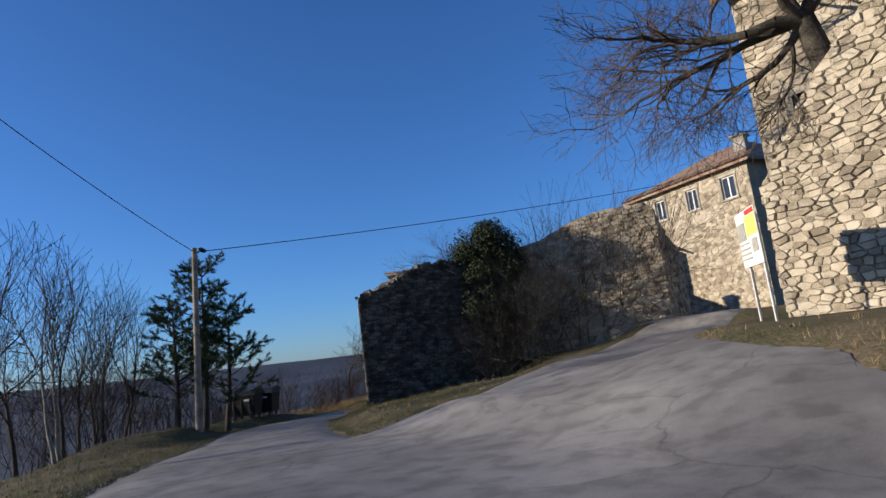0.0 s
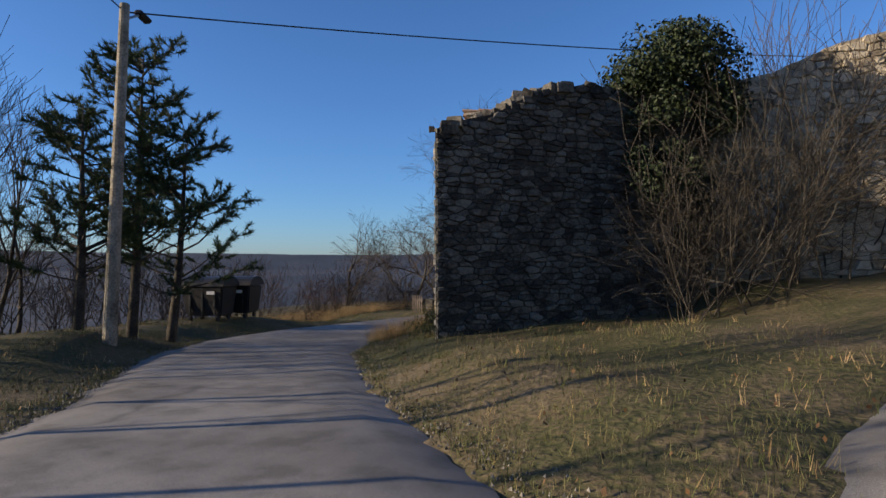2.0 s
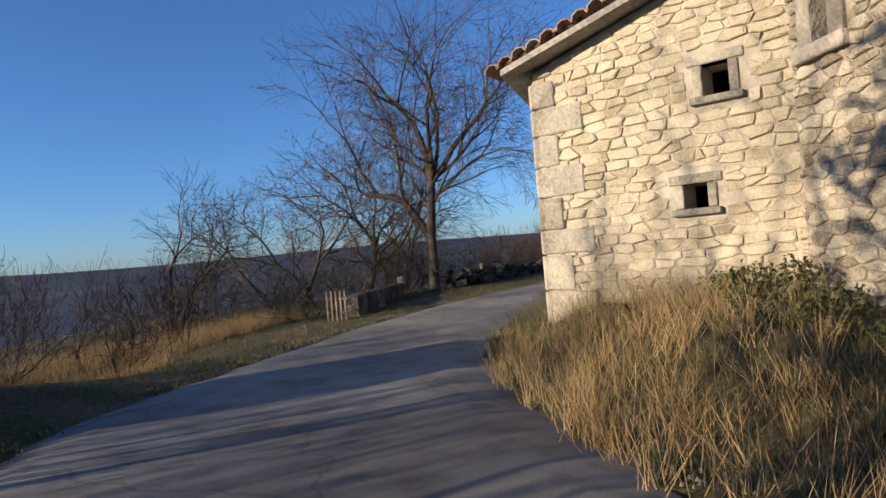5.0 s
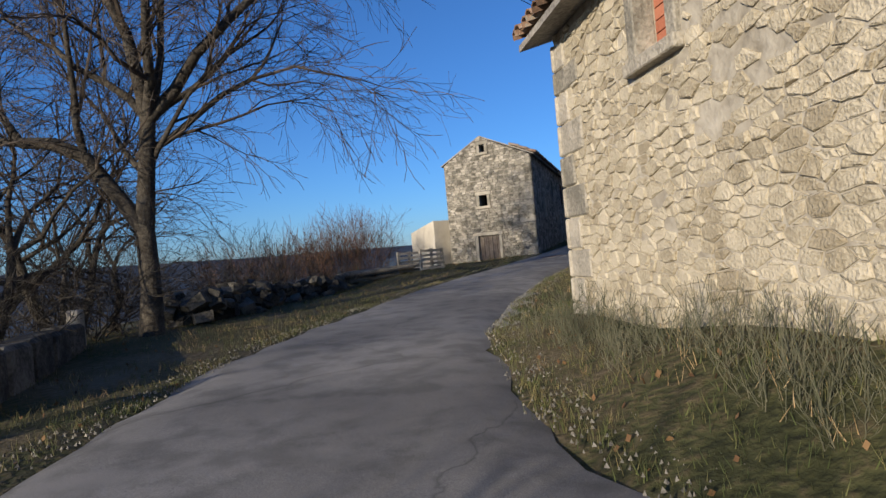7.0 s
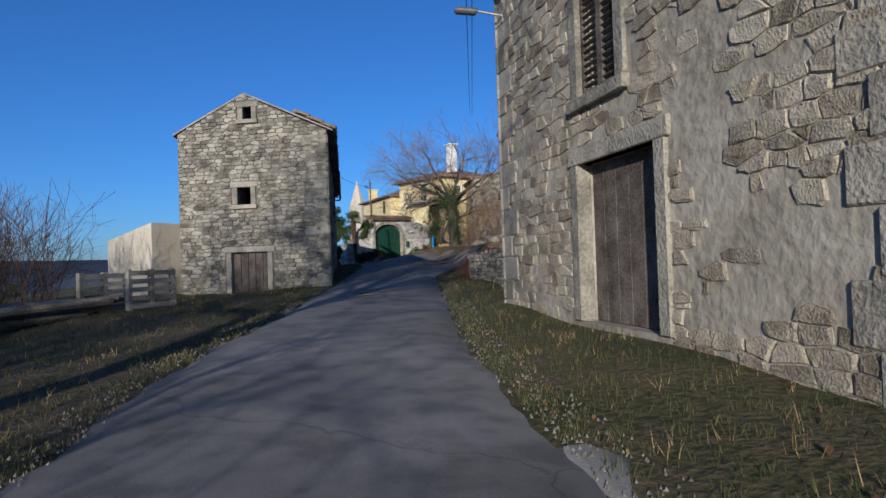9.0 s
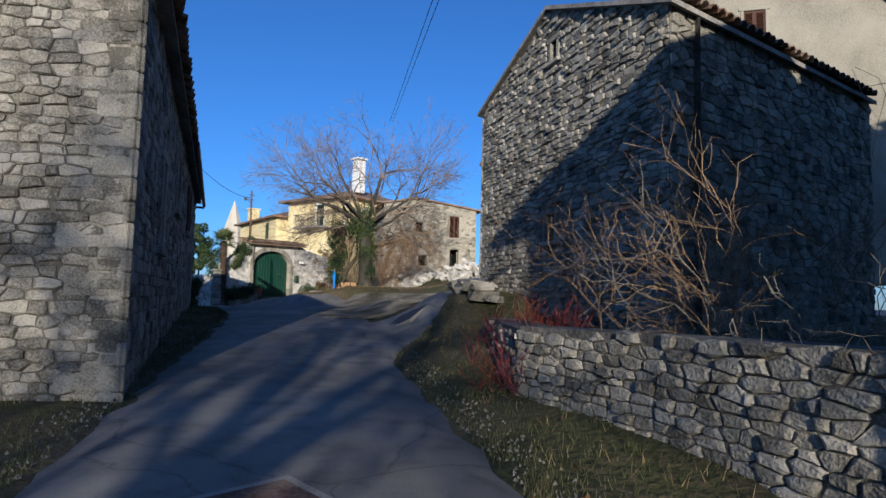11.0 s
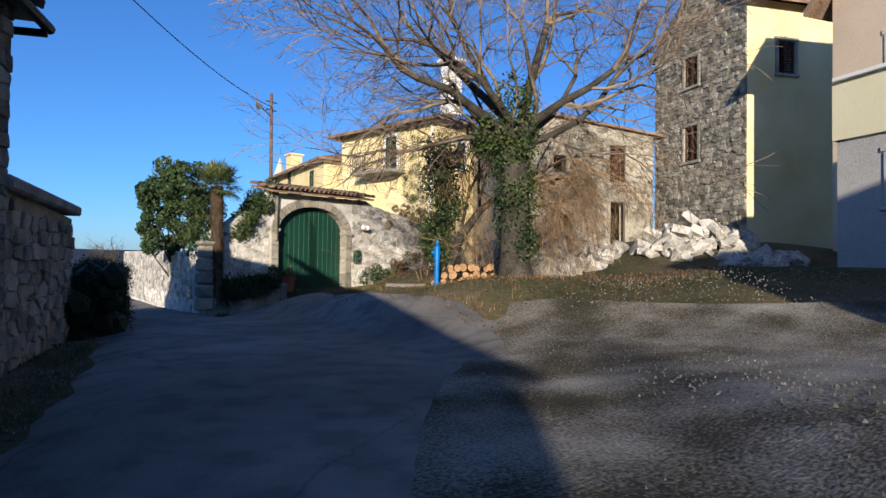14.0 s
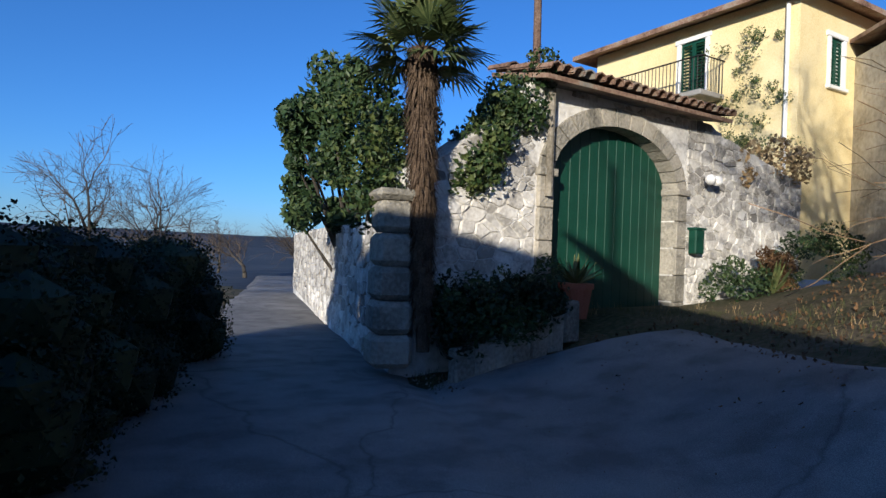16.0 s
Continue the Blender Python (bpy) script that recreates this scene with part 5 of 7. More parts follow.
box(bm, (0, 0, 0), (pt2.length - 0.1, 3.1, 0.2), Matrix.Translation(pt2.p(pt2.length / 2, 7.6, -1.75)) @ pt2.m.to_3x3().to_4x4())
part("deck", bm, "concrete", terrace)
perg = thing("pergola", "orange-stained wooden pergola with bare vine on the terrace", "pergola")
for u in (4.2, 5.65):
    for o in (-0.35, -2.6):
        bm = bmesh.new()
        box(bm, (0, 0, 0), (0.12, 0.12, 1.85), Matrix.Translation(pt2.p(u, 8.62, o)) @ pt2.m.to_3x3().to_4x4(), 0.01)
        part("post", bm, "orangewood", perg)
for o in (-0.35, -2.6):
    bm = bmesh.new()
    box(bm, (0, 0, 0), (2.2, 0.1, 0.14), Matrix.Translation(pt2.p(4.95, 9.6, o)) @ pt2.m.to_3x3().to_4x4(), 0.01)
    part("beam", bm, "orangewood", perg)
for k in range(6):
    bm = bmesh.new()
    box(bm, (0, 0, 0), (0.08, 3.0, 0.13), Matrix.Translation(pt2.p(3.95 + 0.4 * k, 9.735, -1.45)) @ pt2.m.to_3x3().to_4x4(), 0.01)
    part("rafter", bm, "orangewood", perg)
nb = thing("house", "small cream rendered house beside the terrace with brown shutter", "house")
WQ = [(25.75, 41.2), (25.0, 38.9), (27.6, 38.35), (28.9, 40.1)]
HW = {0: [(0.55, 1.2, 8.2, 9.2)]}
ww = house_walls(nb, WQ, 4.2, [[(0, 9.75), (2.42, 10.0)], 10.0, 10.0, 9.75], HW, 0.3, "pink")
shutters(ww[0][0], HW[0][0], ww[0][1], "brownwood")
dark_back(ww[0][0], HW[0][0], 0.3, ww[0][1])
slab([Vector((25.5, 41.4, 9.8)), Vector((24.7, 38.7, 10.1)), Vector((27.7, 38.2, 10.3)), Vector((29.0, 40.2, 10.1))], 0.12, "tile", nb, "roof", "clay-tiled lean-to roof")
# house seen above the barn
hb = thing("house", "old beige plastered house above the barn", "house")
V_ = [(24.9, 36.4), (28.2, 31.2), (32.4, 33.9), (29.1, 39.1)]
HV = {0: [(1.88, 2.54, 13.0, 13.8), (4.0, 4.6, 10.6, 11.4)]}
vw = house_walls(hb, V_, 5.0, [[(0, 13.7), (3.08, 16.6), (6.16, 13.7)], 13.7, [(0, 13.7), (2.5, 16.6), (4.99, 13.7)], 13.7], HV, 0.4, "drabplaster")
for h in HV[0]:
    shutters(vw[0][0], h, vw[0][1], "brownwood")
    surround(vw[0][0], h, vw[0][1], 0.1, 0.03, material="drabplaster")
pv = vw[0][0]
slab([pv.p(-0.4, 13.42, 0.35), pv.p(3.08, 16.75, 0.35), pv.p(3.08, 16.75, -5), pv.p(-0.4, 13.42, -5)], 0.14, "tile", hb, "roof", "clay-tiled gable roof")
slab([pv.p(3.08, 16.75, 0.35), pv.p(6.5, 13.42, 0.35), pv.p(6.5, 13.42, -5), pv.p(3.08, 16.75, -5)], 0.14, "tile", hb, "roof")


# ---- plants ----
def tubes(segs, sides):
    v, f = [], []
    for p, q, r0, r1 in segs:
        d = (q - p).normalized()
        a = d.orthogonal().normalized()
        b = d.cross(a)
        i = len(v)
        for o, r in ((p, r0), (q, r1)):
            for k in range(sides):
                an = 2 * math.pi * k / sides
                v.append(tuple(o + (a * math.cos(an) + b * math.sin(an)) * r))
        for k in range(sides):
            f.append((i + k, i + (k + 1) % sides, i + sides + (k + 1) % sides, i + sides + k))
    return v, f


def grow(segs, p, d, r, length, level, rs, top, kids, wig, up, droop):
    n = 6 if level == 0 else 4 if level < 3 else 3
    step = length / n
    for i in range(n):
        t = Vector((rs.gauss(0, wig), rs.gauss(0, wig), rs.gauss(0, wig) + (up if level < 3 else -droop)))
        d = (d + t).normalized()
        q = p + d * step
        r1 = max(r * (1 - 0.6 / n), min(r, 0.0065))
        segs.append((p, q, r, r1, level))
        p, r = q, r1
        if level < top and (level > 0 or i >= n // 2 - 1):
            m = kids / n
            c = int(m) + (rs.random() < m - int(m))
            for _ in range(c):
                ax = d.orthogonal().normalized()
                ax.rotate(Matrix.Rotation(rs.uniform(0, 6.283), 3, d))
                cd = d.copy()
                cd.rotate(Matrix.Rotation(rs.uniform(0.45, 1.05), 3, ax))
                grow(segs, p, cd, r * rs.uniform(0.45, 0.7), length * rs.uniform(0.5, 0.78), level + 1, rs, top, kids, wig, up, droop)
    if level < top:
        for _ in range(2):
            ax = d.orthogonal().normalized()
            ax.rotate(Matrix.Rotation(rs.uniform(0, 6.283), 3, d))
            cd = d.copy()
            cd.rotate(Matrix.Rotation(rs.uniform(0.2, 0.5), 3, ax))
            grow(segs, p, cd, r * 0.85, length * rs.uniform(0.6, 0.8), level + 1, rs, top, kids, wig, up, droop)


def finish_tree(root, segs, bark="bark", twig="twig", trunk_level=1):
    v, f = tubes([s[:4] for s in segs if s[4] <= trunk_level], 8)
    mesh_part("trunk", v, f, bark, root, smooth=True)
    v, f = tubes([s[:4] for s in segs if s[4] == trunk_level + 1], 5)
    v2, f2 = tubes([s[:4] for s in segs if s[4] > trunk_level + 1], 3)
    k = len(v)
    mesh_part("crown", v + v2, f + [tuple(i + k for i in q) for q in f2], twig, root)


def bare_tree(label, base, seed, length, r, top=4, kids=4.0, wig=0.16, up=0.1, droop=0.0, d=(0, 0, 1), bark="bark", twig="twig", trunk_level=1, name="bare_tree", group="bare trees"):
    rs = random.Random(seed)
    root = thing(name, label, "tree", group)
    segs = []
    grow(segs, Vector(base), Vector(d).normalized(), r, length, 0, rs, top, kids, wig, up, droop)
    finish_tree(root, segs, bark, twig, trunk_level)
    return root, segs


def bare_bush(label, base, seed, stems, length, r, top=2, kids=4.0, spread=0.5, wig=0.15, up=0.08, twig="twig", width=0.5, name="bare_shrub", group="bare shrubs"):
    rs = random.Random(seed)
    root = thing(name, label, "shrub", group)
    segs = []
    for _ in range(stems):
        o = Vector(base) + Vector((rs.uniform(-width, width), rs.uniform(-width, width), 0))
        o.z = gz(o.x, o.y) - 0.1
        grow(segs, o, Vector((rs.gauss(0, spread), rs.gauss(0, spread), 1)).normalized(), r * rs.uniform(0.6, 1), length * rs.uniform(0.6, 1.1), 1, rs, top + 1, kids, wig, up, 0.0)
    v, f = tubes([s[:4] for s in segs], 3)
    mesh_part("growth", v, f, twig, root, kind="stuff")
    return root


def leaf_cloud(centres, n, size, rs, flat=0.0, long=1.0):
    """Small folded leaves about the given centres (place, radius)."""
    v, f = [], []
    for _ in range(n):
        c, r = centres[rs.randrange(len(centres))]
        d = Vector((rs.gauss(0, 1), rs.gauss(0, 1), rs.gauss(0, 1))).normalized()
        p = Vector(c) + d * r * rs.uniform(0.55, 1.0)
        a = (d + Vector((rs.gauss(0, 0.7), rs.gauss(0, 0.7), rs.gauss(0, 0.7) - flat))).normalized()
        b = a.orthogonal().normalized()
        b.rotate(Matrix.Rotation(rs.uniform(0, 6.28), 3, a))
        c2 = a.cross(b)
        s = size * rs.uniform(0.6, 1.25)
        i = len(v)
        v += [tuple(p - b * s * 0.5 * long), tuple(p + c2 * s * 0.36 + a * s * 0.12), tuple(p + b * s * 0.55 * long), tuple(p - c2 * s * 0.36 + a * s * 0.12)]
        f.append((i, i + 1, i + 2, i + 3))
    return v, f


def pine(label, base, h, seed, lean=(0, 0)):
    rs = random.Random(seed)
    root = thing("pine_tree", label, "tree", "pines by the road")
    b = Vector(base)
    segs, needles = [], ([], [])
    pts = [b + Vector((lean[0] * t + 0.08 * math.sin(5 * t), lean[1] * t, h * t)) for t in [k / 9 for k in range(10)]]
    for k in range(9):
        segs.append((pts[k], pts[k + 1], 0.13 * (1 - k / 10), 0.13 * (1 - (k + 1) / 10), 0))
    tips = []
    for k in range(int(h * 7.5)):
        t = rs.uniform(0.22, 0.99)
        p = b + Vector((lean[0] * t + 0.08 * math.sin(5 * t), lean[1] * t, h * t))
        an = rs.uniform(0, 6.283)
        ln = h * 0.33 * (1.15 - t) * rs.uniform(0.5, 1.25) + 0.3
        d = Vector((math.cos(an), math.sin(an), rs.uniform(0.0, 0.5))).normalized()
        q = p
        for j in range(3):
            d = (d + Vector((rs.gauss(0, 0.12), rs.gauss(0, 0.12), 0.1))).normalized()
            q2 = q + d * ln / 3
            segs.append((q, q2, 0.03 * (1 - j * 0.28), 0.03 * (0.72 - j * 0.28), 1))
            if j > 0:
                for _ in range(4):
                    e = (d + Vector((rs.gauss(0, 0.8), rs.gauss(0, 0.8), rs.gauss(0.1, 0.4)))).normalized()
                    q3 = q2 + e * rs.uniform(0.2, 0.55)
                    segs.append((q2, q3, 0.012, 0.005, 2))
                    tips.append((q3, e))
                tips.append((q2, d))
            q = q2
    v, f = tubes([s[:4] for s in segs if s[4] == 0], 8)
    mesh_part("trunk", v, f, "bark", root, smooth=True)
    v, f = tubes([s[:4] for s in segs if s[4] > 0], 4)
    mesh_part("branchwork", v, f, "bark", root, kind="stuff")
    v, f = [], []
    for p, d in tips:
        for _ in range(46):
            e = (d * rs.uniform(0.2, 1.3) + Vector((rs.gauss(0, 0.6), rs.gauss(0, 0.6), rs.gauss(0.1, 0.5)))).normalized()
            o = p - d * rs.uniform(0, 0.22)
            s = e.orthogonal().normalized() * 0.011
            i = len(v)
            v += [tuple(o - s), tuple(o + s), tuple(o + e * rs.uniform(0.09, 0.19))]
            f.append((i, i + 1, i + 2))
    mesh_part("needles", v, f, "needle", root, kind="stuff")


# pines, saplings and shrubs on the valley side by the street lamp
pine("dark green Scots pine with a leaning bare lower trunk", (3.0, -3.7, gz(3.0, -3.7) - 0.1), 6.5, 1, (-0.1, 0.3))
pine("smaller dark green pine beside the road verge", (2.8, -2.75, gz(2.8, -2.75) - 0.1), 5.0, 2, (0.3, 0.3))
pine("young pine with dense low branches", (3.1, -4.8, gz(3.1, -4.8) - 0.1), 4.9, 3, (-0.3, 0.2))
# the last three stand past the left edge, added to shade the verge
for k, (x, y, ln, s) in enumerate(((5.6, -9.4, 2.9, 5), (4.6, -9.0, 2.7, 6), (1.5, -6.8, 2.5, 7), (0.0, -5.6, 2.5, 8), (-4.5, -5.2, 2.4, 9), (2.6, -10.5, 2.9, 14), (3.4, -8.6, 2.9, 15), (0.8, -7.4, 2.9, 16), (-1.2, -6.2, 3.1, 17), (-2.8, -4.4, 2.8, 18), (6.8, -10.6, 2.9, 20), (7.9, -11.8, 2.8, 21), (9.2, -12.9, 2.7, 22), (10.6, -13.9, 2.9, 23))):
    bare_tree("slender leafless sapling with upswept twigs on the verge", (x, y, gz(x, y) - 0.15), s, ln, 0.07, 3, 4.0, 0.1, 0.16, 0.0, bark="palebark" if k < 2 else "bark", name="sapling", group="saplings by the road")
for k, (x, y) in enumerate(((-3.6, 2.2), (-5, 3.2), (-4.5, -1.2), (-5.6, 0.6), (-6.5, -5.2), (0.4, -8.2), (-2.2, -5.4), (3.2, -8.0), (-9, 1.0), (-3.4, -7.6), (1.4, -6.2), (2.4, -6.9), (-3.2, -3.2), (-1.4, -2.6), (-3.4, 0.2), (-6.6, 2.0), (-5.2, -3.0), (4.0, -10.6))):
    bare_bush("tangled leafless shrub on the valley edge", (x, y, 0), 30 + k, 12, (1.9 if x > -2.8 else 1.15), 0.02, 2, 3.0, 0.3, 0.16, 0.1, width=0.8)
# the big forked tree at the bend
big = thing("bare_tree", "large leafless walnut tree with forked trunk beside the road", "tree", "bare trees")
rs = random.Random(77)
segs = []
b = Vector((-3.4, 18.6, gz(-3.4, 18.6) - 0.2))
F1, F2 = Vector((-3.35, 18.6, 4.5)), Vector((-3.1, 18.5, 6.5))
segs += [(b, (b + F1) / 2 + Vector((0.05, 0, 0)), 0.25, 0.19, 0), ((b + F1) / 2 + Vector((0.05, 0, 0)), F1, 0.19, 0.18, 0), (F1, (F1 + F2) / 2, 0.18, 0.16, 0), ((F1 + F2) / 2, F2, 0.16, 0.14, 0)]
bend = [F1, Vector((-3.75, 18.5, 5.2)), Vector((-4.2, 18.4, 5.9)), Vector((-4.7, 18.3, 6.15)), Vector((-5.2, 18.3, 6.2))]
for p, q, r in zip(bend, bend[1:], (0.16, 0.14, 0.13, 0.11)):
    segs.append((p, q, r, r * 0.9, 0))
for p, d, r, ln in ((F2, (-0.15, 0, 1), 0.14, 3.0), (F2, (0.45, -0.1, 1), 0.13, 3.0), (F2, (0.2, 0.4, 0.9), 0.1, 2.6), (bend[-1], (-0.6, 0, 0.8), 0.08, 2.4), (bend[-1], (-1, -0.1, 0.1), 0.07, 2.3), (F2, (0.9, -0.2, 0.75), 0.11, 3.0), (F1 + Vector((0.1, 0, 1.4)), (0.9, 0.2, 0.35), 0.08, 2.4),
                    (bend[2], (-0.3, 0.2, 1), 0.08, 2.4), (F1 + Vector((0.1, 0, 1.0)), (0.8, -0.3, 0.6), 0.06, 2.2), ((F1 + F2) / 2, (-0.5, 0.3, 0.9), 0.07, 1.7), (F2, (-0.7, -0.3, 0.7), 0.09, 2.0), (F2, (0.8, 0.1, 0.55), 0.08, 2.1)):
    grow(segs, p, Vector(d).normalized(), r, ln, 1, rs, 5, 3.2, 0.17, 0.05, 0.05)
finish_tree(big, segs)
for k, (x, y, ln, r) in enumerate(((-5.6, 19.6, 2.9, 0.14), (-7.0, 23.6, 2.8, 0.13), (-8.8, 26.4, 2.6, 0.12), (-10.5, 21.6, 2.8, 0.12), (-12.0, 14.6, 2.6, 0.12), (-6.2, 17.2, 2.9, 0.14), (-7.6, 20.2, 3.0, 0.14), (-6.6, 14.6, 2.6, 0.11), (-9.5, 17.5, 2.8, 0.12), (-5.6, 22.0, 2.0, 0.1), (-9.6, 12.6, 2.0, 0.1))):
    bare_tree("leafless tree with a dense tangle of twigs", (x, y, gz(x, y) - 0.2), 50 + k, ln, r, 4, 3.7, 0.2, 0.04, 0.03)
for k, (x, y) in enumerate(((-5, 12.2), (-6.2, 13.4), (-5.2, 15.4), (-7.4, 11.2), (-4.9, 20.6), (-8.4, 14.2), (-6, 19), (-7.8, 16.0), (-4.2, 23.5), (-3.8, 26), (-3.2, 28.5), (-4.6, 19.2), (-5.2, 21.2), (-6.2, 23.2), (-7.6, 18.2), (-5.4, 25.2), (-6.4, 27.4), (-4.9, 17.4), (-9.0, 19.5), (-4.6, 29.4), (-8.4, 22))):
    bare_bush("tangled leafless shrub and brambles behind the low wall", (x, y, 0), 60 + k, 12, 1.35 if y < 23 else 0.95, 0.02, 2, 2.8, 0.5, 0.2, 0.03, twig="bark", width=0.9)
for k, (x, y) in enumerate(((-1.2, 30.5), (-0.2, 32), (-2.2, 32.5), (0.3, 34.2), (-1.0, 35.2), (-3.4, 34.5), (-2.6, 36.5), (-4.6, 36), (-0.2, 36.6), (-5.4, 33))):
    bare_bush("reddish-brown leafless shrub in the field", (x, y, 0), 80 + k, 15, 1.5, 0.014, 2, 3.0, 0.25, 0.12, 0.12, twig="rusttwig", width=0.9, name="red_shrub", group="reddish shrubs")
for k, (x, y, ln) in enumerate(((-6.5, 9.5, 0.9), (-8, 11, 1.1), (-9.5, 8.5, 1.1), (-11, 12, 1.4), (-7.5, 14.5, 1.0), (-12.5, 9.5, 1.5), (-10.5, 15.5, 1.3), (-13.5, 13.5, 1.6), (-5.4, 7.4, 0.7), (-14.5, 6.5, 1.6), (-9.0, 5.5, 1.0), (-16, 10.5, 1.8))):
    bare_bush("brown leafless scrub on the valley edge", (x, y, 0), 300 + k, 14, ln, 0.014, 2, 3.0, 0.35, 0.16, 0.06, twig="rusttwig" if k % 2 else "twig", width=1.1, group="brown scrub")
# the tree over the garden wall, whose branches hang over the road
over = thing("bare_tree", "leafless tree overhanging the high garden wall", "tree", "bare trees")
rs = random.Random(91)
segs = []
b = Vector((24.6, -0.2, 6.0))
segs += [(b, Vector((24.5, -0.6, 9.2)), 0.3, 0.25, 0), (Vector((24.5, -0.6, 9.2)), Vector((24.3, -1.1, 10.6)), 0.25, 0.2, 0)]
for d, r, ln in (((-0.9, -0.75, 0.1), 0.12, 2.1), ((-0.5, -0.9, 0.25), 0.11, 2.0), ((-1, -0.2, 0.3), 0.11, 2.1), ((0.4, -0.7, 0.7), 0.11, 2.0), ((-0.3, 0, 1), 0.12, 2.0), ((0.7, 0.2, 0.8), 0.1, 2.0), ((-0.95, -0.5, -0.12), 0.09, 1.7)):
    grow(segs, Vector((24.3, -1.1, 10.4)), Vector(d).normalized(), r * 1.1, ln * 1.05, 1, rs, 5, 3.2, 0.22, 0.02, 0.04)
finish_tree(over, segs)
# shrubs and ivy on the ruin
for k, (x, y) in enumerate(((14.0, 2.6), (13.2, 2.0), (14.8, 3.4), (13.6, 1.2))):
    bare_bush("tall leafless shrub growing against the ruined wall", (x, y, 0), 100 + k, 11, 1.95, 0.024, 2, 4.2, 0.28, 0.15, 0.04, twig="bark", width=0.7)
for k, (x, y) in enumerate(((14.2, 5.2), (15.2, 5.8), (13.4, 5.0), (16.0, 6.6))):
    bare_bush("leafless shrub behind the broken wall top", (x, y, 0), 110 + k, 15, 2.9, 0.03, 2, 4.0, 0.22, 0.13, 0.06, width=0.8)
rs = random.Random(3)
ivy = thing("ivy", "dense dark ivy mass on the ruined wall", "ivy")
cs = [((12.5 + 0.9 * math.cos(q), 2.7 + 0.9 * math.sin(q), 7.9 + 0.95 * rs.uniform(-0.9, 0.9)), rs.uniform(0.4, 0.65)) for q in [0.42 * k for k in range(30)]]
cs += [((12.5 + rs.uniform(-0.4, 0.4), 2.7 + rs.uniform(-0.4, 0.4), 8.7 + rs.uniform(-0.2, 0.25)), 0.5) for _ in range(8)]
cs += [((12.6 + rs.uniform(-0.6, 0.6), 2.2 + rs.uniform(-0.9, 0.9), 6.4 + rs.uniform(-1.2, 1.0)), rs.uniform(0.3, 0.5)) for _ in range(14)]
v, f = leaf_cloud(cs, 26000, 0.08, rs)
mesh_part("leaves", v, f, "hedgeleaf", ivy, kind="stuff")

# the tree with ivied trunks by the gate
wal = thing("bare_tree", "broad leafless tree with ivy-clad trunk on the grass", "tree", "bare trees")
rs = random.Random(17)
segs = []
b, F = Vector((23.25, 51.6, 4.35)), Vector((23.0, 51.4, 7.4))
segs += [(b, Vector((23.2, 51.6, 5.0)), 0.46, 0.33, 0), (Vector((23.2, 51.6, 5.0)), F, 0.33, 0.28, 0)]
for d, r, ln in (((-0.6, 0.4, 0.75), 0.17, 2.6), ((0.1, -0.3, 1), 0.18, 2.7), ((0.55, -0.45, 0.8), 0.16, 2.6), ((0.2, 0.6, 0.9), 0.15, 2.5), ((-0.6, -0.3, 0.8), 0.14, 2.3), ((0.8, -0.7, 0.4), 0.13, 2.7), ((-0.6, 0.9, 0.55), 0.13, 2.3),
                 ((-0.3, -0.1, 1), 0.15, 2.8), ((-0.8, 0.5, 0.6), 0.12, 2.2), ((0.9, -0.2, 0.4), 0.12, 2.6), ((0.3, 0.9, 0.35), 0.1, 2.3)):
    grow(segs, F, Vector(d).normalized(), r * 0.72, ln, 1, rs, 5, 2.8, 0.19, 0.02, 0.02)
segs = [q for q in segs if q[1].z > 6.4 or q[1].x > 21.3]
finish_tree(wal, segs, twig="suntwig")
cs = [(tuple(b + (F - b) * t + Vector((rs.uniform(-0.15, 0.15), rs.uniform(-0.15, 0.15), 0))), rs.uniform(0.36, 0.5)) for t in [0.3 + 0.75 * k / 16 for k in range(17)]]
cs += [((23.0 + rs.uniform(-0.7, 0.7), 51.4 + rs.uniform(-0.7, 0.7), 7.5 + rs.uniform(-0.3, 0.9)), rs.uniform(0.3, 0.5)) for _ in range(9)]
iv2 = thing("ivy", "ivy climbing the tree trunk", "ivy", "ivy on trunks")
v, f = leaf_cloud(cs, 9000, 0.075, rs)
mesh_part("leaves", v, f, "ivy", iv2, kind="stuff")
t2, _ = bare_tree("small leafless tree with ivied stem by the water post", (23.9, 55.0, 4.5), 23, 2.5, 0.16, 5, 3.6, 0.2, 0.0, 0.3, (-0.1, 0.1, 1), twig="creepertwig")
cs = [((23.85 + rs.uniform(-0.3, 0.3), 55 + rs.uniform(-0.3, 0.3), 5.2 + 0.16 * k), rs.uniform(0.35, 0.6)) for k in range(18)]
iv3 = thing("ivy", "ivy and dry creeper round the small trunk", "ivy", "ivy on trunks")
v, f = leaf_cloud(cs, 7500, 0.075, rs)
mesh_part("leaves", v, f, "ivy", iv3, kind="stuff")
for k, (x, y, c) in enumerate(((24.6, 54.2, "creepertwig"), (25.2, 55.2, "twig"), (24.2, 56, "creepertwig"))):
    bare_bush("dry hanging creeper stems", (x, y, 0), 130 + k, 9, 1.6, 0.014, 2, 4.0, 0.5, 0.2, -0.02, twig=c, width=0.5)

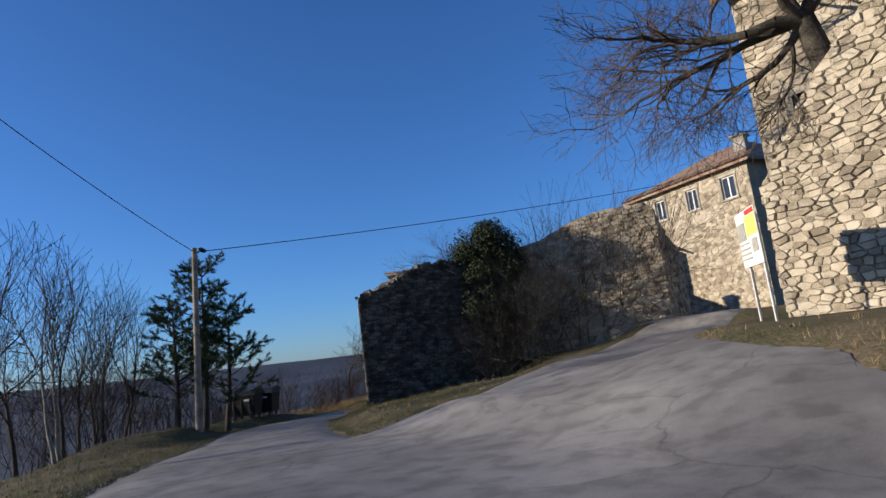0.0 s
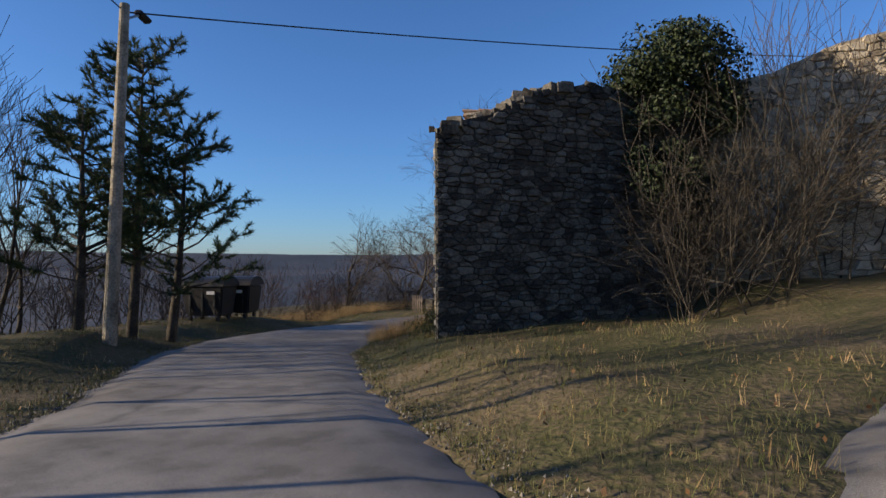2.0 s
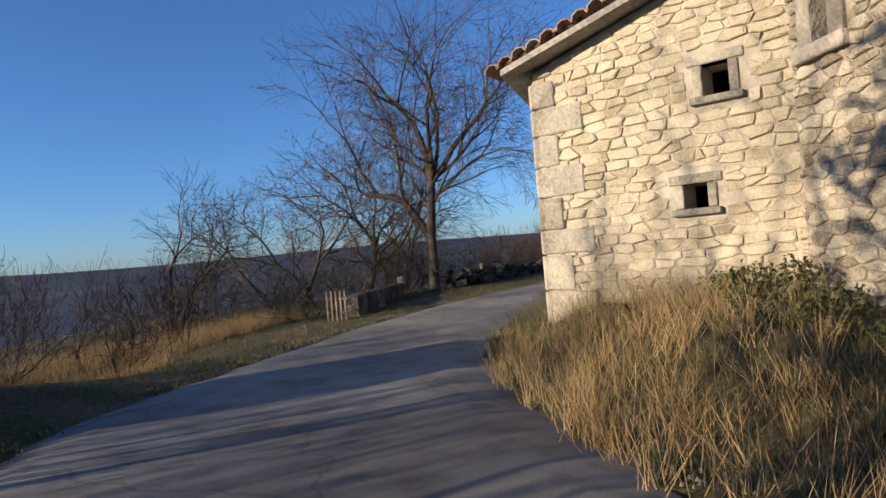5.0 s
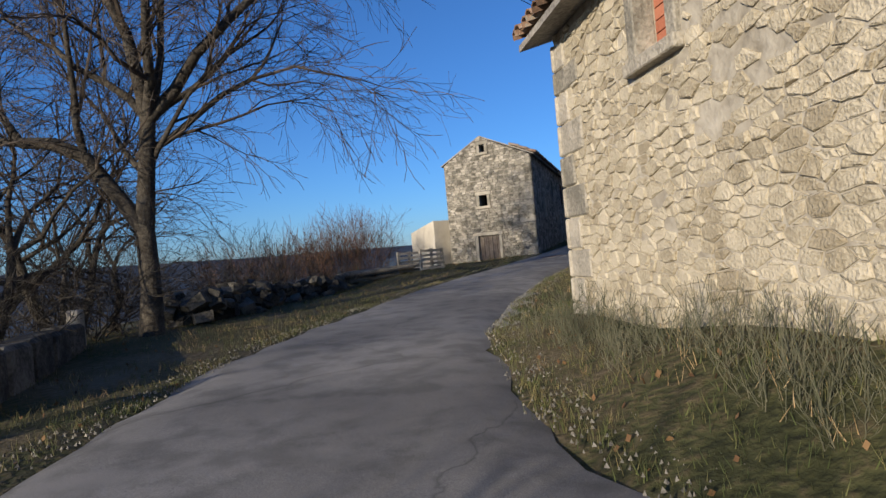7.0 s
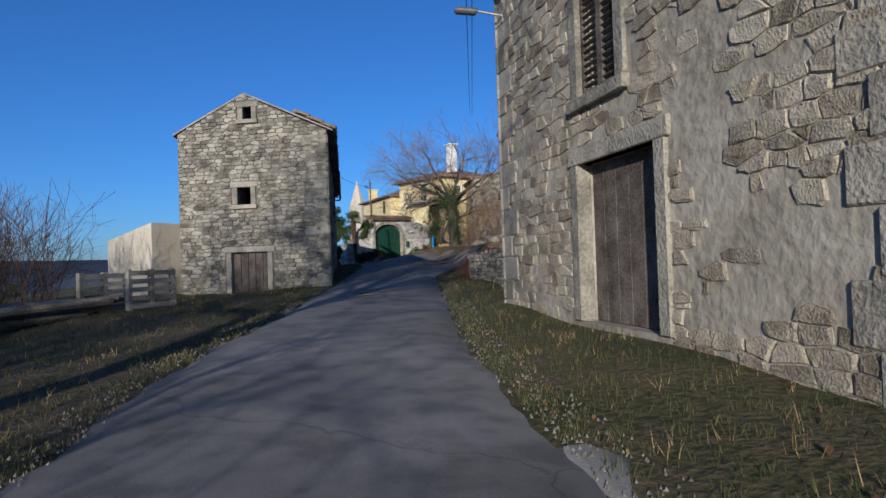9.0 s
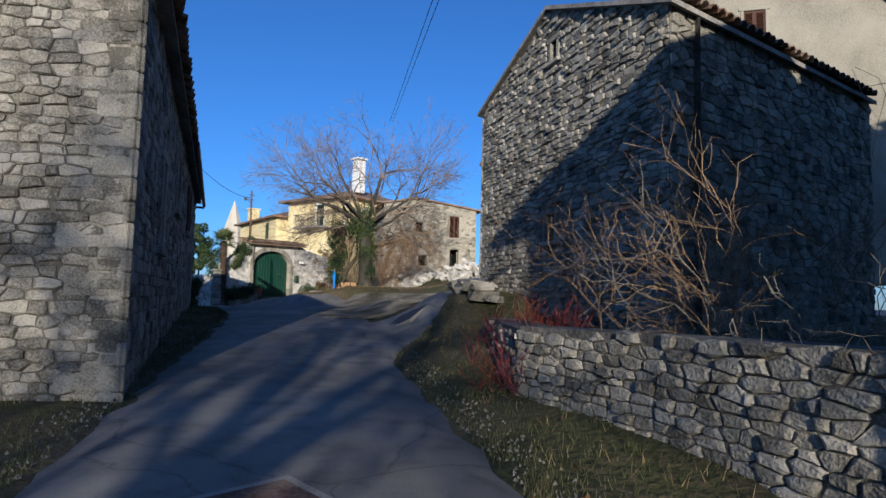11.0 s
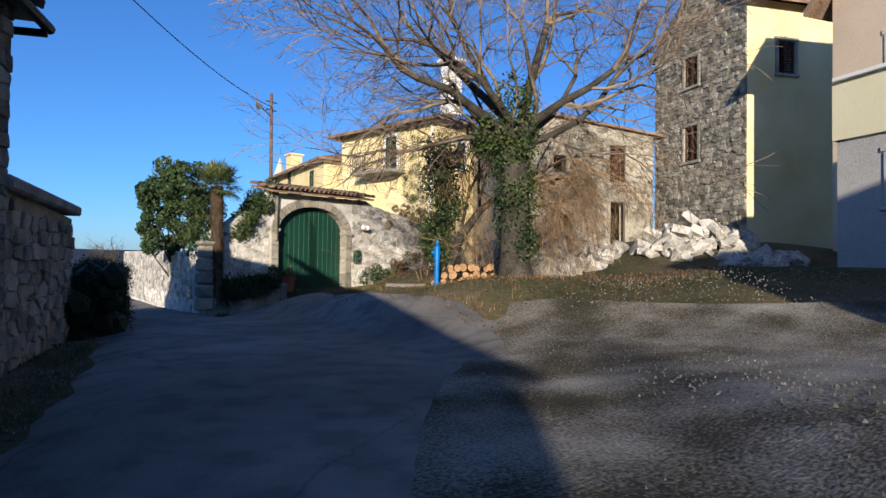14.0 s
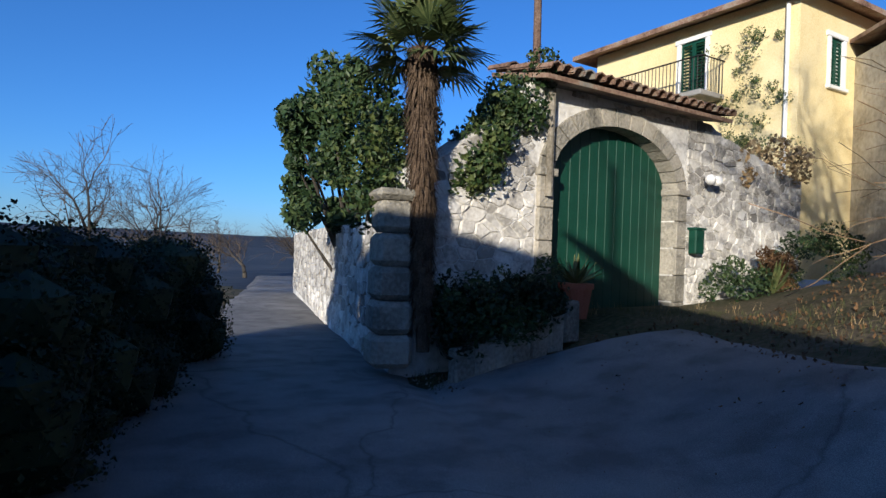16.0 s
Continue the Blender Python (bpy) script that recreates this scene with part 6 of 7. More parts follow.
# palm, magnolia and ivy over the courtyard wall
palm = thing("palm_tree", "fan palm with shaggy brown trunk behind the wall", "palm")
rs = random.Random(8)
pb0, ptop = Vector((19.5, 59.36, 3.75)), Vector((19.4, 59.46, 7.0))
bm = bmesh.new()
for k in range(7):
    cyl(bm, pb0 + (ptop - pb0) * (k / 7), pb0 + (ptop - pb0) * ((k + 1) / 7), 0.07 + 0.014 * k, 0.085 + 0.014 * k, 10)
part("trunk", bm, "fibre", palm)
v, f = [], []
for _ in range(2600):
    t = rs.uniform(0.1, 1.0)
    an = rs.uniform(0, 6.283)
    p = pb0 + (ptop - pb0) * t + Vector((math.cos(an), math.sin(an), 0)) * (0.07 + 0.1 * t)
    q = p + Vector((math.cos(an) * rs.uniform(0.03, 0.11), math.sin(an) * rs.uniform(0.03, 0.11), rs.uniform(-0.3, 0.1)))
    s = Vector((-math.sin(an), math.cos(an), 0)) * 0.012
    i = len(v)
    v += [tuple(p - s), tuple(p + s), tuple(q)]
    f.append((i, i + 1, i + 2))
mesh_part("trunk_fibre", v, f, "fibre", palm, kind="stuff")
for k in range(26):
    an = 2.4 * k
    el = -0.5 + 1.75 * (k / 25)
    d = Vector((math.cos(an) * math.cos(el), math.sin(an) * math.cos(el), math.sin(el)))
    v, f = [], []
    stalk = ptop + d * rs.uniform(0.3, 0.42)
    sd = d.cross(Vector((0, 0, 1))).normalized()
    up = sd.cross(d)
    i = len(v)
    v += [tuple(ptop - sd * 0.015), tuple(ptop + sd * 0.015), tuple(stalk + sd * 0.012), tuple(stalk - sd * 0.012)]
    f.append((i, i + 1, i + 2, i + 3))
    for j in range(22):
        a = -2.0 + 4.0 * j / 21
        e = (d * math.cos(a) + sd * math.sin(a) + up * 0.12 * math.cos(a)).normalized()
        ln = 0.5 * (0.75 + 0.25 * math.cos(a)) * rs.uniform(0.9, 1.05)
        w_ = up.cross(e).normalized() * 0.022
        mid, tip = stalk + e * ln * 0.6, stalk + e * ln - Vector((0, 0, rs.uniform(0.02, 0.12)))
        i = len(v)
        v += [tuple(stalk), tuple(mid - w_ + up * 0.01), tuple(tip), tuple(mid + w_ + up * 0.01)]
        f.append((i, i + 1, i + 2, i + 3))
    mesh_part("frond", v, f, "palm", palm)


def shrub(label, cs, n, size, seed, material="shrub", name="evergreen_shrub", group="", long=1.3, stem=None):
    rs = random.Random(seed)
    root = thing(name, label, "shrub", group)
    v, f = leaf_cloud(cs, n, size, rs, 0.3, long)
    mesh_part("leaves", v, f, material, root, kind="stuff")
    if stem:
        segs = []
        for c, r in cs[:12]:
            p, q = Vector(stem), Vector(c)
            m = (p + q) / 2 + Vector((rs.uniform(-0.1, 0.1), rs.uniform(-0.1, 0.1), 0.1))
            segs += [(p, m, 0.05, 0.035), (m, q, 0.035, 0.012)]
        v, f = tubes(segs, 5)
        mesh_part("growth", v, f, "bark", root, kind="stuff")
    return root


rs = random.Random(12)
cs = []
while len(cs) < 56:
    a, b, c = rs.uniform(-1, 1), rs.uniform(-1, 1), rs.uniform(-1, 1)
    if a * a + b * b + c * c < 1 + 0.25 * rs.random():
        cs.append(((19.65 + 1.5 * a + 0.3 * c, 65.0 + 1.2 * b, 6.75 + 1.55 * c), rs.uniform(0.16, 0.42)))
shrub("glossy dark evergreen tree over the boundary wall", cs, 15000, 0.12, 1, name="evergreen_tree", stem=(20.2, 65.3, 3.6))
cs = [(tuple(pn.p(0.5 + 1.3 * q, 5.7 + 1.3 * q + rs.uniform(-0.35, 0.3), rs.uniform(-0.35, 0.12))), rs.uniform(0.18, 0.36)) for q in [k / 25 for k in range(26)]]
shrub("ivy spilling over the whitewashed wall", cs, 8500, 0.075, 2, "ivy", "ivy", long=1.0)
cs = [(tuple(pn.p(rs.uniform(-0.7, 0.6), rs.uniform(5.2, 6.6), rs.uniform(-1.2, -0.3))), rs.uniform(0.25, 0.4)) for _ in range(18)]
shrub("dusty ivy and yellowing creeper at the wall corner", cs, 4000, 0.075, 22, "ivy", "ivy", long=1.0)
cs = [(tuple(pn.p(rs.uniform(6.7, 9.2), rs.uniform(6.4, 7.1), rs.uniform(-0.4, 0.25))), rs.uniform(0.15, 0.3)) for _ in range(16)]
shrub("straggling creeper along the wall top", cs, 1500, 0.09, 3, "drygrass", "creeper", long=1.0)
cs = [(tuple(py_.p(5.3 + rs.gauss(0, 0.45), 6.4 + 4.2 * rs.random() ** 1.3, rs.uniform(0.05, 0.25))), rs.uniform(0.12, 0.3)) for _ in range(60)]
shrub("yellow-green climber on the yellow house", cs, 4200, 0.06, 4, "palm", "creeper", long=1.0)
for k, (u, o, h, m) in enumerate(((6.0, 0.5, 0.6, "shrub"), (6.9, 0.6, 0.8, "leaves"), (7.6, 0.7, 1.0, "shrub"), (8.5, 1.0, 1.1, "ivy"), (0.9, 0.35, 0.7, "hedgeleaf"), (1.35, 0.35, 0.65, "ivy"), (0.35, 0.4, 0.7, "hedgeleaf"), (0.65, 0.5, 0.5, "ivy"), (1.15, 0.5, 0.5, "hedgeleaf"), (0.1, 0.45, 0.6, "ivy"))):
    c = pn.p(u, 0, o)
    z = gz(c.x, c.y) + (0.3 if u < 2 else 0)
    cs = [((c.x + rs.uniform(-0.35, 0.35), c.y + rs.uniform(-0.35, 0.35), z + rs.uniform(0.1, h)), rs.uniform(0.15, 0.3)) for _ in range(9)]
    shrub("garden shrub at the foot of the courtyard wall", cs, 1300, 0.055, 40 + k, m, group="shrubs by the gate")
bed = thing("planter_wall", "low mossy stone planter edge along the courtyard wall", "planter")
for k in range(7):
    bm = bmesh.new()
    c = pn.p(0.15 + 0.27 * k, 0, 0.66)
    box(bm, (0, 0, 0), (0.27, 0.16, 0.5), Matrix.Translation((c.x, c.y, gz(c.x, c.y) + 0.12)) @ pn.m.to_3x3().to_4x4() @ Matrix.Rotation(0.02 * (k % 3 - 1), 4, "Y"), 0.025)
    part("stone", bm, "quoin", bed)
# dark hedge and wall on the near side of the lane
cs = [((15.8 + 0.05 * k + rs.uniform(-0.35, 0.3), 54.0 + 0.3 * k + rs.uniform(-0.3, 0.3), 3.45 + rs.uniform(0, 1.2)), rs.uniform(0.3, 0.45)) for k in range(28) for _ in (0, 1, 2, 3)]
hedge_root = shrub("dense dark clipped hedge along the lane", cs, 80000, 0.036, 60, "hedgeleaf", "hedge", long=1.0)
bm = bmesh.new()
for c, r in cs:
    bmesh.ops.create_icosphere(bm, subdivisions=1, radius=r * 0.72, matrix=Matrix.Translation(c))
part("inner_growth", bm, "hedgeleaf", hedge_root, kind="stuff")
# evergreen shifted and widened out of view to cast shade on the lane wall
ev = []
for _ in range(150):
    q = rs.random()
    ev.append(((13.2 + rs.uniform(-0.7, 0.7) * (1 - 0.4 * q), 56.0 + rs.uniform(-1.7, 1.7) * (1 - 0.45 * q), 4.4 + 3.2 * q), rs.uniform(0.3, 0.5)))
shrub("dark evergreen tree placed out of view to shade the lane wall", ev, 34000, 0.08, 61, "hedgeleaf", "evergreen_tree", stem=(13.5, 56.2, 3.4))
nearw = thing("boundary_wall", "dark stone yard wall beyond the gabled house", "wall")
pw = Plane((14.3, 50.2), (15.4, 54.2))
w = wall_panel(pw, 2.8, [(0, 5.7), (pw.length, 5.6)], [], 0.45, "mortar", nearw)
face_stones(pw, 3.2, [(0, 5.6), (pw.length, 5.5)], [], w, 151, limit=90)
bm = bmesh.new()
box(bm, (0, 0, 0), (pw.length + 0.2, 0.7, 0.16), Matrix.Translation(pw.p(pw.length / 2, 5.74, -0.22)) @ pw.m.to_3x3().to_4x4(), 0.03)
part("coping", bm, "greytile", nearw)
bare_tree("leafless orchard tree beyond the lane", (19.6, 96, gz(19.6, 96)), 71, 2.0, 0.15, 4, 4.0, 0.2, 0.05, 0.0)
for k, (x, y) in enumerate(((16.6, 86), (22.4, 90), (23.6, 98), (18.0, 103))):
    bare_tree("leafless tree beside the far lane", (x, y, gz(x, y) - 0.1), 180 + k, 1.8, 0.1, 3, 4.2, 0.2, 0.05, 0.0)
bare_tree("leafless tree behind the hedge", (14.0, 74, gz(14, 74)), 72, 2.1, 0.12, 4, 4.0, 0.18, 0.08, 0.0)
bare_tree("leafless tree behind the hedge", (15.5, 80, gz(15.5, 80)), 73, 2.0, 0.12, 4, 4.0, 0.18, 0.08, 0.0)
woods = thing("woods", "far dark line of pines beyond the fields", "trees", kind="stuff")
rs = random.Random(19)
cs = []
for k in range(70):
    x, y = -46 + 44 * rs.random(), 96 + 26 * rs.random()
    h = rs.uniform(3.0, 7.0)
    for j in range(9):
        t = rs.uniform(0.1, 1)
        cs.append(((x + rs.gauss(0, 0.5), y + rs.gauss(0, 0.5), gz(x, y) + h * t), (1.25 - t) * h * 0.28 + 0.2))
v, f = leaf_cloud(cs, 16000, 0.5, rs)
mesh_part("foliage", v, f, "needle", woods, kind="stuff")
# shrubs over the retaining wall
for k, (x, y, ln, tw) in enumerate(((10.5, 28.8, 1.05, "creepertwig"), (10.3, 28.2, 0.9, "palebark"), (10.8, 29.3, 0.95, "creepertwig"), (11.2, 30.1, 0.8, "creepertwig"), (10.9, 29.0, 1.0, "creepertwig"))):
    bare_bush("tall straggling shrub on the retaining wall", (x, y, 0), 140 + k, 3, ln * 1.25, 0.006, 3, 2.3, 0.16, 0.3, 0.1, twig=tw, width=0.45, name="vine_shrub", group="shrubs on the wall")
for k, (x, y, ln) in enumerate(((11.0, 31.4, 0.42), (11.9, 32.3, 0.5), (11.6, 31.3, 0.5), (12.6, 32.2, 0.45))):
    bare_bush("red-stemmed leafless dogwood shrub on the verge", (x, y, 0), 150 + k, 44, ln, 0.0055, 1, 5.0, 0.7, 0.14, 0.06, twig="redtwig", width=0.4, name="red_shrub", group="red-stemmed shrubs")
bare_bush("clump of dry straw-coloured grass on the wall top", (11.0, 30.9, 0), 160, 60, 0.3, 0.004, 1, 3.0, 0.8, 0.2, -0.05, twig="drygrass", width=0.25, name="grass_clump", group="")
for k, (x, y) in enumerate(((-3, 24), (-2.2, 27), (-1.6, 30), (-0.8, 33.5), (-5, 25.5), (-4, 29), (-3, 33), (-1.8, 37))):
    bare_bush("dark leafless scrub behind the tumbled wall", (x, y, 0), 320 + k, 14, 1.25, 0.013, 2, 3.6, 0.4, 0.18, 0.06, twig="bark", width=1.0, group="dark scrub")
# weeds at the foot of the roadside walls
for k in range(20):
    c = p_ax.p(0.4 + 0.4 * k, 0, 0.3 + 0.35 * rs.random())
    bare_bush("low grey-green weed at the wall foot", (c.x, c.y, 0), 170 + k, 30, 0.22 + 0.12 * rs.random(), 0.003, 1, 4.2, 0.3, 0.15, 0.12, twig="sage", width=0.24, name="weed", group="weeds at the wall foot")
for k in range(7):
    c = pb.p(0.2 + 0.75 * k, 0, 0.55 + 0.3 * rs.random())
    z = gz(c.x, c.y)
    cs = [((c.x + rs.uniform(-0.4, 0.4), c.y + rs.uniform(-0.4, 0.4), z + rs.uniform(0.0, 0.35)), rs.uniform(0.12, 0.25)) for _ in range(10)]
    shrub("low bramble and weeds at the foot of the house wall", cs, 900, 0.045, 240 + k, "bramble", "bramble", "brambles at the wall foot")


# ---- ground cover ----
def seg_dist(x, y, line):
    best = np.full(x.shape, 1e9)
    for (ax_, ay), (bx, by) in zip([q[:2] for q in line], [q[:2] for q in line[1:]]):
        dx, dy = bx - ax_, by - ay
        t = np.clip(((x - ax_) * dx + (y - ay) * dy) / (dx * dx + dy * dy), 0, 1)
        best = np.minimum(best, np.hypot(x - ax_ - t * dx, y - ay - t * dy))
    return best


def scatter(n, lo, hi, seed, bend=1.6):
    """Points beside the road, thicker near its edge."""
    g = np.random.default_rng(seed)
    pts = np.array([q[:2] for q in ROAD[2:22]], float)
    hw = np.array(HALF[2:22])
    ln = np.hypot(*np.diff(pts, axis=0).T)
    cum = np.r_[0, np.cumsum(ln)]
    s = g.uniform(0, cum[-1], n)
    i = np.clip(np.searchsorted(cum, s) - 1, 0, len(ln) - 1)
    t = (s - cum[i]) / ln[i]
    d = (pts[i + 1] - pts[i]) / ln[i][:, None]
    p = pts[i] + d * (t * ln[i])[:, None]
    h = hw[i] + (hw[i + 1] - hw[i]) * t
    off = (h + lo + (hi - lo) * g.uniform(0, 1, n) ** bend) * np.where(g.uniform(0, 1, n) < 0.5, -1, 1)
    x, y = p[:, 0] + d[:, 1] * off, p[:, 1] - d[:, 0] * off
    keep = (inside(x, y) < 0.12) & (seg_dist(x, y, ROAD) > 1.5) & (seg_dist(x, y, LANE) > 1.2) & (seg_dist(x, y, [(12.6, 39.0), (16, 41), (20, 43), (25.4, 45)]) > 2.0)
    x, y = x[keep], y[keep]
    return x, y, ground_z(x, y), g


def tufts(name, label, n, lo, hi, seed, height, material, blades=6, bend=1.6, pts=None, wide=0.0022):
    x, y, z, g = scatter(n, lo, hi, seed, bend) if pts is None else pts
    m = len(x) * blades
    X, Y, Z = (np.repeat(q, blades) for q in (x, y, z))
    a, h = g.uniform(0, 6.283, m), g.uniform(0.4, 1.0, m) * height
    ox, oy, w = X + g.normal(0, 0.05, m), Y + g.normal(0, 0.05, m), wide * (1 + g.uniform(0, 1, m))
    lx, ly = g.normal(0, 0.45, m) * h, g.normal(0, 0.45, m) * h
    v = np.stack([np.stack([ox - np.cos(a) * w, oy - np.sin(a) * w, Z - 0.03], 1), np.stack([ox + np.cos(a) * w, oy + np.sin(a) * w, Z - 0.03], 1), np.stack([ox + lx, oy + ly, Z + h], 1)], 1).reshape(-1, 3)
    f = np.arange(3 * m).reshape(-1, 3)
    return tagged(mesh_part(name, v.tolist(), f.tolist(), material), label, "grass", kind="stuff")


tufts("grass", "short green winter grass on the verges", 26000, 0.0, 4.5, 1, 0.1, "grass", 8)
tufts("grass", "dry straw-coloured grass on the banks", 3800, 0.3, 5.0, 2, 0.15, "drygrass", 6, 1.0)
g = np.random.default_rng(5)
x = np.r_[g.uniform(-11, -4.5, 1500), g.uniform(2.2, 6.5, 900)]
y = np.r_[g.uniform(6.5, 12.5, 1500), g.uniform(0.5, 6.0, 900)]
k_ = seg_dist(x, y, ROAD) > 2.0
x, y = x[k_], y[k_]
tufts("tall_grass", "tall dry grass on the valley edge and wall bank", 0, 0, 0, 3, 0.5, "drygrass", 12, pts=(x, y, ground_z(x, y), g))
# fallen leaves and roadside gravel
x, y, z, g = scatter(4000, 0.0, 4.0, 7, 1.2)
gx2 = g.uniform(19.5, 27, 5000)
gy2 = g.uniform(48, 59, 5000)
x, y = np.r_[x, gx2], np.r_[y, gy2]
z = ground_z(x, y)
v, f = [], []
for a, b, c in zip(x, y, z):
    s, an = g.uniform(0.011, 0.024), g.uniform(0, 6.28)
    e, h = Vector((math.cos(an) * s, math.sin(an) * s, g.uniform(-0.015, 0.015))), Vector((-math.sin(an) * s * 0.7, math.cos(an) * s * 0.7, g.uniform(0, 0.03)))
    o = Vector((a, b, c + 0.03))
    i = len(v)
    v += [tuple(o - e), tuple(o + h), tuple(o + e), tuple(o - h)]
    f.append((i, i + 1, i + 2, i + 3))
tagged(mesh_part("fallen_leaves", v, f, "leaves"), "dry brown fallen leaves on the grass", "leaves", kind="stuff")
x, y, z, g = scatter(12000, -0.15, 0.35, 9, 1.0)
cx2, cy2 = g.uniform(13, 26, 60000), g.uniform(39.5, 49.5, 60000)
band = np.exp(-(seg_dist(cx2, cy2, [(14.8, 40.7), (17.4, 41.2), (20.0, 42.3), (22.5, 43.6)]) / 0.55) ** 2)
kk = (inside(cx2, cy2) > 0.05) & (seg_dist(cx2, cy2, ROAD) > 1.7) & (seg_dist(cx2, cy2, BRANCH) > 1.3) & (g.uniform(0, 1, 60000) < 0.12 + 0.88 * band)
kk &= seg_dist(cx2, cy2, YARD) < 2.3
fx2, fy2 = g.normal(0, 0.3, 9000), g.uniform(0, 1, 9000)
bx, by = 14.6 + 7.0 * fy2 - 0.3 * fx2, 40.6 + 2.4 * fy2 ** 1.3 + fx2 * 0.8
x, y = np.r_[x, cx2[kk], bx], np.r_[y, cy2[kk], by]
z = ground_z(x, y) + np.where(seg_dist(x, y, YARD) < 2.4, 0.085, 0.022)
v, f = [], []
for a, b, c in zip(x, y, z):
    s = g.uniform(0.007, 0.02)
    i = len(v)
    an = g.uniform(0, 6.28)
    for k in range(3):
        v.append((a + math.cos(an + 2.1 * k) * s, b + math.sin(an + 2.1 * k) * s, c - 0.02))
    v.append((a + g.uniform(-0.3, 0.3) * s, b + g.uniform(-0.3, 0.3) * s, c + s * g.uniform(0.1, 0.4)))
    f += [(i, i + 1, i + 3), (i + 1, i + 2, i + 3), (i + 2, i, i + 3)]
tagged(mesh_part("gravel", v, f, "gravel"), "loose pale gravel along the road edge and yard", "gravel", kind="stuff")

# ---- street things ----
pole = thing("street_lamp", "wooden utility pole with a street-lamp head", "lamp post")
bm = bmesh.new()
cyl(bm, (4.8, -4.8, gz(4.8, -4.8) - 0.2), (4.6, -4.5, 9.75), 0.13, 0.09, 12)
part("pole", bm, "palebark", pole)
bm = bmesh.new()
cyl(bm, (4.6, -4.5, 9.45), (4.25, -4.1, 9.75), 0.025, seg=8)
arm = part("arm", bm, "metal", pole)
bm = bmesh.new()
box(bm, (0, 0, 0), (0.2, 0.52, 0.13), Matrix.Translation((4.1, -3.95, 9.8)) @ Matrix.Rotation(0.8, 4, "Z"), 0.05)
part("lamp_head", bm, "iron", pole, "dark street-lamp head")


def cable(label, a, b, sag, r=0.012):
    root = thing("cable", label, "cable", "overhead cables")
    a, b = Vector(a), Vector(b)
    pts = [a + (b - a) * (k / 20) - Vector((0, 0, sag * 4 * (k / 20) * (1 - k / 20))) for k in range(21)]
    sd = (b - a).cross(Vector((0, 0, 1))).normalized()
    up = sd.cross(b - a).normalized()
    v = [tuple(p + (sd * math.cos(k * 1.5708) + up * math.sin(k * 1.5708)) * r) for p in pts for k in range(4)]
    f = [(4 * i + k, 4 * i + (k + 1) % 4, 4 * i + 4 + (k + 1) % 4, 4 * i + 4 + k) for i in range(20) for k in range(4)]
    mesh_part("wire", v, f, "wire", root)


cable("black overhead cable from the lamp pole", (4.6, -4.5, 9.6), (8.4, -17, 16.8), 0.4, 0.016)
cable("black overhead cable from pole to house", (4.6, -4.5, 9.6), (13.2, 17.8, 12.3), 0.2, 0.016)
cable("black overhead cable over the yard", (21.3, 60.4, 9.7), (13.97, 50.05, 9.25), 0.35)
roofpipe = thing("cable_mast", "thin metal cable mast on the gabled house roof", "mast")
bm = bmesh.new()
cyl(bm, (13.95, 50.0, 7.6), (13.97, 50.05, 9.45), 0.045, seg=8)
part("mast", bm, "metal", roofpipe)
for o in (0.0, 0.2):
    cable("black overhead cable over the lane", (28.86 + o, 57.55, 15.25), (0.96 + o, 16.5, 5.6 + 3.4), 0.0)


def bin_(label, x, y, rz):
    """A wheeled refuse container: tapered tub, domed lid, trunnions and wheels."""
    root = thing("refuse_container", label, "container", "refuse containers")
    z = gz(x, y)
    m = pose(x, y, z, 0, 0, rz)
    bm = bmesh.new()
    v = [bm.verts.new(m @ Vector(p)) for p in ((-0.58, -0.42, 0.18), (0.58, -0.42, 0.18), (0.58, 0.42, 0.18), (-0.58, 0.42, 0.18), (-0.68, -0.53, 1.08), (0.68, -0.53, 1.08), (0.68, 0.53, 1.08), (-0.68, 0.53, 1.08))]
    for q in ((3, 2, 1, 0), (4, 5, 6, 7), (0, 1, 5, 4), (1, 2, 6, 5), (2, 3, 7, 6), (3, 0, 4, 7)):
        bm.faces.new([v[i] for i in q])
    bmesh.ops.bevel(bm, geom=list(bm.edges), offset=0.04, segments=2, affect="EDGES")
    tub = part("tub", bm, "black", root)
    for k in (-0.4, 0, 0.4):
        bm = bmesh.new()
        box(bm, (k, -0.49, 0.62), (0.07, 0.05, 0.8), m, 0.01)
        part("rib", bm, "black", tub)
    vv, ff = [], []
    n = 8
    for i in range(n + 1):
        a = math.pi * i / n
        for u in (-0.72, 0.72):
            vv.append(tuple(m @ Vector((u, -math.cos(a) * 0.57, 1.1 + math.sin(a) * 0.3))))
    for i in range(n):
        ff.append((2 * i, 2 * i + 1, 2 * i + 3, 2 * i + 2))
    ff += [tuple(range(0, 2 * n + 2, 2))[::-1], tuple(range(1, 2 * n + 2, 2))]
    lid = mesh_part("lid", vv, ff, "black", root, "domed black lid")
    bm = bmesh.new()
    box(bm, (0.3, -0.545, 0.9), (0.26, 0.012, 0.1), m)
    part("sticker", bm, "white", root, "white label sticker")
    for u in (-0.45, 0.45):
        for w in (-0.36, 0.36):
            bm = bmesh.new()
            cyl(bm, m @ Vector((u - 0.03, w, 0.09)), m @ Vector((u + 0.03, w, 0.09)), 0.09, seg=12)
            part("wheel", bm, "black", root)


bin_("black wheeled refuse container with domed lid", -1.55, 0.5, 35)
bin_("black wheeled refuse container with domed lid", -2.0, 1.7, 35)

sign = thing("information_sign", "tourist information panel on two metal posts", "sign")
psn = Plane((22.75, -2.6), (23.35, -3.5))
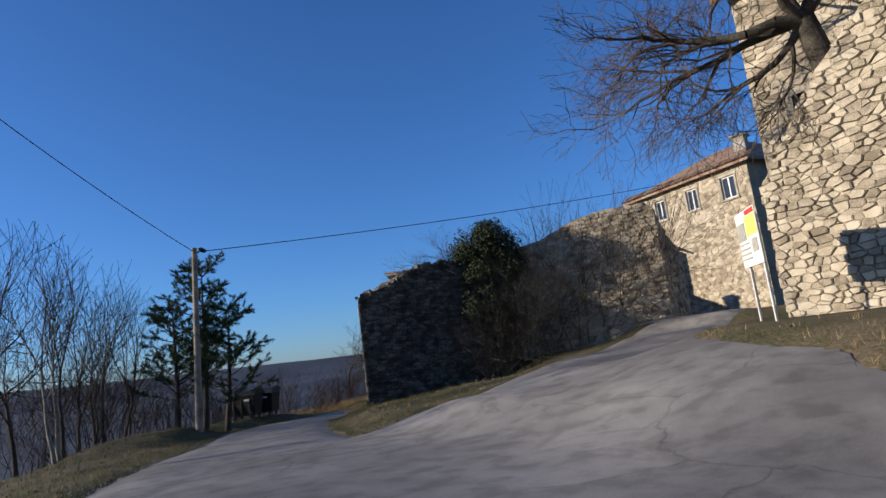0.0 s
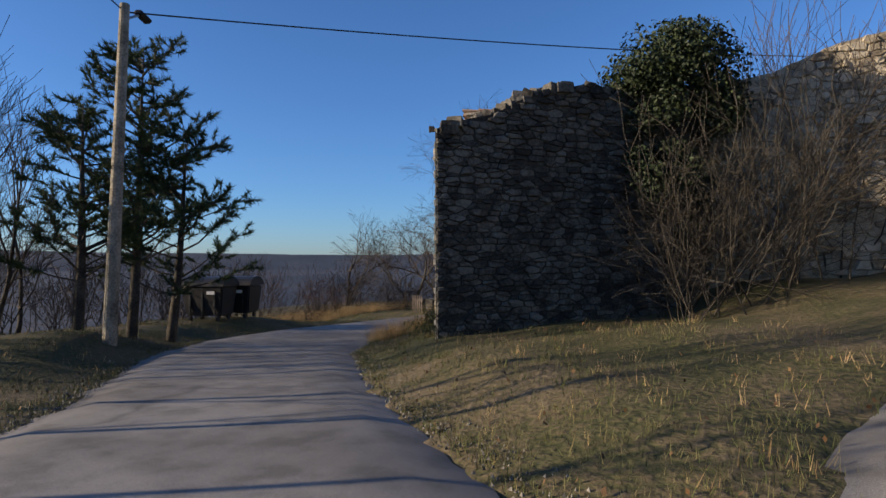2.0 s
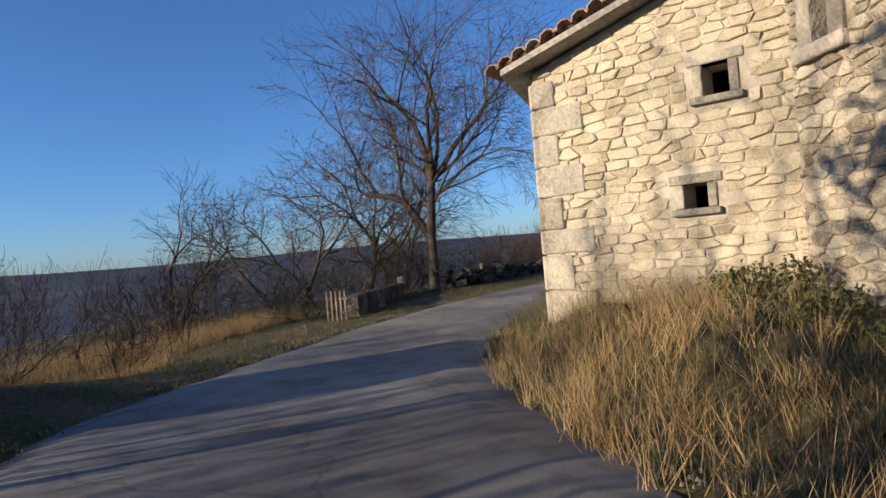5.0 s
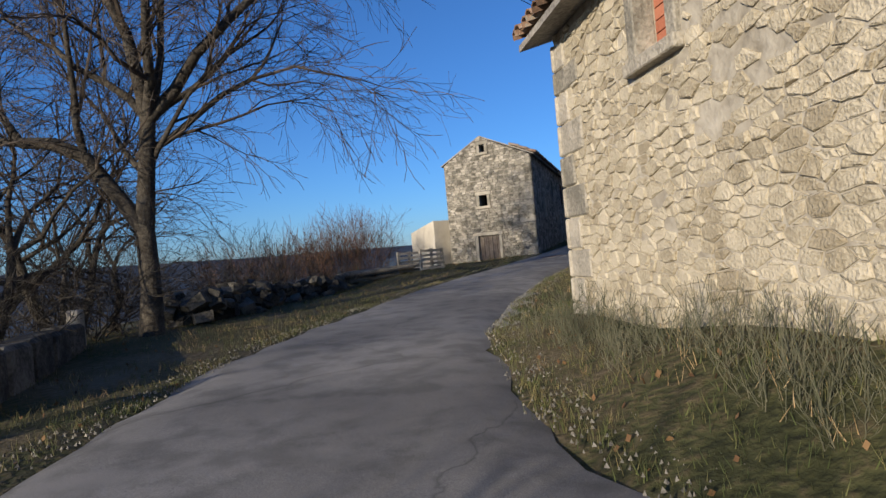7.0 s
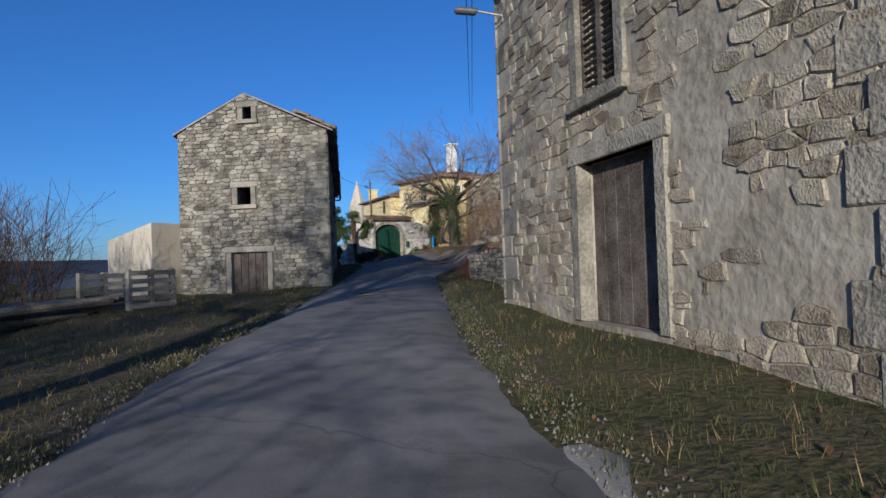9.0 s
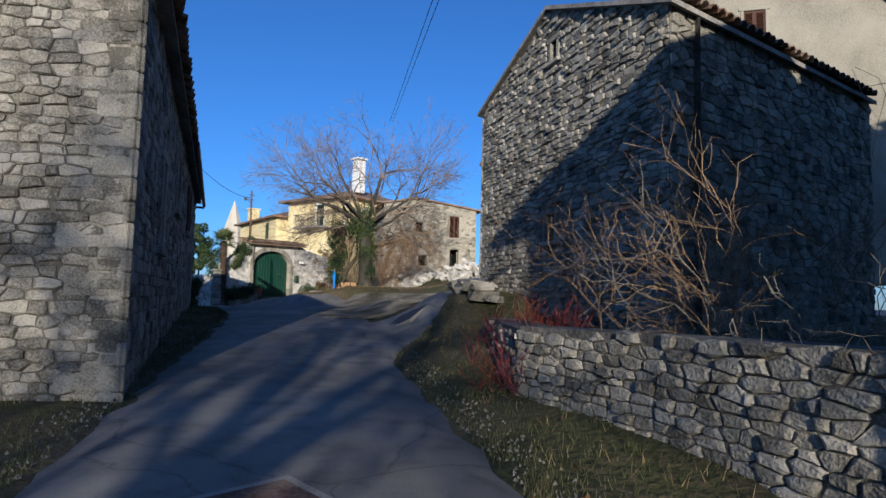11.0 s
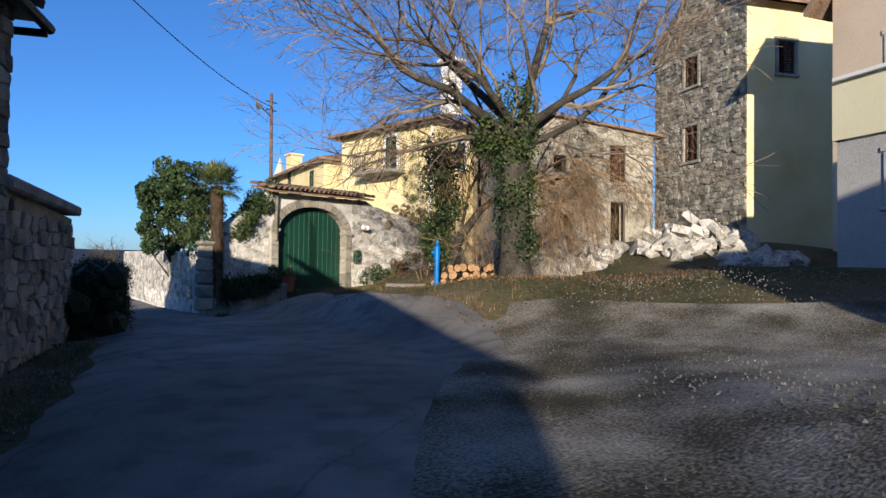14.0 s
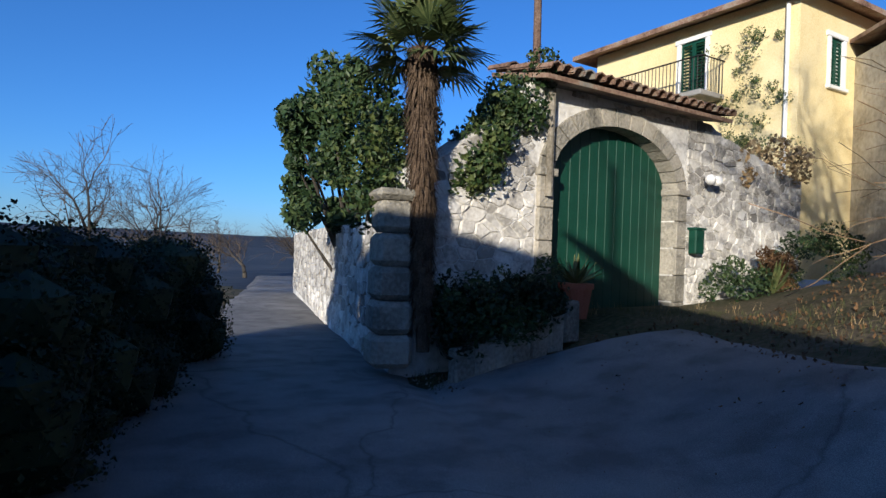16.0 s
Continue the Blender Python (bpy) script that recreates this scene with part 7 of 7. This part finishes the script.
for u in (0.15, 0.93):
    bm = bmesh.new()
    cyl(bm, psn.p(u, 4.2, -0.05), psn.p(u, 6.5, -0.05), 0.03, seg=8)
    part("post", bm, "metal", sign)


def plate(name, u0, u1, z0, z1, out, material, parent, pl, label=""):
    bm = bmesh.new()
    box(bm, (0, 0, 0), (u1 - u0, 0.012, z1 - z0), Matrix.Translation(pl.p((u0 + u1) / 2, (z0 + z1) / 2, out)) @ pl.m.to_3x3().to_4x4())
    return part(name, bm, material, parent, label)


board = plate("panel", 0, 1.08, 5.62, 6.62, 0.0, "panel", sign, psn, "white printed panel with coloured blocks")
plate("print_block", 0.52, 1.05, 6.15, 6.5, 0.012, "lime", board, psn)
plate("print_block", 0.03, 0.46, 6.1, 6.42, 0.012, "greyprint", board, psn)
plate("print_block", 0.6, 1.05, 6.52, 6.6, 0.012, "redprint", board, psn)
plate("print_block", 0.7, 0.98, 5.85, 6.08, 0.012, "greyprint", board, psn)
for k in range(4):
    plate("print_bar", 0.05, 0.56, 6.02 - 0.09 * k, 6.05 - 0.09 * k, 0.012, "greyprint", board, psn)

# low roadside walls and fence on the valley side
lw1 = thing("low_wall", "low mossy concrete and stone roadside wall", "wall")
pl = Plane((-3.1, 12.4), (-4.2, 17.4))
bm = bmesh.new()
for k in range(6):
    box(bm, (0, 0, 0), (0.84, 0.45, 0.95), Matrix.Translation(pl.p(0.42 + 0.85 * k, gz(-3.5, 14) + 0.08 + 0.01 * (k % 2), 0)) @ pl.m.to_3x3().to_4x4() @ Matrix.Rotation(0.03 * (k % 3 - 1), 4, "Y"), 0.06)
part("wall_block", bm, "darkstone_j", lw1)
fence = thing("picket_fence", "short weathered wooden picket fence", "fence")
for k in range(5):
    bm = bmesh.new()
    o = Vector((-2.75 - 0.12 * k, 11.5 - 0.02 * k, 0))
    box(bm, (o.x, o.y, gz(o.x, o.y) + 0.36), (0.06, 0.03, 0.8), None, 0.008)
    part("picket", bm, "oldwood", fence)
for z in (0.2, 0.55):
    bm = bmesh.new()
    box(bm, (-3.0, 11.5, gz(-3, 11.5) + z), (0.66, 0.03, 0.05), None, 0.006)
    part("rail", bm, "oldwood", fence)
stone_post = thing("boundary_post", "pale squared boundary stone", "post")
bm = bmesh.new()
box(bm, (-4.35, 17.9, gz(-4.35, 17.9) + 0.25), (0.22, 0.22, 0.75), None, 0.03)
part("post", bm, "quoin", stone_post)
dry = thing("dry_stone_wall", "tumbled dark dry-stone wall along the verge", "wall")
v, f = [], []
rs = random.Random(6)
for k in range(420):
    t = rs.random()
    x, y = -3.3 + 2.2 * t + rs.gauss(0, 0.28), 20 + 11 * t
    s = rs.uniform(0.14, 0.34)
    mm = Matrix.Translation((x, y, gz(x, y) + rs.uniform(0, 0.7) * (1 - abs(rs.gauss(0, 0.3))))) @ Euler((rs.uniform(-0.5, 0.5), rs.uniform(-0.5, 0.5), rs.uniform(0, 6))).to_matrix().to_4x4() @ Matrix.Diagonal((s * 1.3, s, s * 0.8, 1))
    kk = rs.randrange(len(STONES))
    i = len(v)
    v += [tuple(mm @ Vector((p[0], p[1] - 0.4, p[2]))) for p in STONES[kk][0]]
    f += [tuple(i + j for j in q) for q in STONES[kk][1]]
mesh_part("rubble", v, f, "darkstone_j", dry, kind="stuff")
for k, (x, y, rz) in enumerate(((2.75, 31.3, 35), (1.9, 31.9, 35))):
    pal = thing("pallet", "grey wooden pallet standing on edge by the verge", "pallet", "pallets")
    z = gz(x, y)
    for j in range(5):
        bm = bmesh.new()
        box(bm, (0, 0, 0.1 + 0.17 * j), (1.2, 0.02, 0.1), pose(x, y, z, 0, 0, rz))
        part("slat", bm, "quoin", pal)
    for u in (-0.55, 0, 0.55):
        bm = bmesh.new()
        box(bm, (u, 0.06, 0.44), (0.09, 0.1, 0.84), pose(x, y, z, 0, 0, rz))
        part("bearer", bm, "quoin", pal)
for k in range(7):
    lg = thing("log", "long peeled timber log lying on the grass", "log", "timber by the verge")
    bm = bmesh.new()
    x, y = 0.2 + 0.12 * k, 31.2 + 0.2 * (k % 4)
    z = gz(x, y) + 0.12 + 0.17 * (k // 4)
    cyl(bm, (x - 1.6, y - 0.9, z), (x + 1.3, y + 0.5, z + 0.1), 0.1, 0.08, 8)
    part("bole", bm, "palebark", lg)

# hydrant, logs and rubble on the green
hyd = thing("hydrant", "bright blue standing hydrant on the grass", "hydrant")
hx, hy = 23.1, 54.2
hz_ = gz(hx, hy)
for name, a, b, r1, r2, lab in (("base", 0, 0.12, 0.1, 0.09, ""), ("barrel", 0.1, 0.68, 0.06, 0.06, ""), ("collar", 0.66, 0.72, 0.085, 0.085, ""), ("head", 0.7, 0.98, 0.07, 0.07, ""), ("bonnet", 0.97, 1.08, 0.07, 0.03, ""), ("cap", 1.07, 1.14, 0.03, 0.03, "")):
    bm = bmesh.new()
    cyl(bm, (hx, hy, hz_ + a), (hx, hy, hz_ + b), r1, r2, 14)
    part(name, bm, "blue", hyd)
for an in (0.4, 2.6):
    bm = bmesh.new()
    cyl(bm, (hx, hy, hz_ + 0.84), (hx + 0.14 * math.cos(an), hy + 0.14 * math.sin(an), hz_ + 0.84), 0.042, 0.042, 12)
    part("outlet", bm, "blue", hyd)
slabth = thing("concrete_slab", "pale concrete slab by the hydrant", "slab")
bm = bmesh.new()
box(bm, (22.6, 54.8, gz(22.6, 54.8) + 0.03), (0.8, 0.6, 0.08), Matrix.Identity(4), 0.015)
part("slab", bm, "concrete", slabth)
rs = random.Random(40)
for k in range(30):
    lg = thing("cut_log", "short sawn firewood log in a stack", "log", "firewood heap")
    row, q = k % 3, (k // 3) / 9
    o = Vector((23.75, 55.05, 0)) + Vector((0.65, -0.76, 0)) * (2.0 * q * (1 - 0.12 * row) + 0.11 * row) + Vector((0.35, 0.3, 0)) * (0.25 * row) + Vector((rs.uniform(-0.05, 0.05), rs.uniform(-0.05, 0.05), 0))
    r = rs.uniform(0.075, 0.115)
    o.z = gz(o.x, o.y) + r + 0.17 * row
    an = rs.uniform(-0.3, 0.3) + 0.75
    d = Vector((math.cos(an), math.sin(an), rs.uniform(-0.08, 0.08))) * 0.22
    bm = bmesh.new()
    cyl(bm, o - d, o + d, r, r * 0.95, 10, False)
    part("bark", bm, "bark", lg)
    for e_ in (-1, 1):
        bm = bmesh.new()
        cyl(bm, o + d * e_ * 0.96, o + d * e_, r * 0.985, r * 0.985, 10)
        part("cut_end", bm, "log", lg)


def heap(label, cx, cy, rx, ry, h, n, smin, smax, seed, material="rubble", name="rubble_heap"):
    rs = random.Random(seed)
    root = thing(name, label, "rubble")
    v, f = [], []
    for _ in range(n):
        a, q = rs.uniform(0, 6.283), math.sqrt(rs.random())
        x, y = cx + math.cos(a) * rx * q, cy + math.sin(a) * ry * q
        s = rs.uniform(smin, smax)
        mm = Matrix.Translation((x, y, gz(x, y) + h * (1 - q) * rs.uniform(0.2, 1) + 0.04)) @ Euler((rs.uniform(-0.8, 0.8), rs.uniform(-0.8, 0.8), rs.uniform(0, 6))).to_matrix().to_4x4() @ Matrix.Diagonal((s * 1.3, s * 0.8, s * 0.6, 1))
        k = rs.randrange(len(STONES))
        i = len(v)
        v += [tuple(mm @ Vector((p[0], p[1] - 0.4, p[2]))) for p in STONES[k][0]]
        f += [tuple(i + j for j in q2) for q2 in STONES[k][1]]
    mesh_part("rubble", v, f, material, root, kind="stuff")


heap("pale building rubble and broken stone in a heap", 30.2, 51.6, 1.7, 1.5, 0.6, 150, 0.12, 0.42, 1)
heap("scattered broken stones in front of the terrace building", 29.4, 49.3, 1.4, 0.7, 0.3, 80, 0.12, 0.36, 2)
heap("pale stones beside the old tree", 28.0, 53.6, 1.5, 0.7, 0.3, 70, 0.14, 0.42, 3)
sand = thing("sand_heap", "smooth pale heap of building sand on the grass", "sand")
v, f = [], []
for a in range(9):
    for b in range(24):
        an, q = 2 * math.pi * b / 24, a / 8
        x, y = 26.6 + math.cos(an) * 1.15 * q, 53.9 + math.sin(an) * 0.85 * q
        v.append((x, y, gz(x, y) - 0.03 + 0.62 * (1 - q) ** 1.15 + 0.05 * noise.noise(Vector((x * 2.3, y * 2.3, 0)))))
for a in range(8):
    for b in range(24):
        f.append((a * 24 + b, (a + 1) * 24 + b, (a + 1) * 24 + (b + 1) % 24, a * 24 + (b + 1) % 24))
mesh_part("mound", v, f, "beige", sand, smooth=True)
rs = random.Random(52)
for k in range(12):
    bo = thing("boulder", "large flat grey stone lying at the barn corner", "stone", "stones at the barn corner")
    q = rs.random()
    x, y = 16.55 - 1.1 * q + rs.uniform(-0.25, 0.1), 37.7 - 2.2 * q + rs.uniform(-0.1, 0.3)
    sc = rs.uniform(0.3, 0.62)
    mm = Matrix.Translation((x - 0.35, y + 0.05, gz(x, y) + rs.uniform(0.02, 0.2))) @ Euler((rs.uniform(-0.15, 0.15), rs.uniform(-0.15, 0.15), rs.uniform(0.7, 1.5))).to_matrix().to_4x4() @ Matrix.Diagonal((sc * 1.4, sc * 0.8, sc * 0.42, 1))
    st = STONES[rs.randrange(len(STONES))]
    mesh_part("block", [tuple(mm @ Vector((p[0], p[1] - 0.4, p[2]))) for p in st[0]], st[1], "greystone", bo)
# gate fittings and wall pole
bm = bmesh.new()
mail = thing("mailbox", "dark green mailbox on the gate wall", "mailbox")
c = pn.p(5.45, 5.15, 0.1)
box(bm, (0, 0, 0), (0.26, 0.14, 0.4), Matrix.Translation(c) @ pn.m.to_3x3().to_4x4(), 0.02)
part("body", bm, "greenpaint", mail)
bm = bmesh.new()
box(bm, (0, 0, 0.21), (0.3, 0.18, 0.04), Matrix.Translation(c) @ pn.m.to_3x3().to_4x4(), 0.01)
part("lid", bm, "greenpaint", mail)
lamp = thing("wall_lamp", "white double globe wall lamp beside the gate", "lamp")
bm = bmesh.new()
cyl(bm, pn.p(5.75, 6.2, 0), pn.p(5.75, 6.2, 0.2), 0.02, seg=8)
part("bracket", bm, "iron", lamp)
for u in (5.65, 5.85):
    bm = bmesh.new()
    bmesh.ops.create_uvsphere(bm, u_segments=12, v_segments=8, radius=0.09, matrix=Matrix.Translation(pn.p(u, 6.18, 0.2)))
    part("globe", bm, "white", lamp)
wp = thing("utility_pole", "rusty metal roof pole carrying cables and a small lamp", "pole")
bm = bmesh.new()
cyl(bm, pn.p(1.95, 5.6, 0.1), pn.p(1.95, 7.3, 0.1), 0.05, seg=8)
part("lower_pipe", bm, "palebark", wp)
bm = bmesh.new()
cyl(bm, pn.p(1.95, 7.0, -0.2), pn.p(1.9, 10.1, -0.2), 0.055, 0.045, 8)
part("mast", bm, "rust", wp)
bm = bmesh.new()
cyl(bm, pn.p(1.9, 9.4, -0.2), pn.p(1.25, 9.55, 0.1), 0.018, seg=6)
part("bracket", bm, "metal", wp)
bm = bmesh.new()
cyl(bm, pn.p(1.25, 9.5, 0.1), pn.p(1.12, 9.58, 0.14), 0.1, 0.05, 10)
part("lamp_head", bm, "metal", wp)
for z in (9.6, 9.85):
    bm = bmesh.new()
    cyl(bm, pn.p(1.7, z, -0.2), pn.p(2.1, z, -0.2), 0.025, seg=6)
    part("insulator_arm", bm, "metal", wp)
pot = thing("plant_pot", "terracotta pot with spiky plant by the gate", "plant pot")
c = pn.p(2.25, 0, 0.35)
z = gz(c.x, c.y)
bm = bmesh.new()
cyl(bm, (c.x, c.y, z), (c.x, c.y, z + 0.4), 0.15, 0.21, 14)
cyl(bm, (c.x, c.y, z + 0.38), (c.x, c.y, z + 0.45), 0.23, 0.23, 14)
part("pot", bm, "terracotta", pot)


def spikes(x, y, z, n, ln, seed, parent, material="palm"):
    rs = random.Random(seed)
    for k in range(n):
        an, el = 2.4 * k, rs.uniform(0.4, 1.35)
        d = Vector((math.cos(an) * math.cos(el), math.sin(an) * math.cos(el), math.sin(el)))
        s = d.cross(Vector((0, 0, 1))).normalized() * 0.035
        o = Vector((x, y, z))
        l_ = ln * rs.uniform(0.7, 1.1)
        v = [tuple(o - s * 0.6), tuple(o + s * 0.6), tuple(o + d * l_ * 0.5 + s), tuple(o + d * l_), tuple(o + d * l_ * 0.5 - s), tuple(o + d * l_ * 0.5 - d.cross(s).normalized() * 0.02)]
        mesh_part("leaf", v, [(0, 1, 2, 5), (0, 5, 4), (5, 2, 3), (5, 3, 4)], material, parent)


spikes(c.x, c.y, z + 0.42, 18, 0.5, 1, pot)
agv = thing("agave", "pale green agave at the foot of the gate wall", "agave")
c = pn.p(6.4, 0, 0.9)
spikes(c.x, c.y, gz(c.x, c.y), 22, 0.6, 2, agv)
# covers and grates set in the road
for label, x, y, rz, sx, sy, dz in (("rusty drain grate at the road edge", 3.3, 16.9, 15, 0.7, 0.5, -0.05), ("rusty metal cover in the asphalt", 7.25, 30.1, 30, 0.8, 0.45, 0.012), ("square iron manhole cover in the yard", 14.5, 37.65, 35, 0.95, 0.75, 0.04), ("rusty metal cover by the house corner", 5.3, 17.6, 20, 0.6, 0.4, -0.03)):
    cov = thing("manhole_cover", label, "cover", "covers in the road")
    nrm = Vector((gz(x - 0.4, y) - gz(x + 0.4, y), gz(x, y - 0.4) - gz(x, y + 0.4), 0.8)).normalized()
    m = Matrix.Translation((x, y, gz(x, y) + dz)) @ nrm.to_track_quat("Z", "Y").to_matrix().to_4x4() @ Matrix.Rotation(radians(rz), 4, "Z")
    bm = bmesh.new()
    box(bm, (0, 0, 0), (sx, sy, 0.1), m, 0.004)
    part("plate", bm, "iron" if "iron" in label else "rust", cov)
    bm = bmesh.new()
    for a, b_, c_, d_ in ((0, sy / 2 + 0.03, sx + 0.12, 0.06), (0, -sy / 2 - 0.03, sx + 0.12, 0.06), (sx / 2 + 0.03, 0, 0.06, sy), (-sx / 2 - 0.03, 0, 0.06, sy)):
        box(bm, (a, b_, -0.003), (c_, d_, 0.1), m)
    part("frame", bm, "concrete", cov)
# meter cabinet in the gap behind the plank-door house
cab = thing("meter_cabinet", "pale grey metal meter cabinet on a concrete plinth", "cabinet")
for name, zc, sz, w_, d_, m_ in (("plinth", 3.75, 1.5, 0.4, 0.26, "concrete"), ("body", 4.94, 0.9, 0.5, 0.32, "greyrender"), ("cap", 5.43, 0.1, 0.62, 0.42, "white")):
    bm = bmesh.new()
    box(bm, (0, 0, 0), (w_, d_, sz), Matrix.Translation((10.4, 26.8, zc)) @ Matrix.Rotation(0.9, 4, "Z"), 0.015)
    part(name, bm, m_, cab)
# lamp on the plank-door house and the church spire
hl = thing("wall_lamp", "street lamp head on a bracket under the eaves", "lamp")
bm = bmesh.new()
cyl(bm, pe.p(0.3, 8.0, 0), pe.p(0.2, 8.1, 0.5), 0.02, seg=6)
part("bracket", bm, "metal", hl)
bm = bmesh.new()
box(bm, (0, 0, 0), (0.16, 0.4, 0.1), Matrix.Translation(pe.p(0.2, 8.08, 0.65)) @ pe.m.to_3x3().to_4x4(), 0.03)
part("lamp_head", bm, "metal", hl)
spire = thing("church_spire", "pointed pale stone church spire far behind the roofs", "spire")
bm = bmesh.new()
cyl(bm, (43.5, 113.8, 6), (43.5, 113.8, 12.8), 1.5, 1.5, 8)
part("belfry", bm, "beige", spire)
bm = bmesh.new()
cyl(bm, (43.5, 113.8, 12.8), (43.5, 113.8, 17.6), 1.6, 0.05, 8)
part("cone", bm, "beige", spire)

# ---- the stones of the walls ----
for spec in PIECES:
    lay_stones(*spec)
